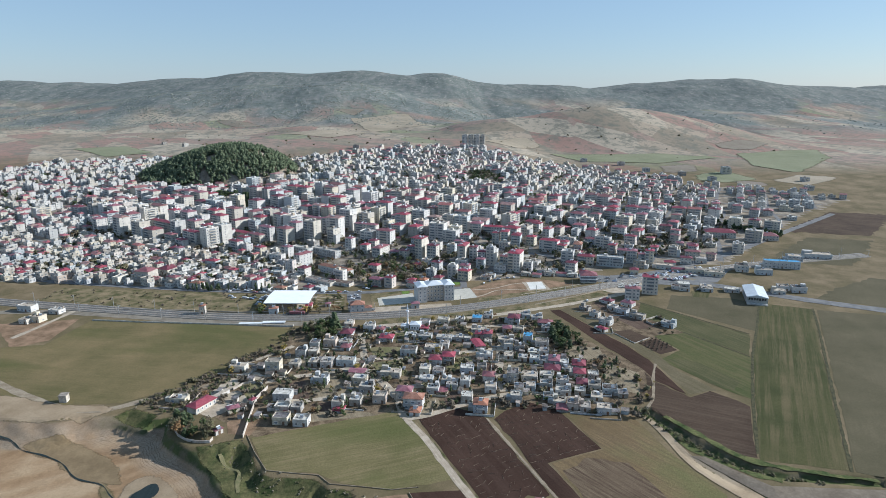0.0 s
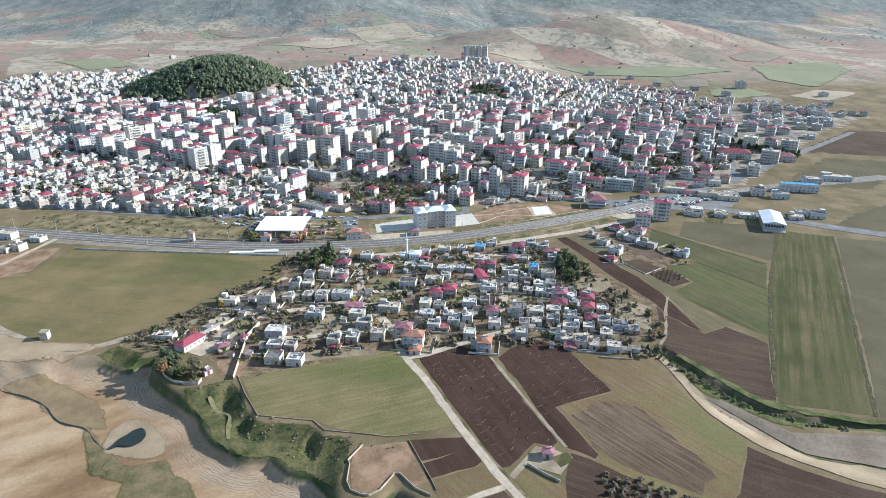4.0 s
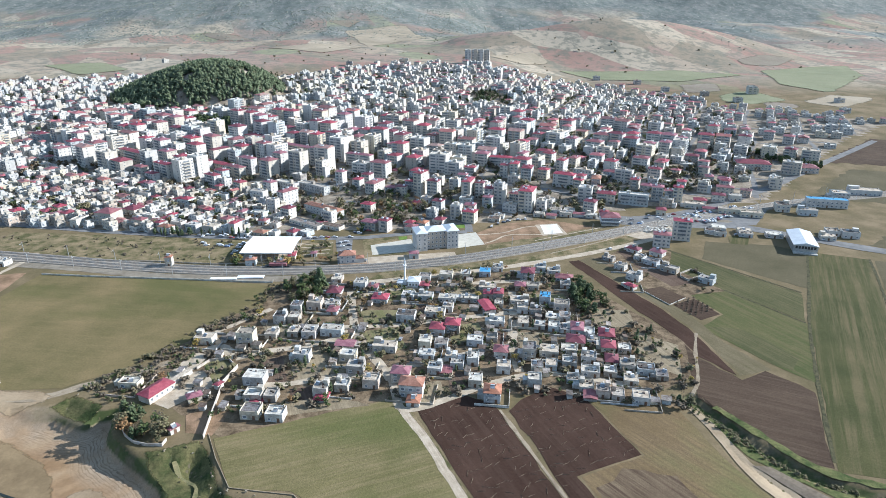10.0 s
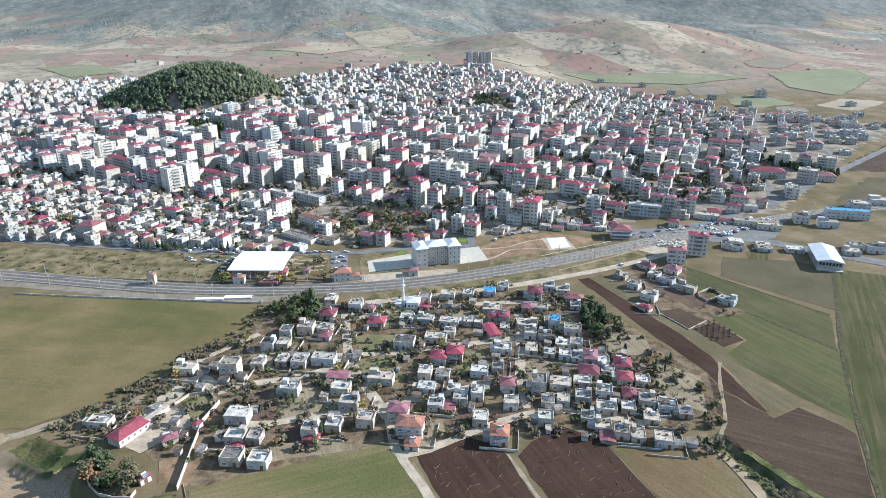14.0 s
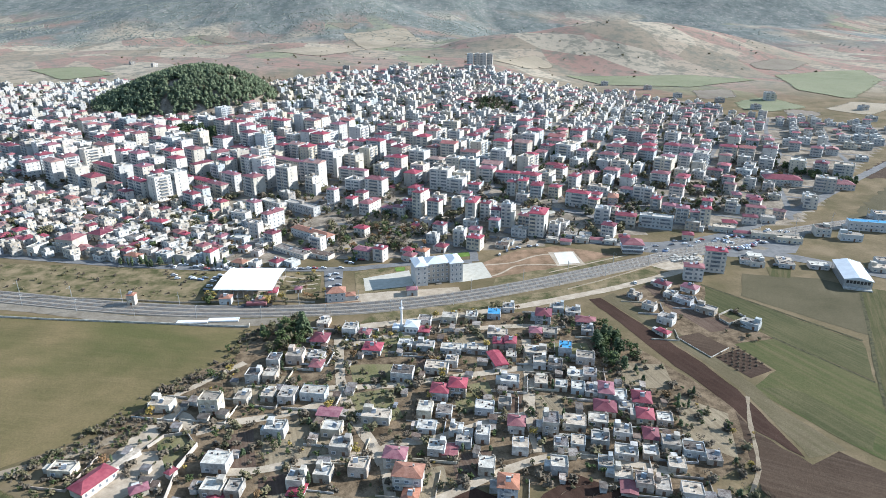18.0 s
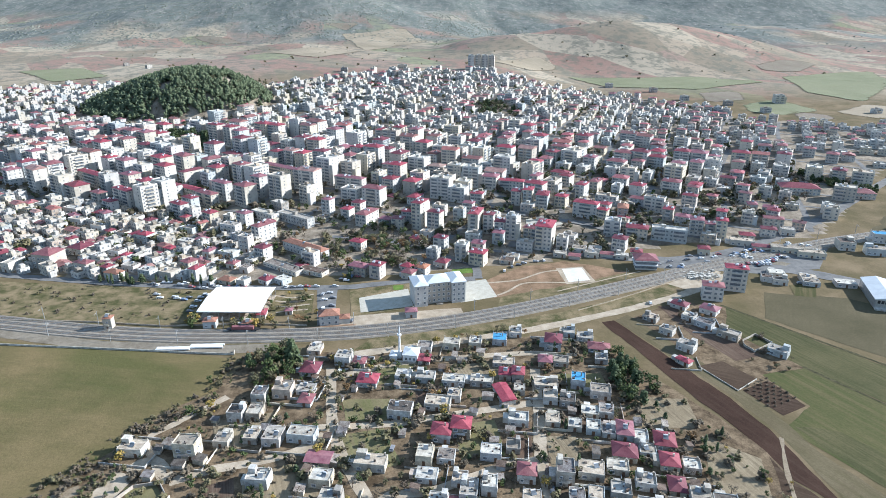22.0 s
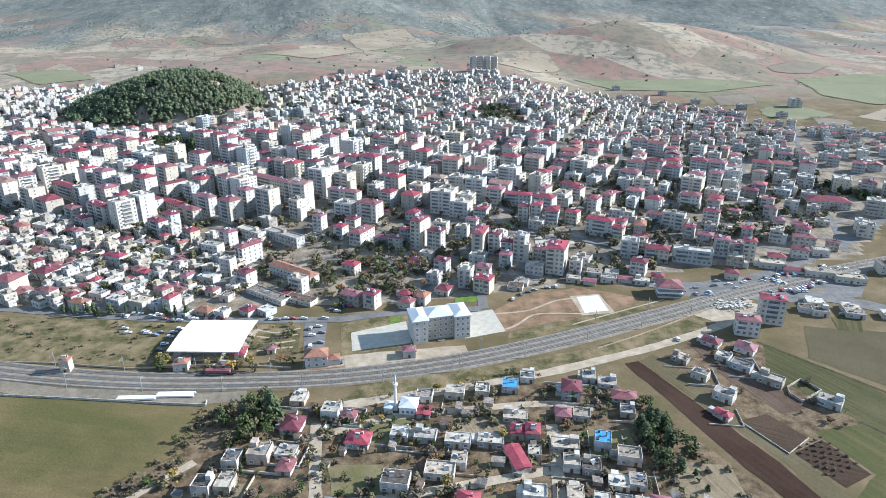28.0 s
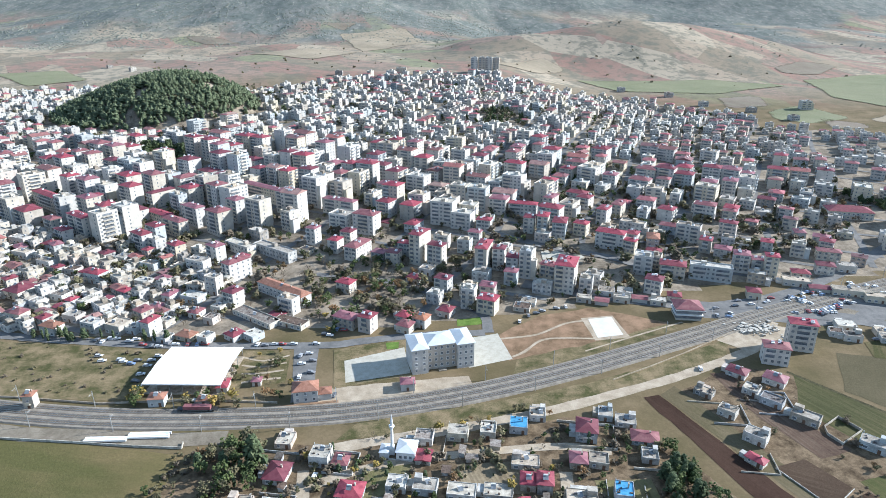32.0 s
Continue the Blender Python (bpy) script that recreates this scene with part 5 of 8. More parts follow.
clutter([(-125, 325), (-98, 300), (-17, 310), (30, 315), (108, 302), (128, 325), (116, 390), (84, 455), (40, 450), (0, 440), (-60, 436), (-98, 400), (-120, 372)], 62, 8)


# ---- pine wood on the hill ----
def pine_wood():
    rnd = np.random.default_rng(5)
    v, f = [], []
    for k in range(3600):
        a, r = rnd.uniform(0, 2 * math.pi), math.sqrt(rnd.uniform(0, 1))
        x, y = -352 + 129 * r * math.cos(a), 1068 + 97 * r * math.sin(a)
        if r > 0.9 and rnd.uniform() < 0.4:
            continue
        if noise.noise(Vector((x / 26, y / 26, 1.0))) > 0.42:
            continue
        z, s = up(x, y), rnd.uniform(0.65, 1.3)
        lean = rnd.normal(0, 0.5, 2)
        for c in range(6):
            t = c / 5
            cz, cr = z + s * (1.6 + 5.6 * t), s * 2.9 * math.sin(0.55 + 2.25 * t) * rnd.uniform(0.8, 1.2)
            n, base = 6, len(v)
            ox, oy = lean * t + rnd.normal(0, 0.4, 2)
            for i in range(n):
                u = 2 * math.pi * i / n + c
                q = cr * rnd.uniform(0.7, 1.25)
                v.append((x + ox + q * math.cos(u), y + oy + q * math.sin(u), cz + rnd.uniform(-0.6, 0.4)))
            v.append((x + ox, y + oy, cz + s * 1.2))
            f += [(base + i, base + (i + 1) % n, base + n) for i in range(n)]
    me = bpy.data.meshes.new("pine_wood")
    me.from_pydata(v, [], f)
    me.materials.append(HAZED_PINE)
    tagged(new("pine_wood", me), "dense dark green pine wood covering the town hill", "wood", kind="stuff")


pine_wood()


def far_scrub():
    """Thorn scrub on the hills behind the town: clump by clump, too many to count."""
    rnd = np.random.default_rng(8)
    v, f = [], []
    for x0, x1, y0, y1, count, size, gap in ((-2300, 450, 2150, 3250, 13000, 3.9, -0.15), (100, 1100, 1560, 2150, 700, 3.0, 0.22), (-1300, 100, 1450, 2100, 350, 2.6, 0.25), (500, 2200, 2150, 3200, 1500, 4.4, 0.12)):
        for _ in range(count):
            x, y = rnd.uniform(x0, x1), rnd.uniform(y0, y1)
            if noise.noise(Vector((x / 170, y / 260, 4.0))) + 0.5 * noise.noise(Vector((x / 45, y / 90, 6.0))) < gap:
                continue
            z, r = rough_land(x, y), size * rnd.uniform(0.5, 1.35)
            base = len(v)
            for i in range(6):
                q = r * rnd.uniform(0.7, 1.2)
                v.append((x + q * math.cos(1.047 * i), y + q * math.sin(1.047 * i), z - 1.5))
            for i in range(6):
                q = r * rnd.uniform(0.35, 0.75)
                v.append((x + q * math.cos(1.047 * i + 0.5), y + q * math.sin(1.047 * i + 0.5), z + r * rnd.uniform(0.2, 0.45)))
            f += [(base + i, base + (i + 1) % 6, base + 6 + i) for i in range(6)]
            f += [(base + (i + 1) % 6, base + 6 + (i + 1) % 6, base + 6 + i) for i in range(6)]
            f.append(tuple(base + 6 + i for i in range(6)))
    me = bpy.data.meshes.new("hill_scrub")
    me.from_pydata(v, [], f)
    me.materials.append(HAZED_SCRUB)
    tagged(new("hill_scrub", me), "grey green thorn scrub dotted over the far hills", "scrub", kind="stuff")


far_scrub()


# ---- town ----
def prototype(w, d, floors, roof, balconies, seed):
    """Shapes of a block of flats: walls, roof, windows, heaters, balconies and a lower wing."""
    rnd = random.Random(seed)
    h = floors * 3.0 + 0.6
    x, y = w / 2, d / 2
    walls, top, panes, extra = Shape(), Shape(), Shape(), []
    ledges, wing_walls = Shape(), Shape()
    if roof == "flat":
        walls.tray(-x, x, -y, y, -4, h, 0.8, 0.25)
        top.box(-x + 0.26, x - 0.26, -y + 0.26, y - 0.26, h + 0.004, h + 0.12)
        sx, sy = rnd.uniform(-x * 0.4, x * 0.4), rnd.uniform(-y * 0.4, y * 0.4)
        top.box(sx - 1.6, sx + 1.6, sy - 1.4, sy + 1.4, h + 0.1, h + 2.5)
    else:
        walls.box(-x, x, -y, y, -4, h)
        top.hip(-x, x, -y, y, h, min(w, d) * 0.17, 0.55, gable=roof == "gable")
        top.box(x * 0.3, x * 0.3 + 0.8, -0.4, 0.4, h + 0.5, h + min(w, d) * 0.17 + 0.9)
    if seed % 5 in (1, 3) and roof == "flat" and floors > 1:
        # a lower wing with a terrace
        low = h - (3.0 if floors < 5 else 6.0)
        wing_walls.tray(x + 0.002, x + 3.2, -y * 0.92, y * 0.25, -4, low, 0.6, 0.2)
        top.box(x + 0.25, x + 2.95, -y * 0.92 + 0.25, y * 0.25 - 0.25, low + 0.004, low + 0.1)
    for n in range(rnd.randint(1, 3)):
        px_, py_ = rnd.uniform(-x * 0.7, x * 0.7), rnd.uniform(-y * 0.6, y * 0.6)
        z = h + (0.12 if roof == "flat" else min(w, d) * 0.1)
        extra.append(Shape().box(px_ - 0.9, px_ + 0.9, py_ - 0.5, py_ + 0.5, z, z + 0.75).tube((px_ - 0.8, py_ + 0.6, z + 1.0), (px_ + 0.8, py_ + 0.6, z + 1.0), 0.32, 0.32, 6))
    nx, ny = max(2, round(w / 3.4)), max(2, round(d / 4.2))
    # balconies run along the long sides; the ends are nearly blank
    runs = [(-0.86, -0.22), (0.22, 0.86)] if seed % 3 == 0 else [(-0.5, 0.5)] if seed % 3 == 1 else [(-0.9, -0.1)]
    for k in range(floors):
        z = 0.6 + 3.0 * k + 0.9
        for s in (-1, 1):
            spans = [(a * x, b * x) for a, b in runs] if balconies and k > 0 else []
            for a, b in spans:
                panes.box(a + 0.3, b - 0.3, *sorted((s * y, s * (y + 0.05))), z - 0.7, z + 1.3)
                ledges.box(a, b, *sorted((s * (y + 0.01), s * (y + 1.3))), z - 0.95, z - 0.78)
                ledges.box(a, b, *sorted((s * (y + 1.18), s * (y + 1.3))), z - 0.78, z + 0.2)
            for i in range(nx):
                u = -x + (i + 0.5) * w / nx
                if not any(a - 0.6 < u < b + 0.6 for a, b in spans):
                    panes.box(u - 0.7, u + 0.7, *sorted((s * y, s * (y + 0.05))), z, z + 1.3)
        for i in range(ny if seed % 4 == 0 or not balconies else 1):
            u = -y + (i + 0.5) * d / ny if seed % 4 == 0 or not balconies else -y * 0.3
            for s in (-1, 1):
                panes.box(*sorted((s * x, s * (x + 0.05))), u - 0.5, u + 0.5, z, z + 1.2)
    return walls, top, panes, extra, ledges, wing_walls


ROOFS = {"flat": CONCRETE, "hip": RED_ROOF, "gable": FADED_ROOF}
FLOOR_WORDS = {1: "one-storey", 2: "two-storey", 3: "three-storey", 4: "four-storey", 5: "five-storey", 6: "six-storey", 7: "seven-storey", 8: "eight-storey", 9: "nine-storey", 10: "ten-storey"}
ROOF_WORDS = {"flat": "flat concrete roof", "hip": "red hipped roof", "gable": "faded red gabled roof"}
made = {}


def town_block(x, y, turn, w, d, floors, roof, balconies=True):
    """A block of flats or a town house with roof, windows, balconies and tanks as parts."""
    key = (round(w), round(d), floors, roof, balconies)
    if key not in made:
        walls, top, panes, extra, ledges, wing_walls = prototype(round(w), round(d), floors, roof, balconies, len(made))
        wall_paint = PLASTER if floors > 2 else VILLAGE_WALL
        made[key] = [walls.mesh("walls", wall_paint), top.mesh("roof", ROOFS[roof]), panes.mesh("window_panes", GLASS), [e.mesh("solar_heater", FRAME) for e in extra], ledges.mesh("balconies", wall_paint) if ledges.v else None, wing_walls.mesh("wing", wall_paint) if wing_walls.v else None]
    meshes = made[key]
    name = "apartment_building" if floors > 3 else "town_house"
    ob = thing(name, pose(x, y, up(x, y), 0, 0, turn), f"pale {FLOOR_WORDS[floors]} plastered {'block of flats' if floors > 3 else 'house'} with {ROOF_WORDS[roof]}", "apartment building" if floors > 3 else "house", "buildings of the town", data=meshes[0])
    part("roof", meshes[1], None, ob)
    part("window_panes", meshes[2], None, ob, kind="stuff")
    if meshes[4]:
        part("balconies", meshes[4], None, ob, kind="stuff")
    if meshes[5]:
        part("wing", meshes[5], None, ob, "lower wing with a terrace")
    if floors > 2:
        for heater in meshes[3]:
            part("solar_heater", heater, None, ob)
    taken.append((x, y, 0.5 * math.hypot(w, d)))
    return ob


def free_spot(x, y, r):
    return all((x - a) ** 2 + (y - b) ** 2 > (0.74 * (r + c)) ** 2 for a, b, c in built_near(x, y))


def join_rest(rest):
    """The far quarters: too many to count, one mesh with walls, roofs and windows."""
    pts, faces, slots, base = [], [], [], 0
    slot_of = {"flat": 1, "hip": 2, "gable": 3}
    for n, ((w, d, floors, roof), spots) in enumerate(rest.items()):
        walls, top, panes, extra, ledges, wing_walls = prototype(w, d, floors, roof, floors > 2, n)
        for piece in (ledges, wing_walls):
            shift = len(walls.v)
            walls.v += piece.v
            walls.f += [tuple(i + shift for i in q) for q in piece.f]
        v = np.array(walls.v + top.v + panes.v)
        a, b = len(walls.v), len(walls.v) + len(top.v)
        f = [list(q) for q in walls.f] + [[i + a for i in q] for q in top.f] + [[i + b for i in q] for q in panes.f]
        k = [0] * len(walls.f) + [slot_of[roof]] * len(top.f) + [4] * len(panes.f)
        for x, y, turn in spots:
            c, s = math.cos(radians(turn)), math.sin(radians(turn))
            pts.append(np.stack([x + v[:, 0] * c - v[:, 1] * s, y + v[:, 0] * s + v[:, 1] * c, v[:, 2] + up(x, y)], -1))
            faces += [[i + base for i in q] for q in f]
            slots += k
            base += len(v)
    me = bpy.data.meshes.new("far_quarters")
    me.from_pydata(np.concatenate(pts).tolist(), [], faces)
    for m in (FAR_PLASTER, FAR_CONCRETE, HAZED_RED, FADED_ROOF, GLASS):
        me.materials.append(m)
    me.polygons.foreach_set("material_index", slots)
    tagged(new("far_quarters", me), "crowded pale town houses climbing the slope", "town", kind="stuff")


def town_point(u, v):
    """From the street grid to the land."""
    ca, sa = math.cos(radians(TOWN_TURN)), math.sin(radians(TOWN_TURN))
    x, y = u * ca - v * sa, 560 + u * sa + v * ca
    x += 14 * noise.noise(Vector((x / 130, y / 130, 3)))
    return x, y + 14 * noise.noise(Vector((x / 130, y / 130, 9)))


BLOCK_U, BLOCK_V = 64.5, 42.0


def in_built_town(x, y):
    return inside(x, y, TOWN) and ((x + 352) / 140) ** 2 + ((y - 1068) / 110) ** 2 > 1 and not any(inside(x, y, k) for k in KEEP_CLEAR)


def low_quarter(x, y):
    return smooth(-120, -180, x) * (1 - smooth(640, 690, y + 0.3 * (x + 200)))


def town_streets():
    for along in (0, 1):
        for k in range(-24, 25):
            run = []
            for i in range(-110, 160):
                s = i * 12.0
                x, y = town_point(k * BLOCK_U - 4.5, s) if along else town_point(s, k * BLOCK_V - 4.0)
                if in_built_town(x, y):
                    run.append((x, y))
                else:
                    if len(run) > 4:
                        lane(run, 5.0 if along else 4.4, "narrow grey town street between houses", ASPHALT, 0.16 + 0.03 * along, ragged=0.2)
                    run = []
            if len(run) > 4:
                lane(run, 5.0 if along else 4.4, "narrow grey town street between houses", ASPHALT, 0.16 + 0.03 * along, ragged=0.2)


town_streets()


def fill_town():
    rnd = random.Random(11)
    spots = []
    for bi in range(-24, 24):
        for bj in range(-14, 40):
            cx, cy = town_point((bi + 0.5) * BLOCK_U, (bj + 0.5) * BLOCK_V)
            low = low_quarter(cx, cy)
            dense = low > 0.5 or cy > 900 or cx < -420
            nu, nv = (4, 3) if dense else (3, 2)
            for i in range(nu):
                for j in range(nv):
                    u = bi * BLOCK_U + 4.5 + (i + 0.5) * (BLOCK_U - 9) / nu + rnd.uniform(-1.2, 1.2)
                    v = bj * BLOCK_V + 4.0 + (j + 0.5) * (BLOCK_V - 8) / nv + rnd.uniform(-1.0, 1.0)
                    x, y = town_point(u, v)
                    pick, pick2, pick3, pick4, pick5 = (rnd.random() for _ in range(5))
                    turn_off = rnd.uniform(-5, 5)
                    if not in_built_town(x, y):
                        continue
                    tall = 1.0 - smooth(120, 330, math.hypot((x + 265) / 1.25, y - 770))
                    mid = 1.0 - smooth(200, 520, math.hypot((x - 40) / 1.2, y - 740))
                    if low > 0.5:
                        floors = 1 if pick < 0.6 else 2
                    elif dense:
                        floors = 1 + (pick > 0.4) + (pick > 0.8) + int(2.5 * tall * pick4)
                    else:
                        floors = int(2.1 + 1.6 * mid + 3.2 * tall + (pick - 0.5) * 3.0 * (0.4 + mid))
                    floors = max(1, min(8, floors))
                    if pick2 < 0.12 + 0.2 * smooth(300, 560, x) + 0.1 * smooth(1150, 1300, y):
                        continue
                    front = y < 690 + 0.1 * x and -215 < x < 330 and low < 0.5
                    if front:
                        if pick3 < 0.3:
                            continue
                        floors = min(floors, 3)
                    small = (dense or front) and floors < 4
                    w = (8, 9, 10, 11)[int(pick4 * 4)] if small else ((11, 12, 14)[int(pick4 * 3)] if floors < 4 else (12, 14, 16, 18)[int(pick4 * 4)])
                    d = (7, 8, 9)[int(pick5 * 3)] if small else ((10, 12)[int(pick5 * 2)] if floors < 4 else (12, 13, 14)[int(pick5 * 3)])
                    turn = TOWN_TURN + (90 if pick3 < 0.35 and not small else 0) + turn_off - 13 * smooth(0, -220, x) - 9 * smooth(20, 160, x)
                    if not free_spot(x, y, 0.5 * math.hypot(w, d)):
                        continue
                    red = 0.62 if floors >= 3 and y < 950 else 0.24
                    roof = "flat" if rnd.random() > red else ("hip" if rnd.random() < 0.78 else "gable")
                    spots.append((math.hypot(x, y - 150), x, y, turn, w, d, floors, roof))
                    taken.append((x, y, 0.5 * math.hypot(w, d)))
    for k in range(1400):
        x, y = rnd.uniform(-460, -105), rnd.uniform(536, 690)
        w, d = rnd.choice((6, 7, 8)), rnd.choice((6, 7))
        floors = 1 if rnd.random() < 0.8 else 2
        roof = rnd.choice(("flat", "flat", "flat", "flat", "flat", "gable", "hip"))
        if low_quarter(x, y) > 0.5 and in_built_town(x, y) and free_spot(x, y, 0.55 * math.hypot(w, d)):
            spots.append((math.hypot(x, y - 150), x, y, TOWN_TURN - 10 + rnd.uniform(-9, 9), w, d, floors, roof))
            taken.append((x, y, 0.5 * math.hypot(w, d)))
    spots.sort()
    count = {True: 0, False: 0}
    rest = {}
    for far, x, y, turn, w, d, floors, roof in spots:
        count[floors > 3] += 1
        if count[floors > 3] <= 200:
            town_block(x, y, turn, w, d, floors, roof, floors > 2)
        else:
            rest.setdefault((w, d, floors, roof), []).append((x, y, turn))
    join_rest(rest)


# low houses near the market
village_house(-254.5, 591.6, -22, 13.4, 14.2, 5.0, "r", "low houses of the town", PLASTER)
village_house(-234.9, 556.1, -22, 11.6, 7.0, 7.1, "r", "low houses of the town", PLASTER)
village_house(-208.8, 542.8, -22, 11.1, 7.0, 5.2, "t", "low houses of the town", PLASTER)
village_house(-235.2, 575.6, -22, 6.7, 7.0, 4.8, "f", "low houses of the town", PLASTER)
village_house(-226.9, 586.4, -22, 10.0, 8.2, 3.8, "f", "low houses of the town", PLASTER)
village_house(-204.3, 557.4, -22, 10.8, 7.0, 4.3, "f", "low houses of the town", PLASTER)
village_house(-218.2, 571.0, -22, 8.8, 7.0, 2.6, "m", "low houses of the town", PLASTER)
village_house(-217.3, 580.0, -22, 5.7, 7.0, 3.0, "r", "low houses of the town", PLASTER)
village_house(-205.8, 576.2, -22, 5.5, 10.0, 4.8, "f", "low houses of the town", PLASTER)
village_house(-196.9, 576.8, -22, 5.5, 11.7, 3.7, "r", "low houses of the town", PLASTER)
village_house(-183.3, 565.5, -22, 5.5, 7.0, 3.7, "f", "low houses of the town", PLASTER)
village_house(-187.9, 545.3, -22, 10.3, 7.4, 6.0, "f", "low houses of the town", PLASTER)
village_house(-172.9, 544.1, -22, 10.5, 9.7, 5.2, "f", "low houses of the town", PLASTER)
village_house(-153.6, 541.3, -22, 5.7, 9.5, 8.7, "r", "low houses of the town", PLASTER)
village_house(-148.9, 550.0, -22, 5.5, 7.9, 3.6, "f", "low houses of the town", PLASTER)
village_house(-161.7, 569.4, -22, 8.1, 7.2, 3.0, "r", "low houses of the town", PLASTER)
village_house(-147.4, 564.7, -22, 7.8, 7.0, 2.6, "f", "low houses of the town", PLASTER)
village_house(-136.1, 561.6, -22, 6.6, 7.5, 3.6, "r", "low houses of the town", PLASTER)
village_house(-132.3, 534.7, -22, 9.7, 7.0, 2.8, "t", "low houses of the town", PLASTER)
village_house(-120.6, 530.7, -22, 6.5, 7.0, 4.1, "f", "low houses of the town", PLASTER)
village_house(-159.5, 585.0, -22, 6.4, 9.8, 3.8, "r", "low houses of the town", PLASTER)
village_house(-144.8, 581.8, -22, 13.0, 8.7, 3.8, "f", "low houses of the town", PLASTER)
village_house(-124.8, 553.5, -22, 6.7, 7.0, 3.6, "f", "low houses of the town", PLASTER)
village_house(-124.8, 569.0, -22, 6.9, 8.7, 3.7, "f", "low houses of the town", PLASTER)
village_house(-144.3, 533.0, -22, 9.1, 7.0, 2.8, "f", "low houses of the town", PLASTER)
village_house(-164.0, 543.1, -22, 7.0, 7.0, 3.5, "f", "low houses of the town", PLASTER)
village_house(-302.9, 674.7, -22, 15.1, 7.9, 4.4, "f", "low houses of the town", PLASTER)
village_house(-286.8, 649.8, -22, 14.1, 7.0, 4.2, "f", "low houses of the town", PLASTER)
village_house(-262.8, 635.8, -22, 12.0, 7.0, 4.2, "f", "low houses of the town", PLASTER)
village_house(-274.7, 664.0, -22, 9.4, 9.8, 4.4, "r", "low houses of the town", PLASTER)
village_house(-257.5, 658.8, -22, 11.0, 8.8, 4.3, "f", "low houses of the town", PLASTER)
village_house(-241.5, 653.7, -22, 9.1, 9.4, 4.3, "f", "low houses of the town", PLASTER)
village_house(-154.8, 622.9, -22, 14.2, 8.0, 9.3, "f", "low houses of the town", PLASTER)
village_house(-216.6, 609.5, -22, 12.6, 7.7, 7.1, "r", "low houses of the town", PLASTER)
village_house(-213.4, 642.8, -22, 9.3, 8.6, 3.4, "f", "low houses of the town", PLASTER)
village_house(-134.9, 591.9, -22, 8.8, 7.0, 11.5, "f", "low houses of the town", PLASTER)
village_house(-169.1, 624.8, -22, 7.2, 8.6, 4.1, "f", "low houses of the town", PLASTER)
village_house(-273.5, 613.8, -22, 8.9, 7.2, 4.0, "f", "low houses of the town", PLASTER)
village_house(-238.5, 623.5, -22, 9.2, 7.6, 3.2, "f", "low houses of the town", PLASTER)
village_house(-203.1, 612.4, -22, 11.2, 7.0, 4.0, "f", "low houses of the town", PLASTER)
village_house(-183.2, 603.6, -22, 11.4, 7.0, 4.0, "f", "low houses of the town", PLASTER)
village_house(-189.9, 629.7, -22, 12.1, 7.0, 4.1, "f", "low houses of the town", PLASTER)
# blocks of flats along the front streets
town_block(-50.8, 646.6, -27, 10, 20, 3, "hip", True)
town_block(-34.8, 639.4, -27, 10, 8, 2, "hip", False)
town_block(-316.7, 711.9, -37, 18, 14, 4, "hip", True)
town_block(-360.5, 763.9, -37, 8, 20, 3, "hip", True)
town_block(-292.2, 699.4, -37, 14, 8, 3, "hip", True)
town_block(-272.0, 677.3, -37, 12, 8, 3, "hip", True)
town_block(-264.9, 689.5, -37, 24, 8, 5, "hip", True)
town_block(-318.7, 745.4, -37, 42, 8, 4, "hip", True)
town_block(-280.0, 740.8, -37, 9, 14, 4, "hip", True)
town_block(-234.3, 719.5, -37, 17, 8, 3, "hip", True)
town_block(-208.0, 661.8, -37, 15, 8, 4, "hip", True)
town_block(-203.5, 676.1, -37, 13, 8, 4, "hip", True)
town_block(-193.0, 687.3, -37, 22, 8, 4, "hip", True)
town_block(-185.7, 707.2, -37, 19, 8, 5, "hip", True)
town_block(-217.2, 717.5, -37, 29, 8, 2, "hip", False)
town_block(-228.1, 752.3, -37, 8, 22, 4, "hip", True)
town_block(-206.9, 734.4, -37, 13, 8, 5, "flat", True)
town_block(-147.9, 639.3, -37, 11, 8, 4, "hip", True)
town_block(-153.8, 714.6, -37, 12, 10, 6, "hip", True)
town_block(-134.1, 712.0, -37, 17, 9, 4, "hip", True)
town_block(-139.9, 759.9, -37, 60, 8, 4, "hip", True)
town_block(-107.4, 696.2, -37, 10, 11, 5, "flat", True)
town_block(-128.6, 678.7, -37, 13, 8, 2, "flat", False)
town_block(-135.5, 654.6, -37, 25, 8, 2, "flat", False)
town_block(-126.6, 613.4, -37, 8, 17, 4, "hip", True)
town_block(-109.3, 647.4, -37, 36, 8, 2, "flat", False)
village_house(-88.3, 652.4, -27, 10.0, 8.0, 3.0, "f", "low houses of the town", PLASTER)
town_block(-85.6, 669.3, -27, 8, 8, 4, "hip", True)
town_block(-73.3, 727.8, -27, 30, 8, 4, "hip", True)
town_block(-48.2, 753.9, -27, 8, 18, 3, "flat", True)
town_block(-7.2, 637.4, -27, 8, 15, 7, "hip", True)
town_block(4.8, 630.5, -27, 11, 8, 5, "hip", True)
town_block(-12.1, 692.7, -27, 9, 15, 2, "hip", False)
town_block(8.4, 591.8, -27, 9, 8, 3, "hip", True)
village_house(-9.6, 605.8, -27, 9.8, 8.0, 3.2, "r", "low houses of the town", PLASTER)
town_block(-52.9, 593.0, -27, 10, 8, 2, "hip", False)
village_house(-1.7, 617.6, -27, 9.2, 8.0, 4.1, "f", "low houses of the town", PLASTER)
town_block(12.1, 756.9, -27, 8, 20, 3, "flat", True)
village_house(-36.5, 726.8, -27, 14.2, 10.1, 4.8, "m", "low houses of the town", PLASTER)
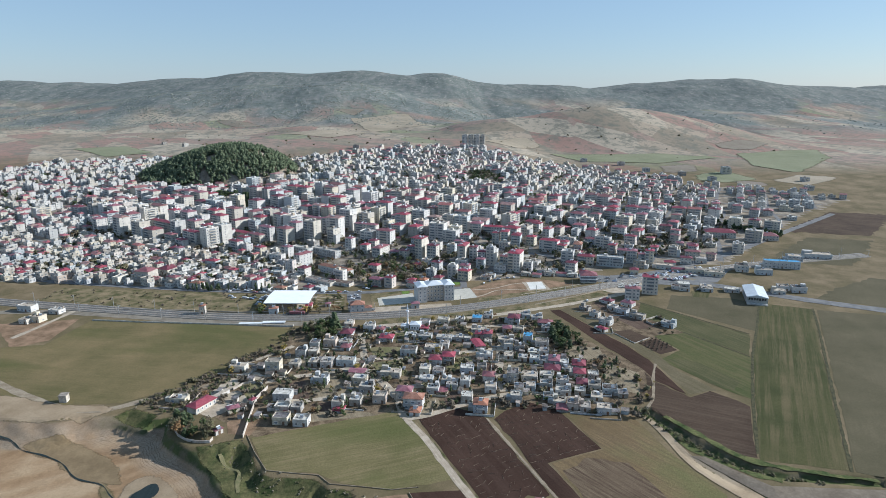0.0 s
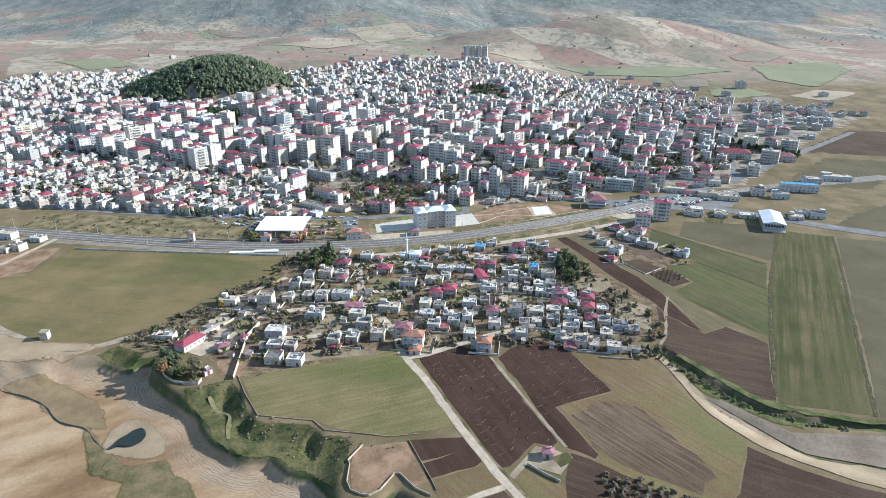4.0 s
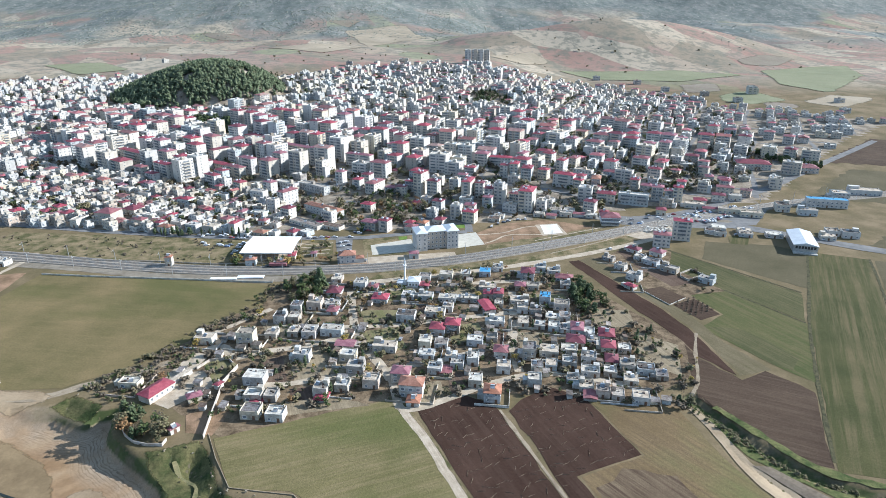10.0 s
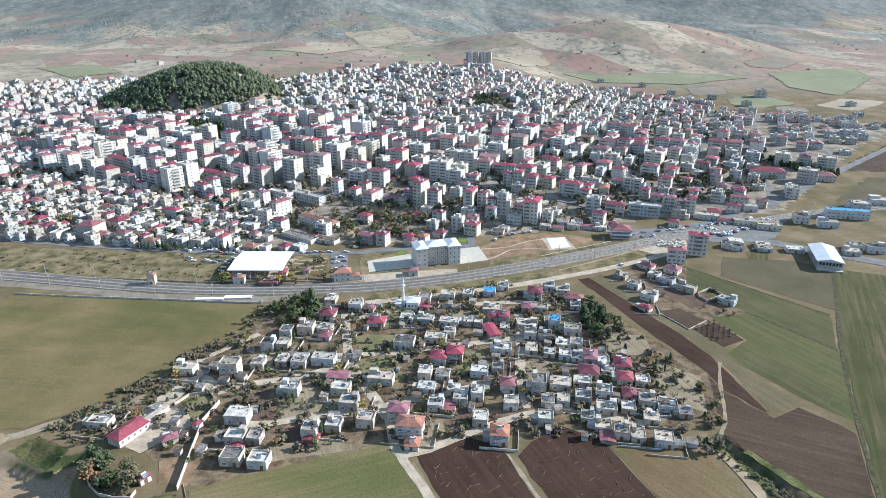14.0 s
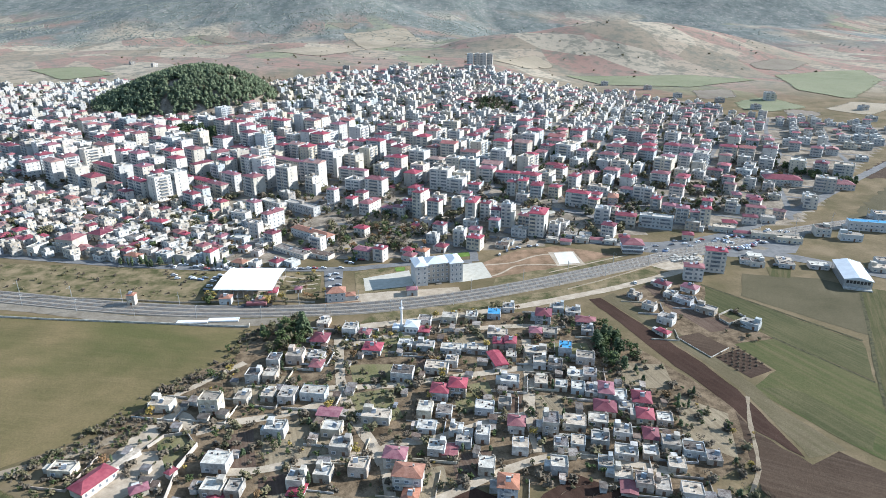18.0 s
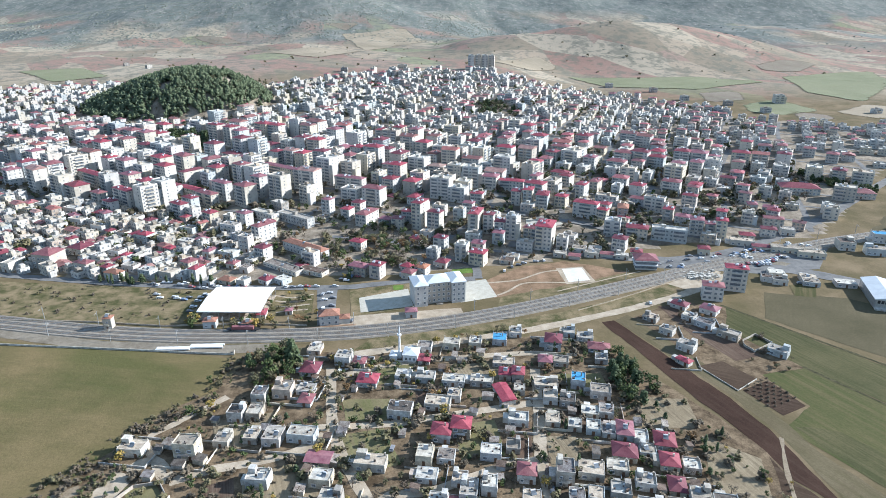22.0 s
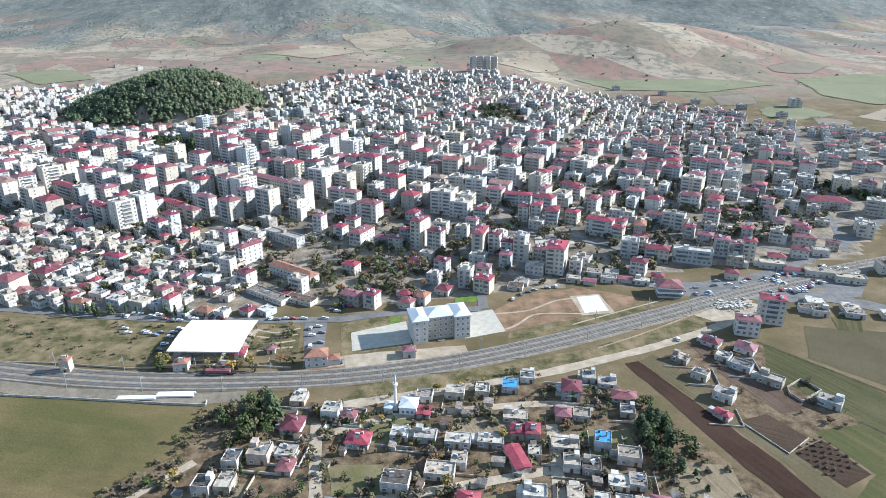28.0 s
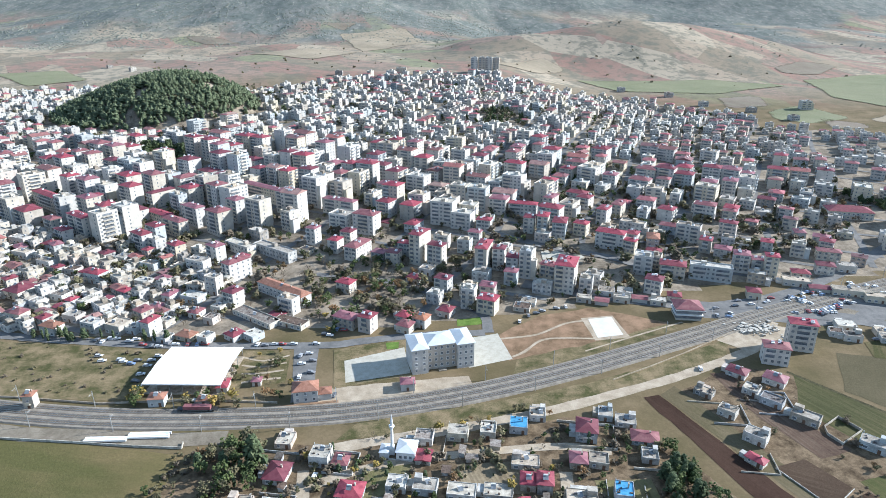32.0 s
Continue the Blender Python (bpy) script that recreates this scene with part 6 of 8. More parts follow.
village_house(-47.9, 703.2, -27, 10.0, 8.0, 2.8, "m", "low houses of the town", PLASTER)
village_house(-33.5, 704.3, -27, 8.0, 10.2, 2.8, "m", "low houses of the town", PLASTER)
town_block(36.2, 622.3, -18, 8, 19, 6, "hip", True)
town_block(46.9, 624.0, -18, 8, 8, 5, "hip", True)
town_block(55.1, 616.5, -18, 8, 8, 4, "hip", True)
town_block(63.3, 611.4, -21, 8, 8, 6, "flat", True)
town_block(70.8, 588.6, -21, 12, 8, 2, "flat", False)
town_block(86.1, 593.7, -21, 12, 18, 6, "hip", True)
town_block(98.1, 588.9, -21, 8, 8, 3, "flat", True)
town_block(46.2, 700.9, -18, 8, 13, 2, "flat", False)
town_block(76.8, 687.6, -18, 8, 9, 4, "hip", True)
town_block(86.7, 683.4, -18, 8, 12, 5, "hip", True)
town_block(98.8, 679.6, -18, 10, 15, 4, "hip", True)
town_block(77.1, 724.8, -18, 23, 9, 3, "hip", True)
town_block(103.2, 741.5, -33, 8, 15, 3, "hip", True)
town_block(115.7, 726.8, -33, 12, 18, 3, "flat", True)
town_block(130.1, 760.4, -33, 17, 11, 2, "hip", False)
town_block(115.9, 682.1, -33, 10, 9, 3, "hip", True)
town_block(131.7, 657.5, -29, 20, 10, 4, "hip", True)
town_block(139.2, 706.1, -33, 8, 14, 4, "hip", True)
town_block(156.3, 725.1, -33, 8, 14, 3, "hip", True)
town_block(173.4, 712.8, -33, 8, 13, 3, "flat", True)
town_block(158.1, 690.5, -33, 19, 8, 2, "flat", False)
town_block(143.0, 616.8, -21, 12, 12, 4, "flat", True)
village_house(163.1, 658.2, -18, 8.7, 13.6, 8.7, "t", "low houses of the town", PLASTER)
town_block(185.7, 685.4, -33, 15, 9, 2, "hip", False)
town_block(160.0, 609.3, -21, 16, 10, 3, "hip", True)
town_block(183.7, 605.2, -21, 26, 8, 3, "flat", True)
town_block(199.4, 651.4, -29, 8, 10, 3, "hip", True)
town_block(207.9, 642.0, -29, 11, 9, 2, "hip", False)
town_block(209.9, 618.8, -21, 10, 10, 4, "hip", True)
town_block(220.2, 616.5, -21, 8, 8, 3, "hip", True)
town_block(224.4, 607.8, -21, 8, 8, 5, "hip", True)
town_block(246.2, 654.9, -29, 8, 9, 2, "hip", False)
village_house(230.9, 658.8, -18, 10.6, 8.0, 3.1, "f", "low houses of the town", PLASTER)
town_block(193.8, 670.4, -33, 17, 8, 4, "flat", True)
town_block(226.7, 676.9, -33, 12, 8, 4, "hip", True)
town_block(252.9, 728.8, -33, 11, 13, 2, "hip", False)
town_block(227.4, 734.6, -33, 9, 14, 2, "flat", False)
town_block(216.2, 755.6, -33, 8, 16, 3, "flat", True)
town_block(294.8, 752.9, -33, 14, 10, 2, "hip", False)
village_house(277.4, 723.7, -18, 12.1, 8.9, 4.9, "f", "low houses of the town", PLASTER)
town_block(295.8, 728.3, -33, 8, 11, 2, "flat", False)
town_block(268.9, 652.1, -29, 8, 8, 2, "flat", False)
village_house(283.6, 679.1, -18, 8.0, 9.5, 4.6, "r", "low houses of the town", PLASTER)
town_block(291.6, 664.0, -33, 11, 9, 2, "hip", False)
town_block(280.8, 636.9, -21, 15, 8, 2, "hip", False)
town_block(264.5, 613.1, -21, 11, 8, 2, "hip", False)
village_house(281.7, 616.6, -18, 10.7, 8.0, 4.9, "f", "low houses of the town", PLASTER)
village_house(236.0, 596.0, -18, 16.9, 8.0, 4.0, "f", "low houses of the town", PLASTER)
village_house(246.7, 610.1, -18, 11.0, 8.0, 2.8, "r", "low houses of the town", PLASTER)
town_block(336.0, 764.1, -33, 10, 16, 3, "flat", True)
village_house(-100.3, 556.1, -37, 32.8, 8.0, 2.9, "f", "low houses of the town", PLASTER)
village_house(-88.8, 557.9, -27, 8.0, 8.0, 2.2, "m", "low houses of the town", PLASTER)
village_house(-78.9, 549.1, -27, 19.8, 8.0, 2.9, "f", "low houses of the town", PLASTER)
village_house(-90.1, 584.7, -37, 40.0, 8.0, 6.8, "t", "low houses of the town", PLASTER)
village_house(-95.9, 533.8, -37, 8.1, 8.0, 3.5, "f", "low houses of the town", PLASTER)
village_house(-106.3, 534.1, -37, 8.0, 8.0, 3.5, "r", "low houses of the town", PLASTER)
town_block(-47.2, 547.1, -27, 13, 8, 2, "hip", False)
town_block(-34.8, 541.9, -27, 8, 8, 3, "hip", True)
village_house(-14.7, 555.2, -27, 8.0, 8.0, 2.9, "r", "low houses of the town", PLASTER)
village_house(-13.7, 540.6, -27, 8.0, 8.0, 4.6, "r", "low houses of the town", PLASTER)
village_house(-5.0, 546.8, -27, 8.0, 8.0, 5.7, "t", "low houses of the town", PLASTER)
village_house(9.3, 559.8, -27, 8.0, 8.4, 4.0, "r", "low houses of the town", PLASTER)
town_block(2.9, 576.5, -27, 8, 8, 2, "flat", False)
town_block(23.1, 569.9, -18, 8, 8, 4, "flat", True)
town_block(35.5, 580.7, -18, 9, 8, 3, "hip", True)
village_house(59.6, 573.2, -18, 8.9, 8.0, 2.3, "f", "low houses of the town", PLASTER)
village_house(54.7, 565.7, -18, 9.7, 8.0, 2.2, "f", "low houses of the town", PLASTER)
village_house(110.2, 585.3, -18, 9.9, 8.0, 3.1, "f", "low houses of the town", PLASTER)
village_house(121.5, 583.9, -18, 9.2, 8.0, 3.1, "f", "low houses of the town", PLASTER)
village_house(200.1, 579.2, -18, 8.0, 8.0, 4.6, "r", "low houses of the town", PLASTER)
town_block(193.9, 516.9, -18, 13, 8, 5, "hip", True)
town_block(174.2, 503.7, -18, 12, 8, 3, "hip", True)

# ---- outskirts ----
village_house(354.3, 596.0, -15, 33.2, 8.0, 7.3, "b", "roadside workshops and shops", PLASTER)
village_house(381.9, 621.6, -15, 14.2, 12.0, 5.4, "f", "roadside workshops and shops", PLASTER)
village_house(411.2, 630.8, -15, 27.0, 10.9, 5.0, "f", "roadside workshops and shops", PLASTER)
village_house(309.3, 586.5, -15, 11.0, 11.1, 6.2, "f", "roadside workshops and shops", PLASTER)
village_house(325.2, 574.8, -15, 14.9, 8.0, 5.1, "f", "roadside workshops and shops", PLASTER)
village_house(316.7, 524.6, -15, 9.9, 8.0, 3.8, "f", "roadside workshops and shops", PLASTER)
village_house(327.1, 518.3, -15, 12.0, 8.0, 4.7, "f", "roadside workshops and shops", PLASTER)
village_house(268.4, 520.4, -15, 12.2, 8.0, 3.0, "f", "roadside workshops and shops", PLASTER)
village_house(306.9, 514.2, -15, 10.7, 8.0, 3.3, "f", "roadside workshops and shops", PLASTER)
village_house(249.2, 529.5, -15, 10.2, 8.0, 3.0, "f", "roadside workshops and shops", PLASTER)
village_house(232.4, 538.1, -15, 10.2, 8.0, 3.0, "f", "roadside workshops and shops", PLASTER)
village_house(397.9, 708.9, -15, 24.2, 14.1, 5.5, "r", "roadside workshops and shops", PLASTER)
village_house(349.3, 723.9, -15, 34.0, 16.0, 6.2, "r", "roadside workshops and shops", PLASTER)
village_house(-324.3, 484.4, -15, 13.8, 7.4, 4.7, "f", "houses by the rail crossing", PLASTER)
village_house(-301.0, 459.1, -15, 8.7, 7.7, 4.5, "f", "houses by the rail crossing", PLASTER)
village_house(-297.2, 477.9, -15, 9.4, 7.0, 3.2, "f", "houses by the rail crossing", PLASTER)
village_house(-308.0, 455.7, -15, 7.6, 7.0, 3.6, "f", "houses by the rail crossing", PLASTER)
village_house(-264.2, 566.8, -15, 15.2, 14.0, 10.5, "r", "houses by the rail crossing", PLASTER)
village_house(-286.1, 561.7, -15, 6.4, 14.0, 6.3, "f", "houses by the rail crossing", PLASTER)
lane([(-299, 423), (-292, 451), (-286, 482), (-286, 499)], 4.0, "pale dirt lane to the rail crossing", lift=0.14)


# ---- ground round the station, market and school ----
lane([(-420, 585), (-330, 560), (-235, 540), (-186, 532), (-139, 527), (-61, 525), (-37, 529), (-7, 535), (30, 537)], 7.0, "grey asphalt street past the market", ASPHALT, 0.2)
lane([(-76, 617), (-22, 603), (6, 582), (30, 560), (32, 537)], 6.0, "grey asphalt town street", ASPHALT, 0.21)
lane([(60, 600), (102, 584), (149, 570), (181, 564), (212, 558), (236, 551), (262, 538), (330, 490), (420, 440)], 13.0, "wide grey asphalt main road", ASPHALT, 0.22)
lane([(178, 566), (226, 584), (269, 609), (336, 656), (430, 735), (560, 840)], 9.0, "pale grey road climbing out of town", ASPHALT, 0.24)
patch("junction", [(142, 566), (198, 578), (237, 578), (304, 604), (300, 590), (268, 548), (222, 541), (190, 548), (159, 552)], ASPHALT, 0.1, "worn grey asphalt of the road junction", "road", 0.8)
patch("rubble_yard", [(154, 526), (187, 545), (200, 539), (192, 527), (164, 516)], PALE_ROAD, 0.107, "dusty yard with heaps of rubble", "ground", 1.0)
patch("car_yard", [(225, 556), (249, 573), (256, 560), (243, 550)], GRAVEL, 0.16, "dark gravel yard full of parked cars", "car park", 0.4)
patch("lawn_plot", [(233, 522), (252, 525), (240, 503), (228, 506)], LUSH_FIELD, 0.14, "bright green garden plot by the main road", "lawn", 0.6)
lane([(81, 516), (113, 532), (144, 547)], 1.2, "pale kerbed path along the waste ground", PALE_ROAD, 0.14, "path", 0.3)
garden_wall([(88, 488.5), (110, 500), (131, 512), (152, 525), (173, 538), (188, 547.5)], 0.7, "long low pale wall beside the railway", PALE_ROAD)
rubble = random.Random(31)
heap = Shape()
for k in range(160):
    x, y = rubble.gauss(183, 6), rubble.gauss(538, 3.4)
    q = rubble.uniform(0.3, 1.1)
    heap.box(x - q, x + q * 0.8, y - q * 0.7, y + q, up(x, y), up(x, y) + q * rubble.uniform(0.6, 1.6))
tagged(new("rubble", heap.mesh("rubble", CONCRETE)), "heaps of broken concrete and pale rubble", "rubble", kind="stuff")
for x, y, w, d, h, k in ((94, 576, 9, 6, 3.2, "f"), (104, 572, 8, 6, 2.6, "m"), (117, 575, 10, 6, 3.4, "f"), (128, 575, 9, 6, 3.0, "m"), (138, 571, 9, 6, 3.2, "f"), (150, 577, 8, 7, 3.4, "r"), (222, 530, 7, 6, 3.2, "f"), (228, 525, 9, 6, 3.6, "f"), (247, 522, 10, 6, 3.0, "f"), (262, 580, 22, 7, 4.4, "f"), (275, 571, 18, 8, 4.0, "f"), (246, 587, 12, 7, 3.6, "m")):
    village_house(x, y, -18, w, d, h, k, "roadside workshops and shops", PLASTER)
patch("verge", [(-330, 545), (-235, 534), (-140, 522), (-142, 478), (-200, 478), (-330, 510)], GRASS_VERGE, 0.06, "rough dry grass between railway and street", "ground", 2.0)
patch("verge", [(-30, 461), (30, 472), (80, 488), (140, 516), (165, 530), (150, 506), (89, 480), (34, 461), (-10, 449), (-40, 446)], GRASS_VERGE, 0.065, "greenish grass strip along the railway", "ground", 1.0)
patch("verge", [(40, 494), (98, 518), (140, 540), (134, 546), (92, 527), (44, 508)], GRASS_VERGE, 0.065, "grass bank above the railway", "ground", 1.0)
patch("waste_ground", [(37, 535), (62, 556), (94, 566), (118, 556), (136, 546), (91, 526), (41, 508)], RED_EARTH, 0.07, "bare reddish waste ground with worn paths", "ground", 1.5)
patch("car_park", [(-72, 523), (-59, 523), (-55, 479), (-64, 473)], ASPHALT, 0.09, "grey car park by the station", "car park", 0.3)
patch("station_yard", [(-56, 482), (-50, 470), (20, 484), (18, 494), (-40, 486)], PALE_ROAD, 0.08, "pale dusty yard beside the station", "ground", 0.8)
patch("school_garden", [(-51, 520), (-12, 532), (-9, 495), (-46, 484)], GRASS_VERGE, 0.1, "brown green lawn round the school yard", "lawn", 0.2)
patch("school_yard", [(-44, 509), (-14, 522), (-10, 497), (-41, 489)], PAVING, 0.13, "pale paved school yard", "pavement", 0.1)
patch("school_plaza", [(20, 531), (37, 536), (42, 509), (19, 501)], PAVING, 0.12, "pale paved plaza beside the school", "pavement", 0.1)
patch("court_surround", [(87, 553), (106, 556), (109, 530), (89, 527)], PALE_ROAD, 0.11, "pale kerbed surround of the playing court", "pavement", 0.1)
patch("playing_court", [(91, 552), (105, 554), (106, 533), (91, 530)], surface("pale_court", (0.55, 0.53, 0.48), (0.66, 0.64, 0.6), 0.2, 0.9, 2.0, 0.1, 0.1, 0.02), 0.15, "white concrete playing court", "court", 0.0)
lane([(38, 530), (55, 533), (63, 537), (77, 547), (88, 550)], 1.6, "pale footpath across waste ground", PALE_ROAD, 0.13, "path", 0.2)
lane([(42, 511), (49, 516), (60, 528), (73, 530), (90, 529)], 1.6, "pale footpath across waste ground", PALE_ROAD, 0.14, "path", 0.2)
patch("market_garden", [(-98, 520), (-73, 520), (-70, 490), (-96, 485)], GRASS_VERGE, 0.1, "small park with beds and paths", "park", 0.4)
for k in range(4):
    lane([(-97 + 2 * k, 514 - 8 * k), (-85, 510 - 6 * k), (-73, 515 - 7 * k)], 1.4, "pale path of the small park", PALE_ROAD, 0.14 + 0.01 * k, "path", 0.3)
patch("red_plot", [(-98, 312), (-90, 300), (-92, 286), (-104, 288), (-108, 300)], RED_EARTH, 0.09, "patch of bare red earth behind the boundary wall", "ground", 0.6)
patch("forecourt", [(-126, 334), (-106, 338), (-101, 325), (-118, 305), (-130, 312)], PALE_ROAD, 0.1, "pale dusty forecourt of the long building", "ground", 0.6)

# reservoir pool
pool = rows_field("pool", (0.02, 0.03, 0.028), (0.03, 0.04, 0.036), (0.03, 0.04, 0.04), 0)
pool.node_tree.nodes["Principled BSDF"].inputs["Roughness"].default_value = 0.12
SAND = soft_edged(surface("pale_river_sand", (0.25, 0.185, 0.118), (0.34, 0.262, 0.175), 0.05, 0.95, 1.2, 0.25, 0.4, 0.1, spec=0.1))
GREY_MUD = surface("grey_dried_mud", (0.17, 0.135, 0.1), (0.25, 0.205, 0.155), 0.07, 0.95, 0.9, 0.35, 0.4, 0.1, spec=0.1)
BROOK_SAND = surface("brook_sand", (0.27, 0.205, 0.135), (0.38, 0.3, 0.205), 0.05, 0.95, 1.2, 0.25, 0.4, 0.1, spec=0.1)
SEDGE = soft_edged(surface("wet_green_sedge", (0.1, 0.095, 0.042), (0.22, 0.168, 0.095), 0.09, 0.95, 1.0, 0.4, 0.4, 0.15, spec=0.1))
SEDGE_PATH = surface("trodden_grass", (0.15, 0.15, 0.07), (0.26, 0.22, 0.12), 0.3, 0.95, 1.5, 0.4, 0.4, 0.1, spec=0.1)
WET_MUD = soft_edged(surface("wet_brown_mud", (0.18, 0.128, 0.07), (0.27, 0.195, 0.11), 0.05, 0.8, 0.9, 0.3, 0.3, 0.1, spec=0.2))
patch("wet_flat", [(-218, 293), (-192, 297), (-173, 288), (-160, 280), (-148, 266), (-143, 256), (-151, 256), (-161, 259), (-173, 264), (-187, 277), (-205, 284)], WET_MUD, 0.1, "wet brown mud flat along the rivulet", "ground", 3.0, 3.6)
patch("wet_flat", [(-145, 240), (-136, 242), (-125, 234), (-109, 236), (-92, 219), (-82, 195), (-115, 188), (-124, 222), (-139, 229)], SEDGE, 0.12, "green sedge growing on wet mud", "ground", 2.5, 3.6)
patch("wet_flat", [(-157, 261), (-149, 256), (-140, 246), (-134, 240), (-134, 232), (-126, 228), (-138, 227), (-146, 240), (-154, 252)], SEDGE, 0.16, "green sedge along the rivulet", "ground", 1.6, 3.0)
patch("sand_bar", [(-143, 248), (-143, 258), (-136, 265), (-125, 260), (-117, 252), (-111, 238), (-121, 236), (-133, 238), (-140, 241)], SAND, 0.18, "pale sand bar round the pool", "ground", 1.5, 3.0)
patch("beach", [(-330, 352), (-239, 333), (-207, 322), (-183, 321), (-174, 316), (-176, 311), (-188, 304), (-215, 303), (-250, 306), (-340, 315)], SAND, 0.14, "pale sandy beach below the grass field", "ground", 2.0, 4.5)
tagged(new("rivulet", ribbon([(-240, 300), (-221, 295), (-210, 288), (-196, 283), (-183, 276), (-170, 264), (-155, 258), (-147, 250), (-139, 243)], 0.7, 0.2, ragged=0.6, step=2.0).mesh("rivulet", pool)), "thin dark rivulet through the mud", "stream", kind="structure")
POOL = [(-137.5, 243.5), (-136, 247), (-135.5, 250), (-133.5, 252.5), (-132, 255.5), (-129, 257), (-126.5, 254.5), (-125, 251), (-125.5, 247), (-127.5, 245), (-130.5, 244.6), (-133.5, 245.2), (-135.5, 243.6)]
s = Shape()
level = max(up(x, y) for x, y in POOL) + 0.42
s.face(*[(p.x, p.y, level) for p in curve_points(POOL + POOL[:1], 1.5)[:-1]])
tagged(new("pool", s.mesh("pool", pool)), "small dark pool left in the mud", "pool", kind="structure")
BANK_GRASS = surface("bank_grass", (0.045, 0.062, 0.022), (0.15, 0.135, 0.062), 0.11, 0.95, 0.7, 0.6, 0.8, 0.3, spec=0.1)
soft_edged(BANK_GRASS)
patch("bank_grass", [(-118, 276), (-108, 279), (-97, 283), (-86, 269), (-77, 253), (-64, 250), (-51, 248), (-45, 241), (-34, 239), (-33, 224), (-36, 208), (-40, 212), (-46, 219), (-56, 223), (-60, 227), (-66, 231), (-75, 230), (-83, 234), (-94, 243), (-98, 251), (-110, 265)], BANK_GRASS, 0.12, "dark green rough grass on the reservoir bank", "ground", 1.0, 2.4)
patch("bank_grass", [(-174, 309), (-166, 317), (-155, 313), (-147, 308), (-150, 302), (-154, 300), (-162, 303)], BANK_GRASS, 0.12, "dark green grassy ledge under the scrub", "ground", 0.6, 2.4)
tagged(new("spur_path", ribbon([(-103, 272), (-99, 266), (-91, 259.5), (-89, 256), (-88, 249), (-86, 243)], 1.8, 0.3, ragged=0.8, step=1.5).mesh("spur_path", SEDGE_PATH)), "pale green trodden path down the grassy spur", "path", kind="structure")
patch("river_sand", [(113, 306), (118, 289), (122, 258), (126, 246), (134, 231), (141, 224), (155, 213), (175, 201), (250, 165), (258, 178), (186, 212), (165, 219), (152, 223), (147, 231), (138, 245), (127, 264), (122, 291)], BROOK_SAND, 0.2, "pale sandy bed beside the brook", "ground", 0.8, 3.0)
patch("grey_flat", [(127, 262), (137, 247), (147, 232), (153, 225), (165, 221), (186, 214), (258, 180), (275, 200), (203, 233), (166, 236), (153, 237), (145, 246), (133, 261)], GREY_MUD, 0.32, "grey dried mud flat by the brook", "ground", 0.3, 4.0)
DITCH_GRASS = surface("ditch_grass", (0.05, 0.075, 0.025), (0.17, 0.17, 0.07), 0.14, 0.95, 0.8, 0.55, 0.7, 0.25, spec=0.1)
for line, label in (([(121, 292), (129, 270), (138, 257), (150, 246), (160, 241)], "green ridge between ditch and brook bed"), ([(128, 301), (139, 281), (149, 263), (160, 254), (180, 247), (205, 242)], "green bank along the ditch")):
    tagged(new("grass_bank", ribbon(line, 3.4, 0.15, ragged=1.5, step=2.0).mesh("grass_bank", DITCH_GRASS)), label, "ground", kind="structure")
tagged(new("ditch_bed", ribbon(BROOK, 5.5, 0.3, ragged=1.0, step=2.0).mesh("ditch_bed", DITCH_GRASS)), "overgrown bed of the ditch", "ditch", kind="structure")


# ---- market shed ----
def market_shed():
    c, a = (-115, 498), -2
    ob = thing("market_hall", pose(*c, 0, 0, 0, a), "open market hall with wide white sheet roof", "market hall")
    w, d, h = 37.0, 34.0, 5.6
    roof = Shape()
    n = 49
    for i in range(n):
        x, bump = -w / 2 + i * w / (n - 1), 0.025 * (i % 2)
        roof.v += [(x, -d / 2, h + bump), (x, 0, h + 1.2 + bump), (x, d / 2, h + bump), (x, d / 2, h - 0.15), (x, 0, h + 1.05), (x, -d / 2, h - 0.15)]
    for i in range(n - 1):
        for j in range(6):
            roof.f.append((6 * i + j, 6 * i + 6 + j, 6 * i + 6 + (j + 1) % 6, 6 * i + (j + 1) % 6))
            roof.k.append(0)
    part("roof", roof, WHITE_SHEET, ob)
    part("fascia", Shape().box(-w / 2, w / 2, -d / 2 - 0.15, -d / 2 - 0.01, h - 0.5, h + 0.05), FRAME, ob)
    part("fascia", Shape().box(-w / 2, w / 2, d / 2 + 0.01, d / 2 + 0.15, h - 0.5, h + 0.05), FRAME, ob)
    post = Shape().tube((0, 0, -0.2), (0, 0, h + 0.1), 0.16, 0.16, 6).mesh("post", STEEL)
    for i in range(7):
        for j in range(5):
            part("post", post, None, ob).matrix_basis = pose(-w / 2 + 0.6 + i * (w - 1.2) / 6, -d / 2 + 0.5 + j * (d - 1) / 4, 0)
    part("floor_slab", Shape().box(-w / 2, w / 2, -d / 2, d / 2, -0.1, 0.18), CONCRETE, ob)
    taken.append((*c, 26))


market_shed()


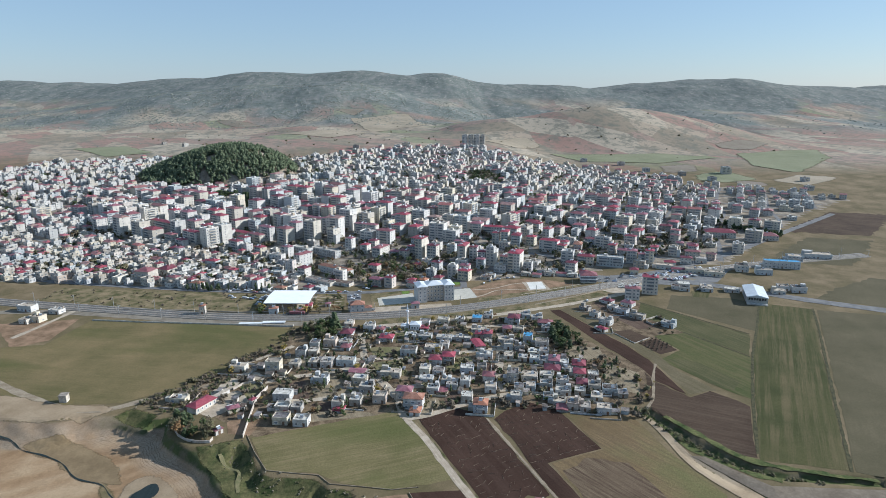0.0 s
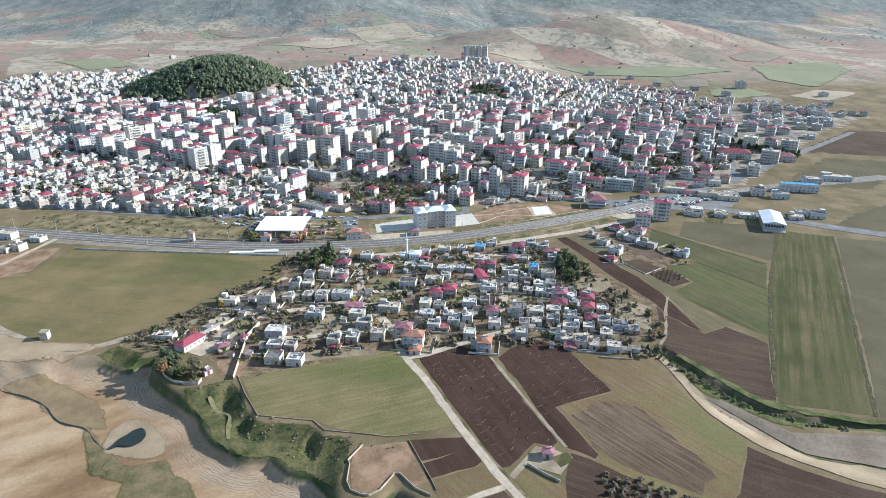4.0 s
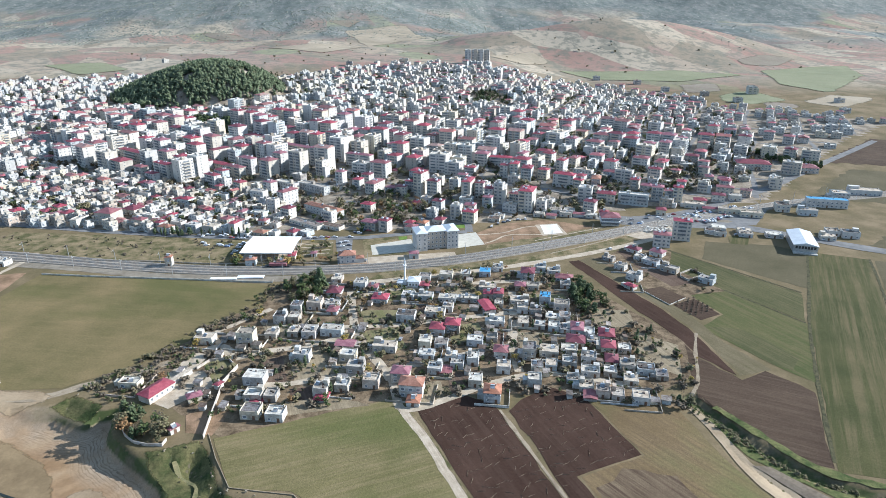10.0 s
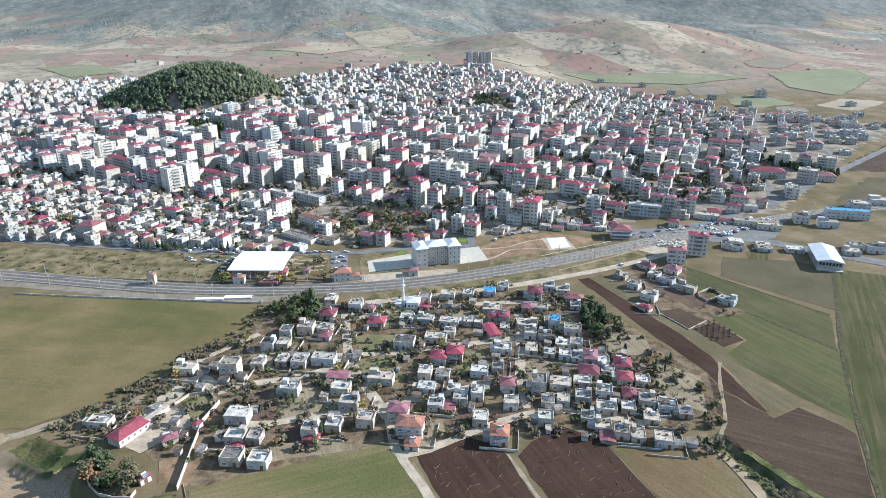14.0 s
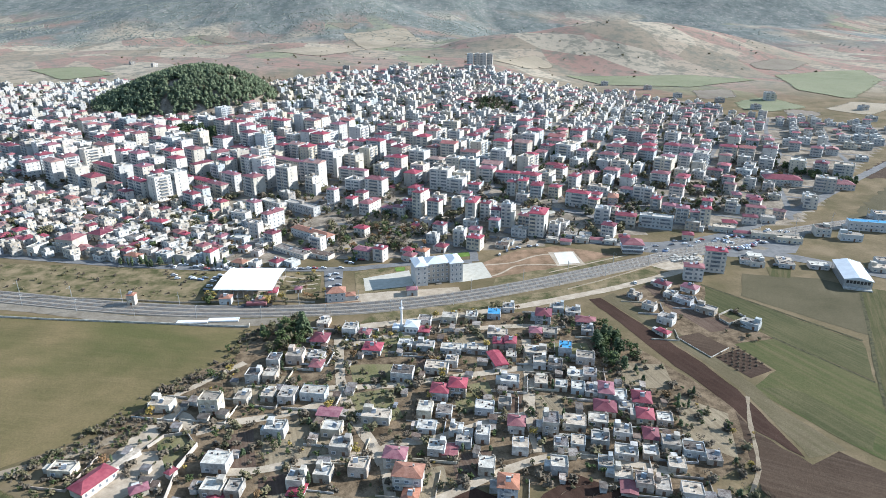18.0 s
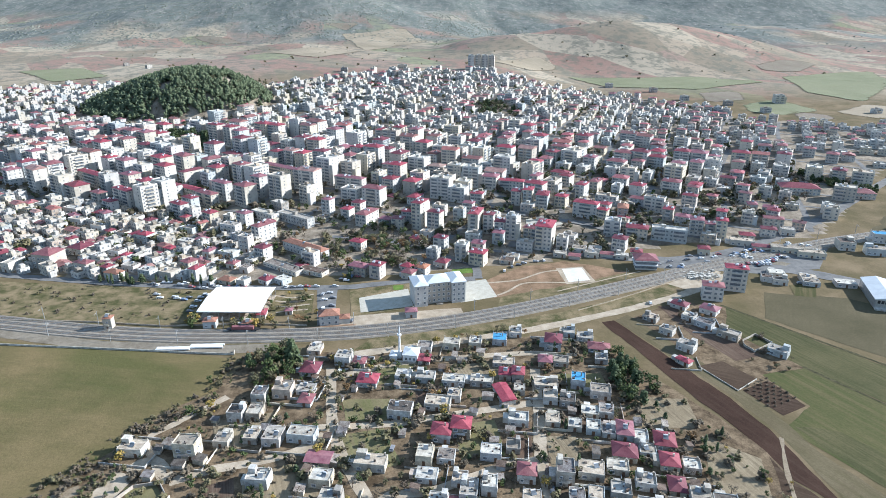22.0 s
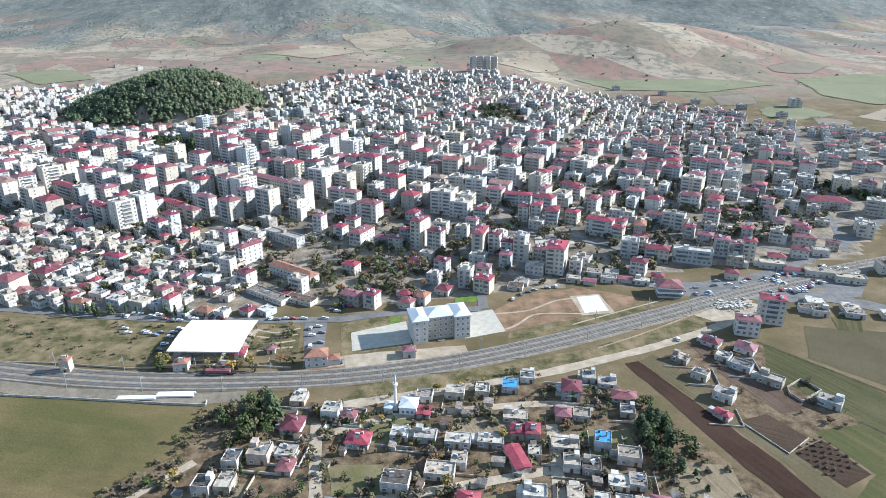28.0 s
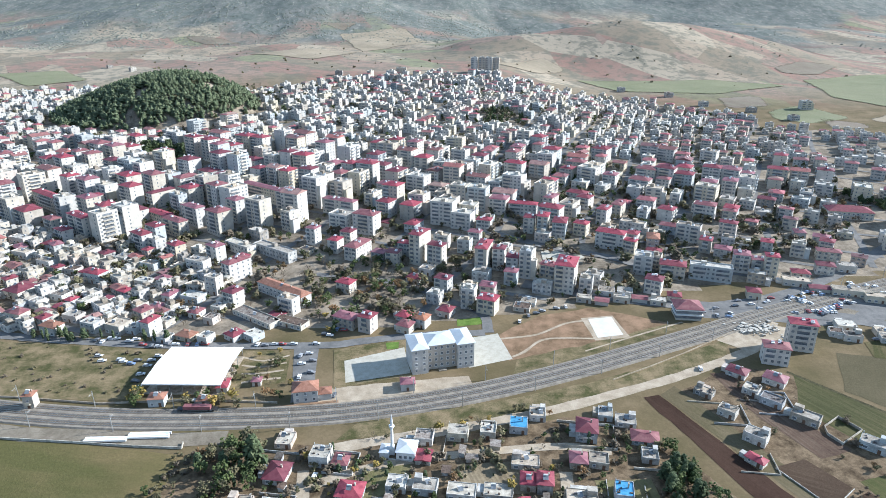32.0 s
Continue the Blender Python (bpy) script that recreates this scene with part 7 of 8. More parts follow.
# ---- blocks with windows of their own ----
def wing(ob, x0, x1, y0, y1, floors, wall, roof, storey=3.2, base=0.8, pitch=0.2, columns=None, sides=True):
    """One wing of a large building, with each window a part."""
    h = base + floors * storey
    part("wall", Shape().box(x0, x1, y0, y1, -0.5, h), wall, ob)
    if roof is CONCRETE:
        part("roof", Shape().box(x0 + 0.02, x1 - 0.02, y0 + 0.02, y1 - 0.02, h + 0.003, h + 0.2), roof, ob)
        rim = Shape().box(x0, x1, y0, y0 + 0.2, h, h + 0.9).box(x0, x1, y1 - 0.2, y1, h, h + 0.9).box(x0, x0 + 0.2, y0 + 0.2, y1 - 0.2, h, h + 0.9).box(x1 - 0.2, x1, y0 + 0.2, y1 - 0.2, h, h + 0.9)
        part("parapet", rim, wall, ob)
    else:
        part("roof", Shape().hip(x0, x1, y0, y1, h, min(x1 - x0, y1 - y0) * pitch, 0.6, 0.2), roof, ob)
    n = columns or max(2, round((x1 - x0) / 3.0))
    m = max(2, round((y1 - y0) / 3.6))
    for k in range(floors):
        z = base + storey * k + 1.6
        for i in range(n):
            put_window(ob, "tall", x0 + (i + 0.5) * (x1 - x0) / n, y0, z, 0)
        if sides:
            for i in range(m):
                y = y0 + (i + 0.5) * (y1 - y0) / m
                put_window(ob, "tall", x1, y, z, 90)
    return h


SCHOOL_ROOF = surface("pale_sheet_roof", (0.5, 0.53, 0.56), (0.62, 0.65, 0.68), 0.1, 0.5, 1.5, 0.1, 0.1, 0.02)
school = thing("school_building", pose(5, 508, 0, 0, 0, 13), "grey white four-storey school with pale hipped roofs", "school")
wing(school, -16.5, -8.5, -9.5, 6.5, 4, PLASTER, SCHOOL_ROOF, columns=2)
wing(school, -8.49, 6.5, -6.5, 6.0, 4, PLASTER, SCHOOL_ROOF, columns=5, sides=False, base=0.6)
wing(school, 6.51, 15.0, -9.0, 6.5, 4, PLASTER, SCHOOL_ROOF, columns=3)
part("step", Shape().box(-3, 1, -9.5, -6.51, -0.2, 0.5), CONCRETE, school)
taken.append((5, 508, 18))

pavilion = thing("roadside_hall", pose(149, 555, 0, 0, 0, -8), "round-cornered white hall with crimson hipped roof", "hall")
part("wall", Shape().box(-7, 7, -6, 6, -0.3, 7.0), PLASTER, pavilion)
for k in range(2):
    part("glass_band", Shape().box(-7.15, 7.15, -6.15, 6.15, 1.2 + 3.0 * k, 2.9 + 3.0 * k), GLASS, pavilion)
    part("balcony", Shape().box(-7.8, 7.8, -6.8, 6.8, 3.2 + 3.0 * k, 3.9 + 3.0 * k), FRAME, pavilion)
part("roof", Shape().hip(-7, 7, -6, 6, 7.1, 3.0, 1.1, 0.2), RED_ROOF, pavilion)
taken.append((149, 555, 10))

warehouse = thing("warehouse", pose(279, 501, 0, 0, 0, -20), "grey sheet-metal warehouse with shallow gabled roof", "warehouse")
part("wall", Shape().box(-8, 8, -17, 17, -0.3, 6.0), STEEL, warehouse)
part("roof", Shape().hip(-8, 8, -17, 17, 6.0, 2.0, 0.5, 0.15, gable=True), SCHOOL_ROOF, warehouse)
for k in range(7):
    part("opening", Shape().box(-6.8 + 2 * k, -5.3 + 2 * k, -17.06, -17.0, 3.4, 5.4), DARK_METAL, warehouse)
part("loading_dock", Shape().box(-8, 8, -20, -17.01, -0.2, 0.9), CONCRETE, warehouse)


# ---- station ----
station = thing("station_house", pose(-57, 477, 0, 0, 0, 8), "white station house with terracotta hipped roof", "station")
wing(station, -6, 5, -4, 4, 2, PLASTER, TILE_ROOF, 3.0, 0.3, 0.3, 3)
part("annex", Shape().box(5.01, 11, -3, 3, -0.3, 3.2), PLASTER, station)
part("annex_roof", Shape().hip(5.3, 11, -3, 3, 3.2, 1.2, 0.3, 0.12), TILE_ROOF, station)
part("platform", Shape().box(-22, 14, -7.5, -4.6, -0.3, 0.55), RED_EARTH, station)
for x, y, w, d, h, k in ((-124, 474, 7, 5.5, 4.2, "t"), (-180, 473, 4.5, 4.5, 7.0, "t"), (-103, 474, 6, 4, 2.6, "t"), (-11, 484, 6.5, 5.5, 4.0, "r"), (-83, 489, 4, 4, 2.6, "r"), (-98, 486, 5, 8, 2.8, "r")):
    village_house(x, y, 3, w, d, h, k, "railway and market huts", PLASTER)
wagon = thing("rail_wagon", pose(-104, 467.6, 0.9, 0, 0, -1), "small dark red maintenance rail wagon", "wagon")
part("body", Shape().box(-6, 6, -1.3, 1.3, 0.9, 2.4), RED_ROOF, wagon)
part("bed", Shape().box(-9, 9, -1.3, 1.3, 0.6, 0.89), DARK_METAL, wagon)
for x in (-7, -5, 5, 7):
    part("wheel_set", Shape().tube((x, -0.9, 0.3), (x, 0.9, 0.3), 0.42, 0.42, 10), DARK_METAL, wagon)

# long white girders stacked on the gravel by the wall
for x, y, l, n in ((-135.5, 448.6, 17.5, 3), (-118.5, 450.4, 17.5, 4)):
    t = thing("girder_stack", pose(x, y, up(x, y) + 0.15, 0, 0, 0.8), "stack of long white concrete girders beside the railway", "girders", "stacked girders")
    for k in range(n):
        part("girder", Shape().box(-l / 2 + 0.2 * (k % 2), l / 2 - 0.3 * (k % 3), -1.8 + 0.95 * k, -1.05 + 0.95 * k, 0.22, 1.0), WHITE_SHEET, t)
    for k in (-0.35, 0.0, 0.35):
        part("bearer", Shape().box(l * k - 0.15, l * k + 0.15, -1.9, -1.0 + 0.95 * (n - 1), 0, 0.21), DOOR, t)
garden_wall([(-260, 459), (-220, 454), (-185, 450.5), (-147, 446.6), (-122, 443.6), (-102, 442), (-102.6, 445.5)], 1.1, "low concrete retaining wall above the field")
garden_wall([(-260, 484), (-193, 480), (-150, 474), (-110, 476), (-70, 473)], 1.0)


# ---- mosque ----
mosque = thing("mosque", pose(-14, 437, 0, 0, 0, -8), "small white village mosque with low hipped grey roof", "mosque")
part("wall", Shape().box(0.5, 8, -4, 4, -0.3, 4.2), FRAME, mosque)
part("porch", Shape().box(-6.5, -2.8, -3, 2.5, -0.3, 2.6), FRAME, mosque)
part("porch_roof", Shape().hip(-6.5, -2.8, -3, 2.5, 2.61, 0.7, 0.3, 0.1), SCHOOL_ROOF, mosque)
part("roof", Shape().hip(0.5, 8, -4, 4, 4.2, 1.3, 0.4, 0.15), SCHOOL_ROOF, mosque)
minaret = Shape().box(-2.7, -0.9, -0.9, 0.9, -0.3, 4.0).tube((-1.8, 0, 4), (-1.8, 0, 5.2), 0.9, 0.62, 10).tube((-1.8, 0, 5.2), (-1.8, 0, 12.6), 0.62, 0.56, 10)
part("minaret", minaret, FRAME, mosque, "white plastered minaret")
part("minaret_balcony", Shape().tube((-1.8, 0, 12.61), (-1.8, 0, 13.1), 0.7, 1.15, 10).tube((-1.8, 0, 13.1), (-1.8, 0, 13.9), 1.15, 1.15, 10), FRAME, mosque)
part("minaret_spire", Shape().tube((-1.8, 0, 13.91), (-1.8, 0, 15.6), 0.5, 0.5, 10).tube((-1.8, 0, 15.6), (-1.8, 0, 19.2), 0.62, 0.04, 10), SCHOOL_ROOF, mosque)
for k in (-2, 0, 2):
    put_window(mosque, "tall", 4.2 + k, -4, 2.0, 0)
taken.append((-11, 437, 6))

# ---- long building on the bluff, its walls ----
lodge = thing("long_house", pose(-127, 316.5, 0, 0, 0, 62), "long white building with crimson hipped roof", "house")
wing(lodge, -7.2, 7.2, -3.6, 3.6, 1, PLASTER, RED_ROOF, 3.2, 0.4, 0.25, 5)
part("annex", Shape().box(7.3, 20.5, -0.6, 2.0, -0.4, 2.3), PLASTER, lodge)
part("annex_roof", Shape().box(7.3, 20.7, -0.9, 2.2, 2.31, 2.45), CONCRETE, lodge)
for x, y, w, d, turn in ((-108.3, 312.2, 6.2, 4.2, 30), (-109, 288.6, 4.2, 2.4, 50), (-100, 321.5, 3.6, 2.6, 62)):
    village_house(x, y, turn, w, d, 2.6, "r", "outbuildings on the bluff", PLASTER)
garden_wall([(-96, 339), (-99, 325), (-97, 303), (-95, 283.5)], 2.2, "long dusty plastered boundary wall", DUSTY_WALL)
garden_wall([(-97, 339), (-103, 347), (-112, 345), (-116, 338)], 1.6, "dusty pale plastered yard wall", DUSTY_WALL)
garden_wall([(-135.5, 300), (-133.5, 293), (-129, 286.5), (-123, 281.5), (-117, 279.6), (-110.5, 279.4), (-110, 283)], 1.5, "curved pale retaining wall of the bluff garden", DUSTY_WALL)
garden_wall([(-94, 287), (-86, 271), (-76, 254.5), (-64, 252.3), (-51, 250.2), (-45, 243.4), (-32, 241.3), (-17, 238.5), (-5, 240)], 0.4, "low rough field wall of grey stones", EARTH)
garden_wall([(-28, 233), (-33, 224), (-32, 222), (-32, 212), (-30, 207.5), (-26, 205.2), (-23, 204.6), (-19, 207.3), (-14, 216), (-12, 216), (-6, 208), (0, 204)], 0.9, "low pale stone wall round the promontory", PALE_ROAD)
garden_wall([(-9, 236), (-4, 223), (0, 213), (2, 207)], 0.5, "low rough field wall of grey stones", EARTH)
hut = thing("pump_house", pose(-208, 326, 0, 0, 0, 5), "small pale concrete pump house by the shore", "hut")
part("wall", Shape().box(-2, 2, -2, 2, -0.5, 4.2), CONCRETE, hut)
part("roof", Shape().box(-2.3, 2.3, -2.3, 2.3, 4.21, 4.45), CONCRETE, hut)
village_house(47, 225, -15, 4.4, 4, 2.8, "r", "field huts")

patch("hut_yard", [(30, 214), (43, 231), (50, 229), (57, 224), (50, 214), (38, 220), (32, 212)], EARTH, 0.13, "trodden tan yard of the field hut", "ground", 0.3)
patch("hut_lawn", [(48, 224), (55, 227), (57, 222), (51, 218)], LUSH_FIELD, 0.15, "small bright green lawn by the hut", "lawn", 0.2)
garden_wall([(38, 220), (44, 214), (49, 210)], 1.2)

# ---- far landmarks ----
for k, (x, y) in enumerate(((79, 1350), (92, 1352), (104, 1356), (116, 1352))):
    town_block(x, y, -10, 11, 12, 8, "flat")
town_block(560, 1170, -10, 14, 14, 4, "flat")
town_block(-150, 1330, 0, 12, 10, 2, "flat")
town_block(-46, 1340, 0, 18, 12, 3, "flat")
for x, y in ((395, 1280), (330, 1330), (420, 1200), (470, 1150), (500, 1090), (-560, 1480), (-640, 1560), (620, 1000), (660, 1080)):
    town_block(x, y, -20 + x * 0.05, 12, 10, 2, "flat")


# ---- garden plots of the village ----
GARDEN_SOIL = rows_field("dug_garden_soil", (0.085, 0.055, 0.042), (0.14, 0.095, 0.07), (0.19, 0.145, 0.11), 18, 1.2, 0.5, 0.08)
GARDEN_DRY = rows_field("dry_garden_ground", (0.24, 0.19, 0.125), (0.34, 0.28, 0.19), (0.16, 0.125, 0.085), 18, 1.4, 0.5, 0.06)
GARDEN_GREEN = rows_field("weedy_garden", (0.14, 0.14, 0.06), (0.25, 0.22, 0.12), (0.2, 0.16, 0.1), 18, 1.4, 0.5, 0.06)
plot_lift = 0.082
for ring, soil, words in (
        ([(-87, 345), (-76, 350), (-69, 326), (-78, 325)], GARDEN_SOIL, "dark dug"), ([(-74, 352), (-47, 358), (-40, 334), (-66, 327)], GARDEN_DRY, "dry brown"),
        ([(-41, 375), (-20, 379), (-12, 356), (-31, 350)], GARDEN_GREEN, "weedy green"), ([(8, 331), (25, 334), (25, 316), (10, 313)], GARDEN_SOIL, "dark dug"),
        ([(-10, 323), (5, 325), (7, 309), (-6, 303)], GARDEN_DRY, "dry brown"), ([(-41, 401), (-19, 401), (-18, 385), (-37, 384)], GARDEN_GREEN, "weedy green"),
        ([(-66, 319), (-56, 322), (-54, 304), (-63, 303)], GARDEN_SOIL, "dark dug"), ([(-7, 408), (5, 411), (4, 391), (-7, 389)], GARDEN_SOIL, "dark dug"),
        ([(-116, 346), (-105, 348), (-97, 337), (-105, 327)], GARDEN_GREEN, "weedy green"), ([(97, 400), (118, 397), (116, 376), (86, 377)], GARDEN_DRY, "dry brown"),
        ([(114, 371), (132, 356), (123, 326), (106, 340)], GARDEN_DRY, "dry brown"), ([(34, 386), (43, 383), (41, 360), (33, 357)], GARDEN_SOIL, "dark dug"),
        ([(48, 372), (61, 372), (58, 350), (47, 350)], GARDEN_DRY, "dry brown"), ([(-84, 306), (-45, 313), (-27, 306), (-68, 298)], GARDEN_DRY, "dry brown"),
        ([(62, 420), (84, 420), (84, 400), (62, 402)], GARDEN_GREEN, "weedy green"), ([(10, 380), (28, 384), (30, 362), (12, 358)], GARDEN_GREEN, "weedy green"),
        ([(-95, 385), (-70, 392), (-66, 372), (-88, 364)], GARDEN_DRY, "dry brown"), ([(56, 390), (80, 392), (82, 376), (58, 374)], GARDEN_SOIL, "dark dug"),
        ([(10, 430), (40, 432), (38, 414), (12, 412)], GARDEN_DRY, "dry brown"), ([(-30, 428), (-8, 432), (-8, 416), (-28, 412)], GARDEN_GREEN, "weedy green")):
    plot_lift += 0.004
    patch("garden_plot", ring, soil, plot_lift, f"{words} garden plot among village houses", "garden", 0.6)
# pale roads over the far land
for line, width in (([(139, 1323), (330, 1365), (490, 1328), (698, 1433), (833, 1530), (1167, 1845)], 9), ([(440, 955), (536, 995), (614, 1035), (760, 1120)], 8), ([(339, 1482), (332, 1302), (479, 1299)], 6), ([(-761, 1598), (-612, 1363)], 8), ([(-444, 1576), (-292, 1421), (-238, 1603), (-219, 1825)], 7), ([(-177, 1503), (-116, 1335)], 7)):
    s = ribbon(line, width, 0.0, step=20.0)
    s.v = [(x, y, rough_land(x, y) + 2.0) for x, y, z in s.v]
    tagged(new("far_road", s.mesh("far_road", FAR_TAN)), "pale dirt road across the far land", "road", kind="structure")
LAWN = surface("watered_lawn", (0.1, 0.17, 0.035), (0.17, 0.24, 0.06), 0.2, 0.95, 1.5, 0.3, 0.4, 0.1, spec=0.1)
patch("lawn", [(-24, 527), (-17, 528), (-17, 521), (-23, 520)], LAWN, 0.17, "bright green lawn in the school yard", "lawn", 0.2)
patch("lawn", [(15, 553), (30, 556), (29, 547), (15, 545)], LAWN, 0.12, "bright green lawn behind the school", "lawn", 0.6)
lane([(40, 690), (61, 676), (80, 663), (99, 652), (129, 639), (160, 610)], 9.0, "grey asphalt town street", ASPHALT, 0.32)
patch("square", [(80, 650), (94, 657), (107, 648), (109, 640), (95, 630), (79, 634)], PAVING, 0.3, "pale paved town square", "pavement", 0.5, 6.0)
patch("garden_soil", [(137, 493), (146, 494), (151, 474), (160, 458), (171, 435), (156, 430), (144, 457)], GARDEN_SOIL, 0.115, "dark red brown soil between the roadside houses", "ground", 1.5)
garden_wall([(168.5, 450), (178.5, 456.5), (183, 447), (169.5, 438.5), (167, 445), (168.5, 450)], 1.3, "grey block wall of an empty yard")
garden_wall([(134.5, 425), (144.5, 403.5), (158, 413)], 0.6, "low fence wall round the dug beds")

fill_town()


# ---- trees and shrubs ----
VILLAGE = [(-130, 325), (-100, 298), (-17, 309), (30, 314), (110, 300), (132, 325), (118, 395), (84, 458), (40, 452), (0, 442), (-60, 438), (-98, 405), (-122, 372)]
scatter(VILLAGE, 95, 1, ["bare", "bare", "bare", "olive", "olive", "green", "yellow", "rust", "cypress"], 3.0, 6.0, "in a village garden")
scatter(VILLAGE, 130, 2, ["shrub", "twigs", "olive", "yellow"], 1.2, 2.6, "", False)
scatter(VILLAGE, 760, 3, ["shrub", "twigs", "twigs", "bare", "olive", "green", "green", "pine"], 1.0, 3.6, "", False, 0.2)
BLUFF = [(-152, 325), (-128, 352), (-112, 385), (-98, 405), (-92, 440), (-103, 440), (-106, 408), (-132, 378), (-148, 345), (-165, 322)]
scatter(BLUFF, 34, 4, ["twigs", "shrub", "bare", "olive"], 1.2, 3.4, "on the overgrown bluff")
scatter(BLUFF, 210, 5, ["twigs", "shrub", "twigs", "green", "olive"], 0.6, 1.9, "", False, 0.1)
scatter([(-166, 320), (-146, 310), (-138, 313), (-128, 335), (-119, 356), (-130, 354), (-148, 338), (-160, 331)], 150, 55, ["twigs", "shrub", "olive", "twigs", "green"], 0.7, 2.2, "", False, 0.1)
tree("pine", -69, 430, 13.5, "in a dark grove by the railway")
tree("rust", -91.5, 436, 5.5, "beside the dark grove")
tree("green", -106, 416.6, 4.2, "at the edge of the grass field")
scatter([(-97, 427), (-90, 436), (-80, 446), (-70, 446), (-66, 432), (-63, 417), (-81, 413), (-93, 417)], 30, 6, ["green", "pine", "green", "olive"], 5.0, 9.0, "in a dark grove by the railway", gap=0.1)
scatter([(95, 441), (102, 427), (106, 411), (99, 392), (89, 392), (87, 416)], 30, 7, ["pine", "cypress", "green", "green"], 5.0, 9.0, "in a dark grove beside the village", gap=0.1)
scatter([(-137, 303), (-133, 291), (-123, 283), (-111, 283), (-109, 290), (-126, 300)], 24, 8, ["green", "olive", "olive", "bare", "pine", "rust"], 4.0, 8.5, "in the bluff garden", gap=0.0)
scatter([(-142, 487), (-100, 480), (-66, 478), (-66, 470), (-140, 471)], 14, 9, ["yellow", "green", "olive", "yellow"], 4.0, 7.0, "beside the station", gap=0.0)
scatter([(-230, 535), (-140, 528), (-140, 536), (-230, 545)], 16, 10, ["cypress", "pine", "cypress"], 5.0, 8.0, "along the market street", gap=-1.0)
scatter([(-98, 518), (-73, 518), (-71, 488), (-96, 484)], 10, 11, ["olive", "green", "bare"], 2.5, 4.5, "in the small park")
scatter([(-80, 540), (0, 545), (10, 620), (-90, 640)], 44, 12, ["green", "bare", "bare", "olive", "rust", "green"], 5.0, 9.0, "between town houses", gap=-0.5)
scatter([(125, 470), (160, 490), (200, 430), (165, 410)], 14, 13, ["rust", "bare", "twigs", "olive"], 2.0, 4.0, "beside a roadside house")
scatter([(-30, 447), (90, 478), (60, 462), (-10, 443)], 14, 14, ["yellow", "olive", "bare", "rust"], 2.5, 5.0, "by the dirt road")
scatter([(110, 300), (132, 325), (140, 350), (118, 320), (120, 290)], 12, 15, ["twigs", "shrub", "yellow", "olive"], 1.5, 4.0, "at the edge of the fields")
scatter(GARDENS[0], 44, 41, ["green", "bare", "bare", "olive", "green", "rust"], 3.5, 8.0, "in an old town garden", gap=-0.8)
scatter(GARDENS[3], 8, 42, ["green", "pine", "yellow"], 4.0, 7.0, "beside a car yard", gap=-0.8)
straw_rows([(-4, 301), (16, 311), (30, 299), (46, 250), (51, 234), (43, 235), (30, 222), (20, 240), (10, 261)], 51)
straw_rows([(37, 300), (56, 317), (70, 309), (83, 271), (57, 260), (50, 250)], 52)
scatter([(-102, 519), (-72, 519), (-60, 475), (-140, 472), (-140, 480), (-100, 482)], 16, 45, ["yellow", "olive", "green", "rust"], 3.0, 6.0, "beside the market hall", gap=-2.0)
scatter(RIM[5:27], 60, 46, ["twigs", "straw", "shrub"], 0.3, 0.8, "", False)
# the many in the town and on the banks
scatter([(-420, 600), (-200, 545), (0, 560), (110, 575), (330, 680), (420, 800), (-420, 800)], 1900, 21, ["bare", "olive", "bare", "green", "olive", "rust", "bare", "green", "shrub", "olive", "twigs", "shrub"], 2.5, 6.5, "", False, -0.8)
scatter([(-700, 800), (420, 800), (440, 1140), (120, 1300), (-200, 1250), (-700, 1200)], 1300, 22, ["green", "bare", "olive", "olive"], 4.0, 8.0, "", False, -0.8)
scatter(GROVES[1], 80, 23, ["green", "olive", "pine", "bare"], 5.0, 8.5, "", False, -3.0)
scatter(GROVES[0], 130, 24, ["pine", "green"], 7.0, 11.0, "", False, -3.0)
scatter([(375, 790), (385, 740), (415, 712), (425, 722), (400, 760)], 60, 25, ["pine", "green"], 4.0, 8.0, "", False, -3.0)
scatter([(-40, 225), (-12, 232), (-40, 238), (-92, 262), (-104, 268), (-76, 238)], 40, 26, ["shrub", "straw"], 0.3, 0.8, "", False)
scatter([(110, 312), (124, 296), (146, 256), (178, 242), (178, 238), (146, 250), (130, 268)], 150, 27, ["shrub", "green"], 0.7, 1.8, "", False)
scatter([(-330, 540), (-145, 520), (-145, 482), (-200, 482), (-330, 512)], 90, 28, ["twigs", "shrub", "twigs"], 0.6, 1.6, "", False)
scatter([(-255, 1300), (-420, 1310), (-900, 1900), (-200, 2200), (800, 2000), (900, 1300), (300, 1400)], 140, 29, ["olive", "shrub"], 2.0, 4.0, "", False)
ORCHARD = [(58, 170), (84, 165), (101, 198), (84, 209), (66, 214)]
for i in range(8):
    for j in range(9):
        tree("twigs" if (i + j) % 4 else "shrub", 149 + 2.6 * i * 0.8 + 1.1 * j * 0.5, 402 + 1.1 * i - 2.3 * j * 0.9 + 4, tree_random.uniform(0.7, 1.2), "in rows on the dark plot") if (i + j) % 2 else None
for i in range(-12, 16):
    for j in range(-12, 16):
        x, y = 80 + 4.0 * i * 0.84 - 4.2 * j * 0.54, 195 + 4.0 * i * 0.54 * -1 + 4.2 * j * -0.84
        if inside(x, y, ORCHARD):
            far_tree("twigs" if (i + j) % 3 else "shrub", x + tree_random.uniform(-0.4, 0.4), y + tree_random.uniform(-0.4, 0.4), tree_random.uniform(1.5, 2.1))


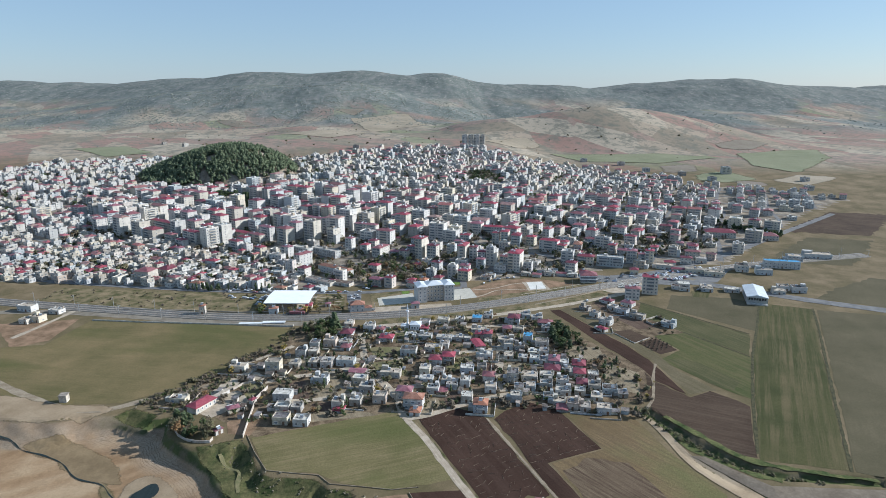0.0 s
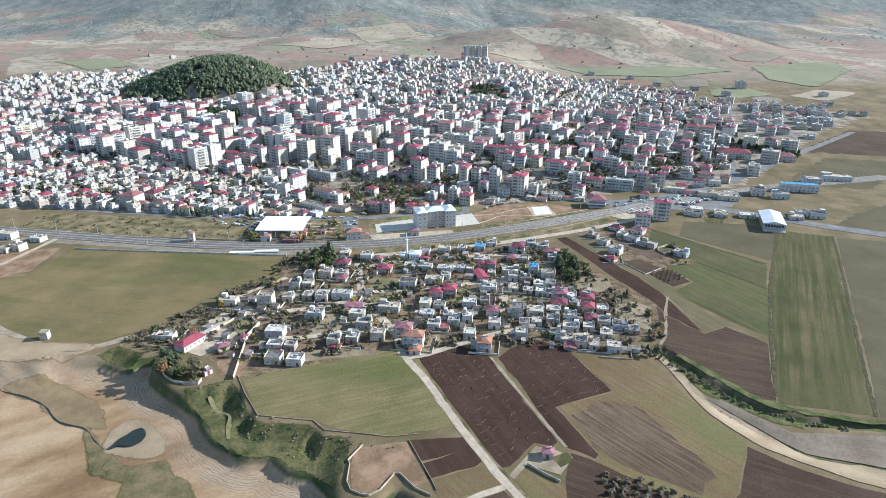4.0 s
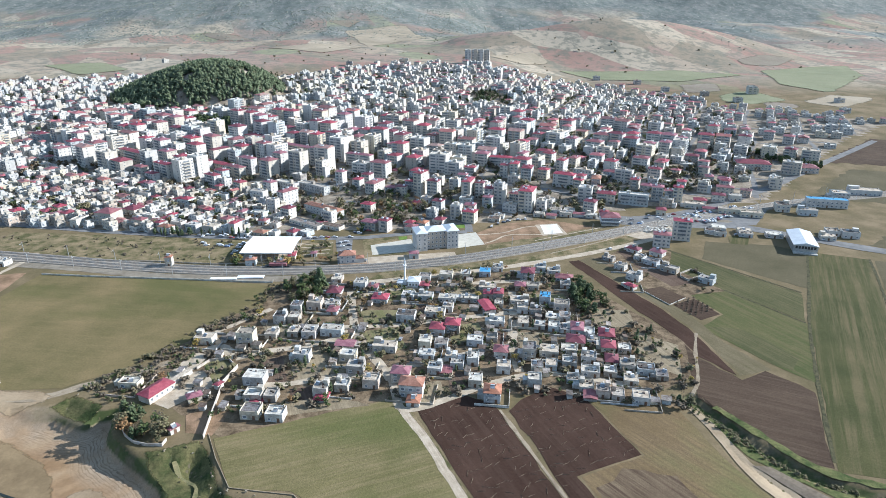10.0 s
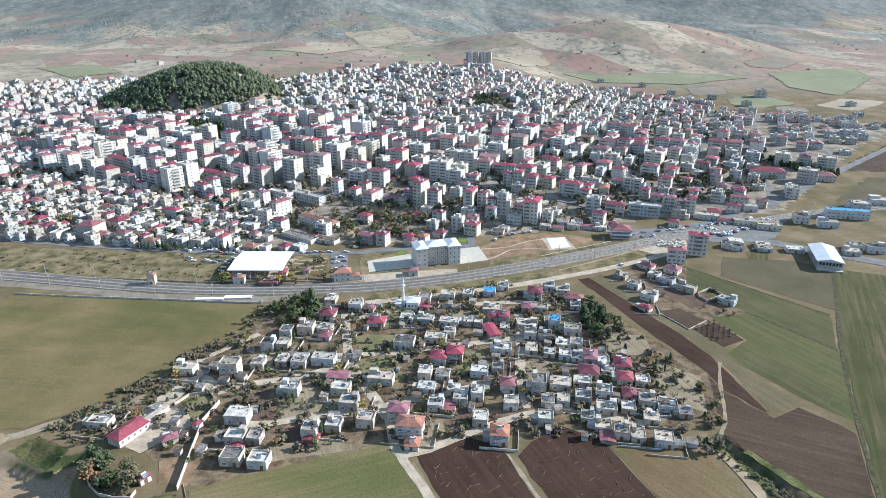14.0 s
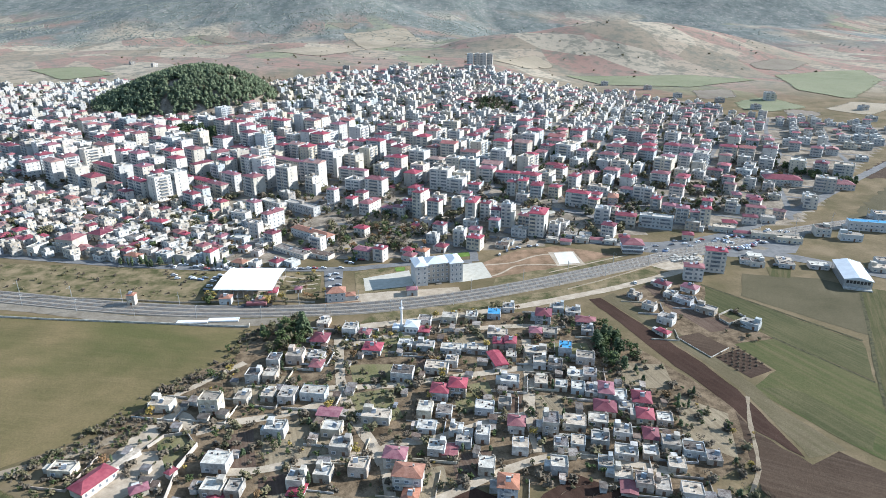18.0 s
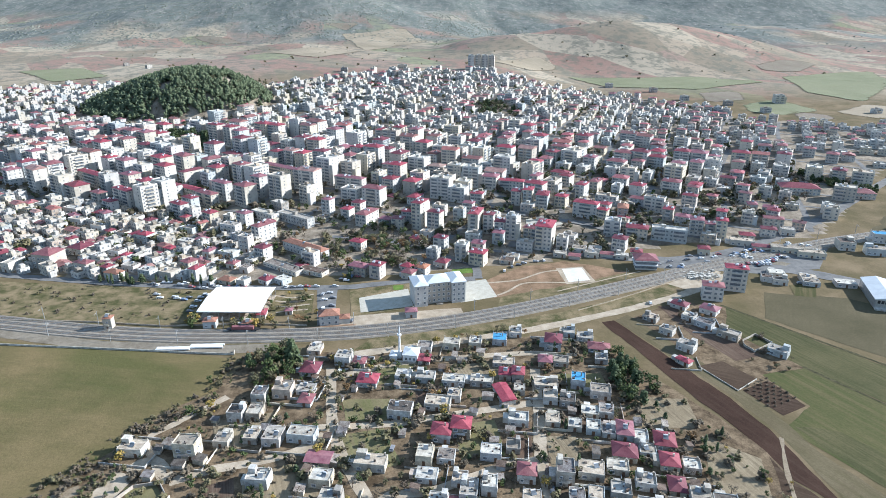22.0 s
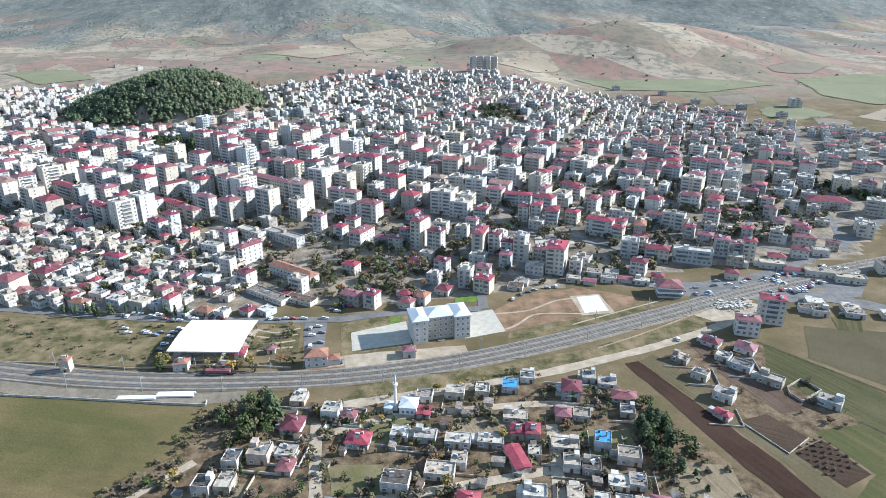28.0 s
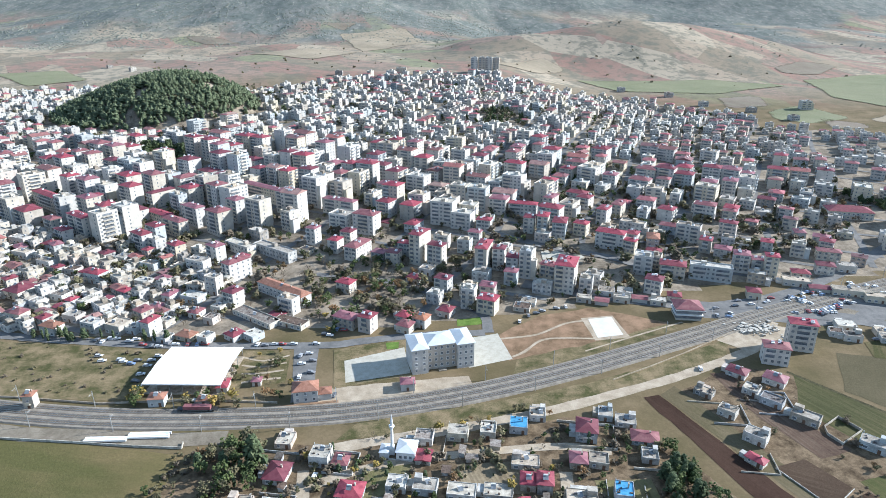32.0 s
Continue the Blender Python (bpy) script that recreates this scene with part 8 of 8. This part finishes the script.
# ---- masts of the overhead line ----
mast_shape = Shape().tube((0, 0, -0.3), (0, 0, 8.2), 0.2, 0.14, 6)
MAST_MESH = mast_shape.mesh("pole", STEEL)
ARM_MESH = Shape().tube((0, 0, 7.4), (2.6, 0, 7.0), 0.06, 0.04, 4).tube((0, 0, 6.2), (2.4, 0, 6.9), 0.04, 0.04, 4).mesh("bracket", STEEL)
rail_pts = curve_points(RAIL_LINE, 1.0)
for side, start in ((1, 12), (-1, 30)):
    for i in range(start, len(rail_pts) - 2, 37):
        a, b = rail_pts[i], rail_pts[i + 1]
        t = (b - a).normalized()
        n = Vector((-t.y, t.x, 0))
        p = a + n * side * 8.4
        m = thing("catenary_mast", pose(p.x, p.y, up(p.x, p.y), 0, 0, math.degrees(math.atan2(-n.y * side, -n.x * side))), "grey steel railway mast with bracket arm", "mast", "masts along the railway")
        part("pole", MAST_MESH, None, m)
        part("bracket", ARM_MESH, None, m)

# ---- parked cars ----
car_body = Shape()
profile = [(-2.1, 0.35), (2.1, 0.35), (2.1, 0.75), (1.1, 0.9), (-1.9, 0.95), (-2.1, 0.8)]
for s in (1,):
    for (x0, z0), (x1, z1) in zip(profile, profile[1:] + profile[:1]):
        car_body.face((x0, -0.85, z0), (x0, 0.85, z0), (x1, 0.85, z1), (x1, -0.85, z1))
    car_body.face(*[(x, -0.85, z) for x, z in profile])
    car_body.face(*[(x, 0.85, z) for x, z in reversed(profile)])
car_body.box(-1.5, 0.3, -0.68, 0.68, 1.38, 1.44)
cabin = Shape()
lo, hi = [(-1.85, -0.8, 0.93), (0.95, -0.8, 0.9), (0.95, 0.8, 0.9), (-1.85, 0.8, 0.93)], [(-1.5, -0.68, 1.38), (0.3, -0.68, 1.38), (0.3, 0.68, 1.38), (-1.5, 0.68, 1.38)]
for i in range(4):
    j = (i + 1) % 4
    cabin.face(lo[i], lo[j], hi[j], hi[i])
CAR_PAINT = surface("car_paint", (0.75, 0.75, 0.75), (0.8, 0.8, 0.8), 0.5, 0.3, 4.0, 0.03, 0, vary=[(1, 1, 1), (1, 1, 1), (0.5, 0.52, 0.55), (0.12, 0.13, 0.15), (1, 1, 1), (0.2, 0.3, 0.5), (0.85, 0.85, 0.85), (0.7, 0.71, 0.73), (0.4, 0.08, 0.08), (0.3, 0.3, 0.32)], spec=0.5)
CAR_BODY, CAR_GLASS = car_body.mesh("body", CAR_PAINT), cabin.mesh("cabin", GLASS)
WHEEL = Shape().tube((0, -0.1, 0), (0, 0.1, 0), 0.32, 0.32, 10).mesh("wheel", DARK_METAL)


def car(x, y, turn, lift=0.0):
    ob = thing("car", pose(x, y, up(x, y) + 0.2 + lift, 0, 0, turn), "small parked car seen from above", "car", "parked cars")
    part("body", CAR_BODY, None, ob)
    part("cabin", CAR_GLASS, None, ob)
    for wx in (-1.35, 1.35):
        for wy in (-0.78, 0.78):
            part("wheel", WHEEL, None, ob).matrix_basis = pose(wx, wy, 0.32)


car(-171, 516, 5)
car(-167, 511, 12)
car(-158, 512, 12)
car(-156, 510, 5)
car(-151, 508, -5)
car(-149, 511, 12)
car(-138, 486, 90)
car(-142, 492, -8)
car(-142, 498, 12)
car(-142, 506, 0)
car(-142, 511, 12)
car(-140, 515, 0)
car(-180, 533, 80)
car(-176, 531, 90)
car(-173, 534, -5)
car(-170, 534, 12)
car(-162, 531, 5)
car(-159, 533, 5)
car(-153, 527, -8)
car(-148, 526, 90)
car(-144, 525, 12)
car(-140, 529, 80)
car(-136, 527, 12)
car(-129, 527, 90)
car(-124, 527, 90)
car(-120, 527, -8)
car(-92, 526, 80)
car(-88, 525, 5)
car(-83, 526, 5)
car(-79, 526, -8)
car(-73, 526, 5)
car(-67, 514, 80)
car(-65, 506, 12)
car(-64, 494, 90)
car(-64, 489, -8)
car(-60, 509, 0)
car(-59, 498, -8)
car(-56, 488, 80)
car(-62, 483, 0)
car(-63, 516, 5)
car(-45, 478, 80)
car(-58, 537, 12)
car(-55, 535, 0)
car(-48, 541, -5)
car(-52, 542, 80)
car(-61, 526, 0)
car(134, 497, 80)
car(167, 554, 80)
car(173, 552, -5)
car(223, 558, 90)
car(226, 558, 12)
car(229, 558, -8)
car(231, 558, 90)
car(233, 557, -8)
car(236, 557, 80)
car(238, 557, 90)
car(244, 583, 90)
car(250, 586, -8)
car(257, 589, 80)
car(223, 578, 12)
car(226, 575, 90)
car(218, 572, 5)
car(249, 532, -5)
car(241, 524, 0)
car(210, 576, 0)
car(194, 568, 5)
car(57, 556, 90)
car(62, 559, 5)
car(66, 562, -5)
car(75, 565, -8)
car(81, 567, 90)
car(51, 549, 80)
car(-16, 365, 80)
car(45, 340, 80)
car(-47, 432, 80)
car(-45, 424, 80)
lot = random.Random(19)
for k in range(9):
    for j in range(3):
        if lot.random() < 0.85:
            car(229 + 2.7 * k * 0.9, 557.5 + 1.5 * k * 0.9 - 4.6 * j * 0.5 + (1.2 if j else 0), 62 + lot.uniform(-6, 6))
for x, y, turn in ((160, 558, 20), (170, 563, 15), (183, 566, 190), (196, 562, 10), (205, 571, 200), (214, 556, 160), (240, 583, 40), (258, 592, 30), (272, 588, 205), (150, 560, 25), (176, 556, 100), (188, 573, 12)):
    car(x, y, turn)
scrap = random.Random(9)
for k in range(70):
    x, y = scrap.uniform(205, 290), scrap.uniform(568, 600)
    if inside(x, y, [(205, 570), (235, 562), (290, 575), (300, 600), (262, 598), (225, 578)]) and all((x - a) ** 2 + (y - b) ** 2 > (0.7 * c + 2.5) ** 2 for a, b, c in taken):
        car(x, y, scrap.choice((20, 30, 110, 15, 65)))
join_trees()
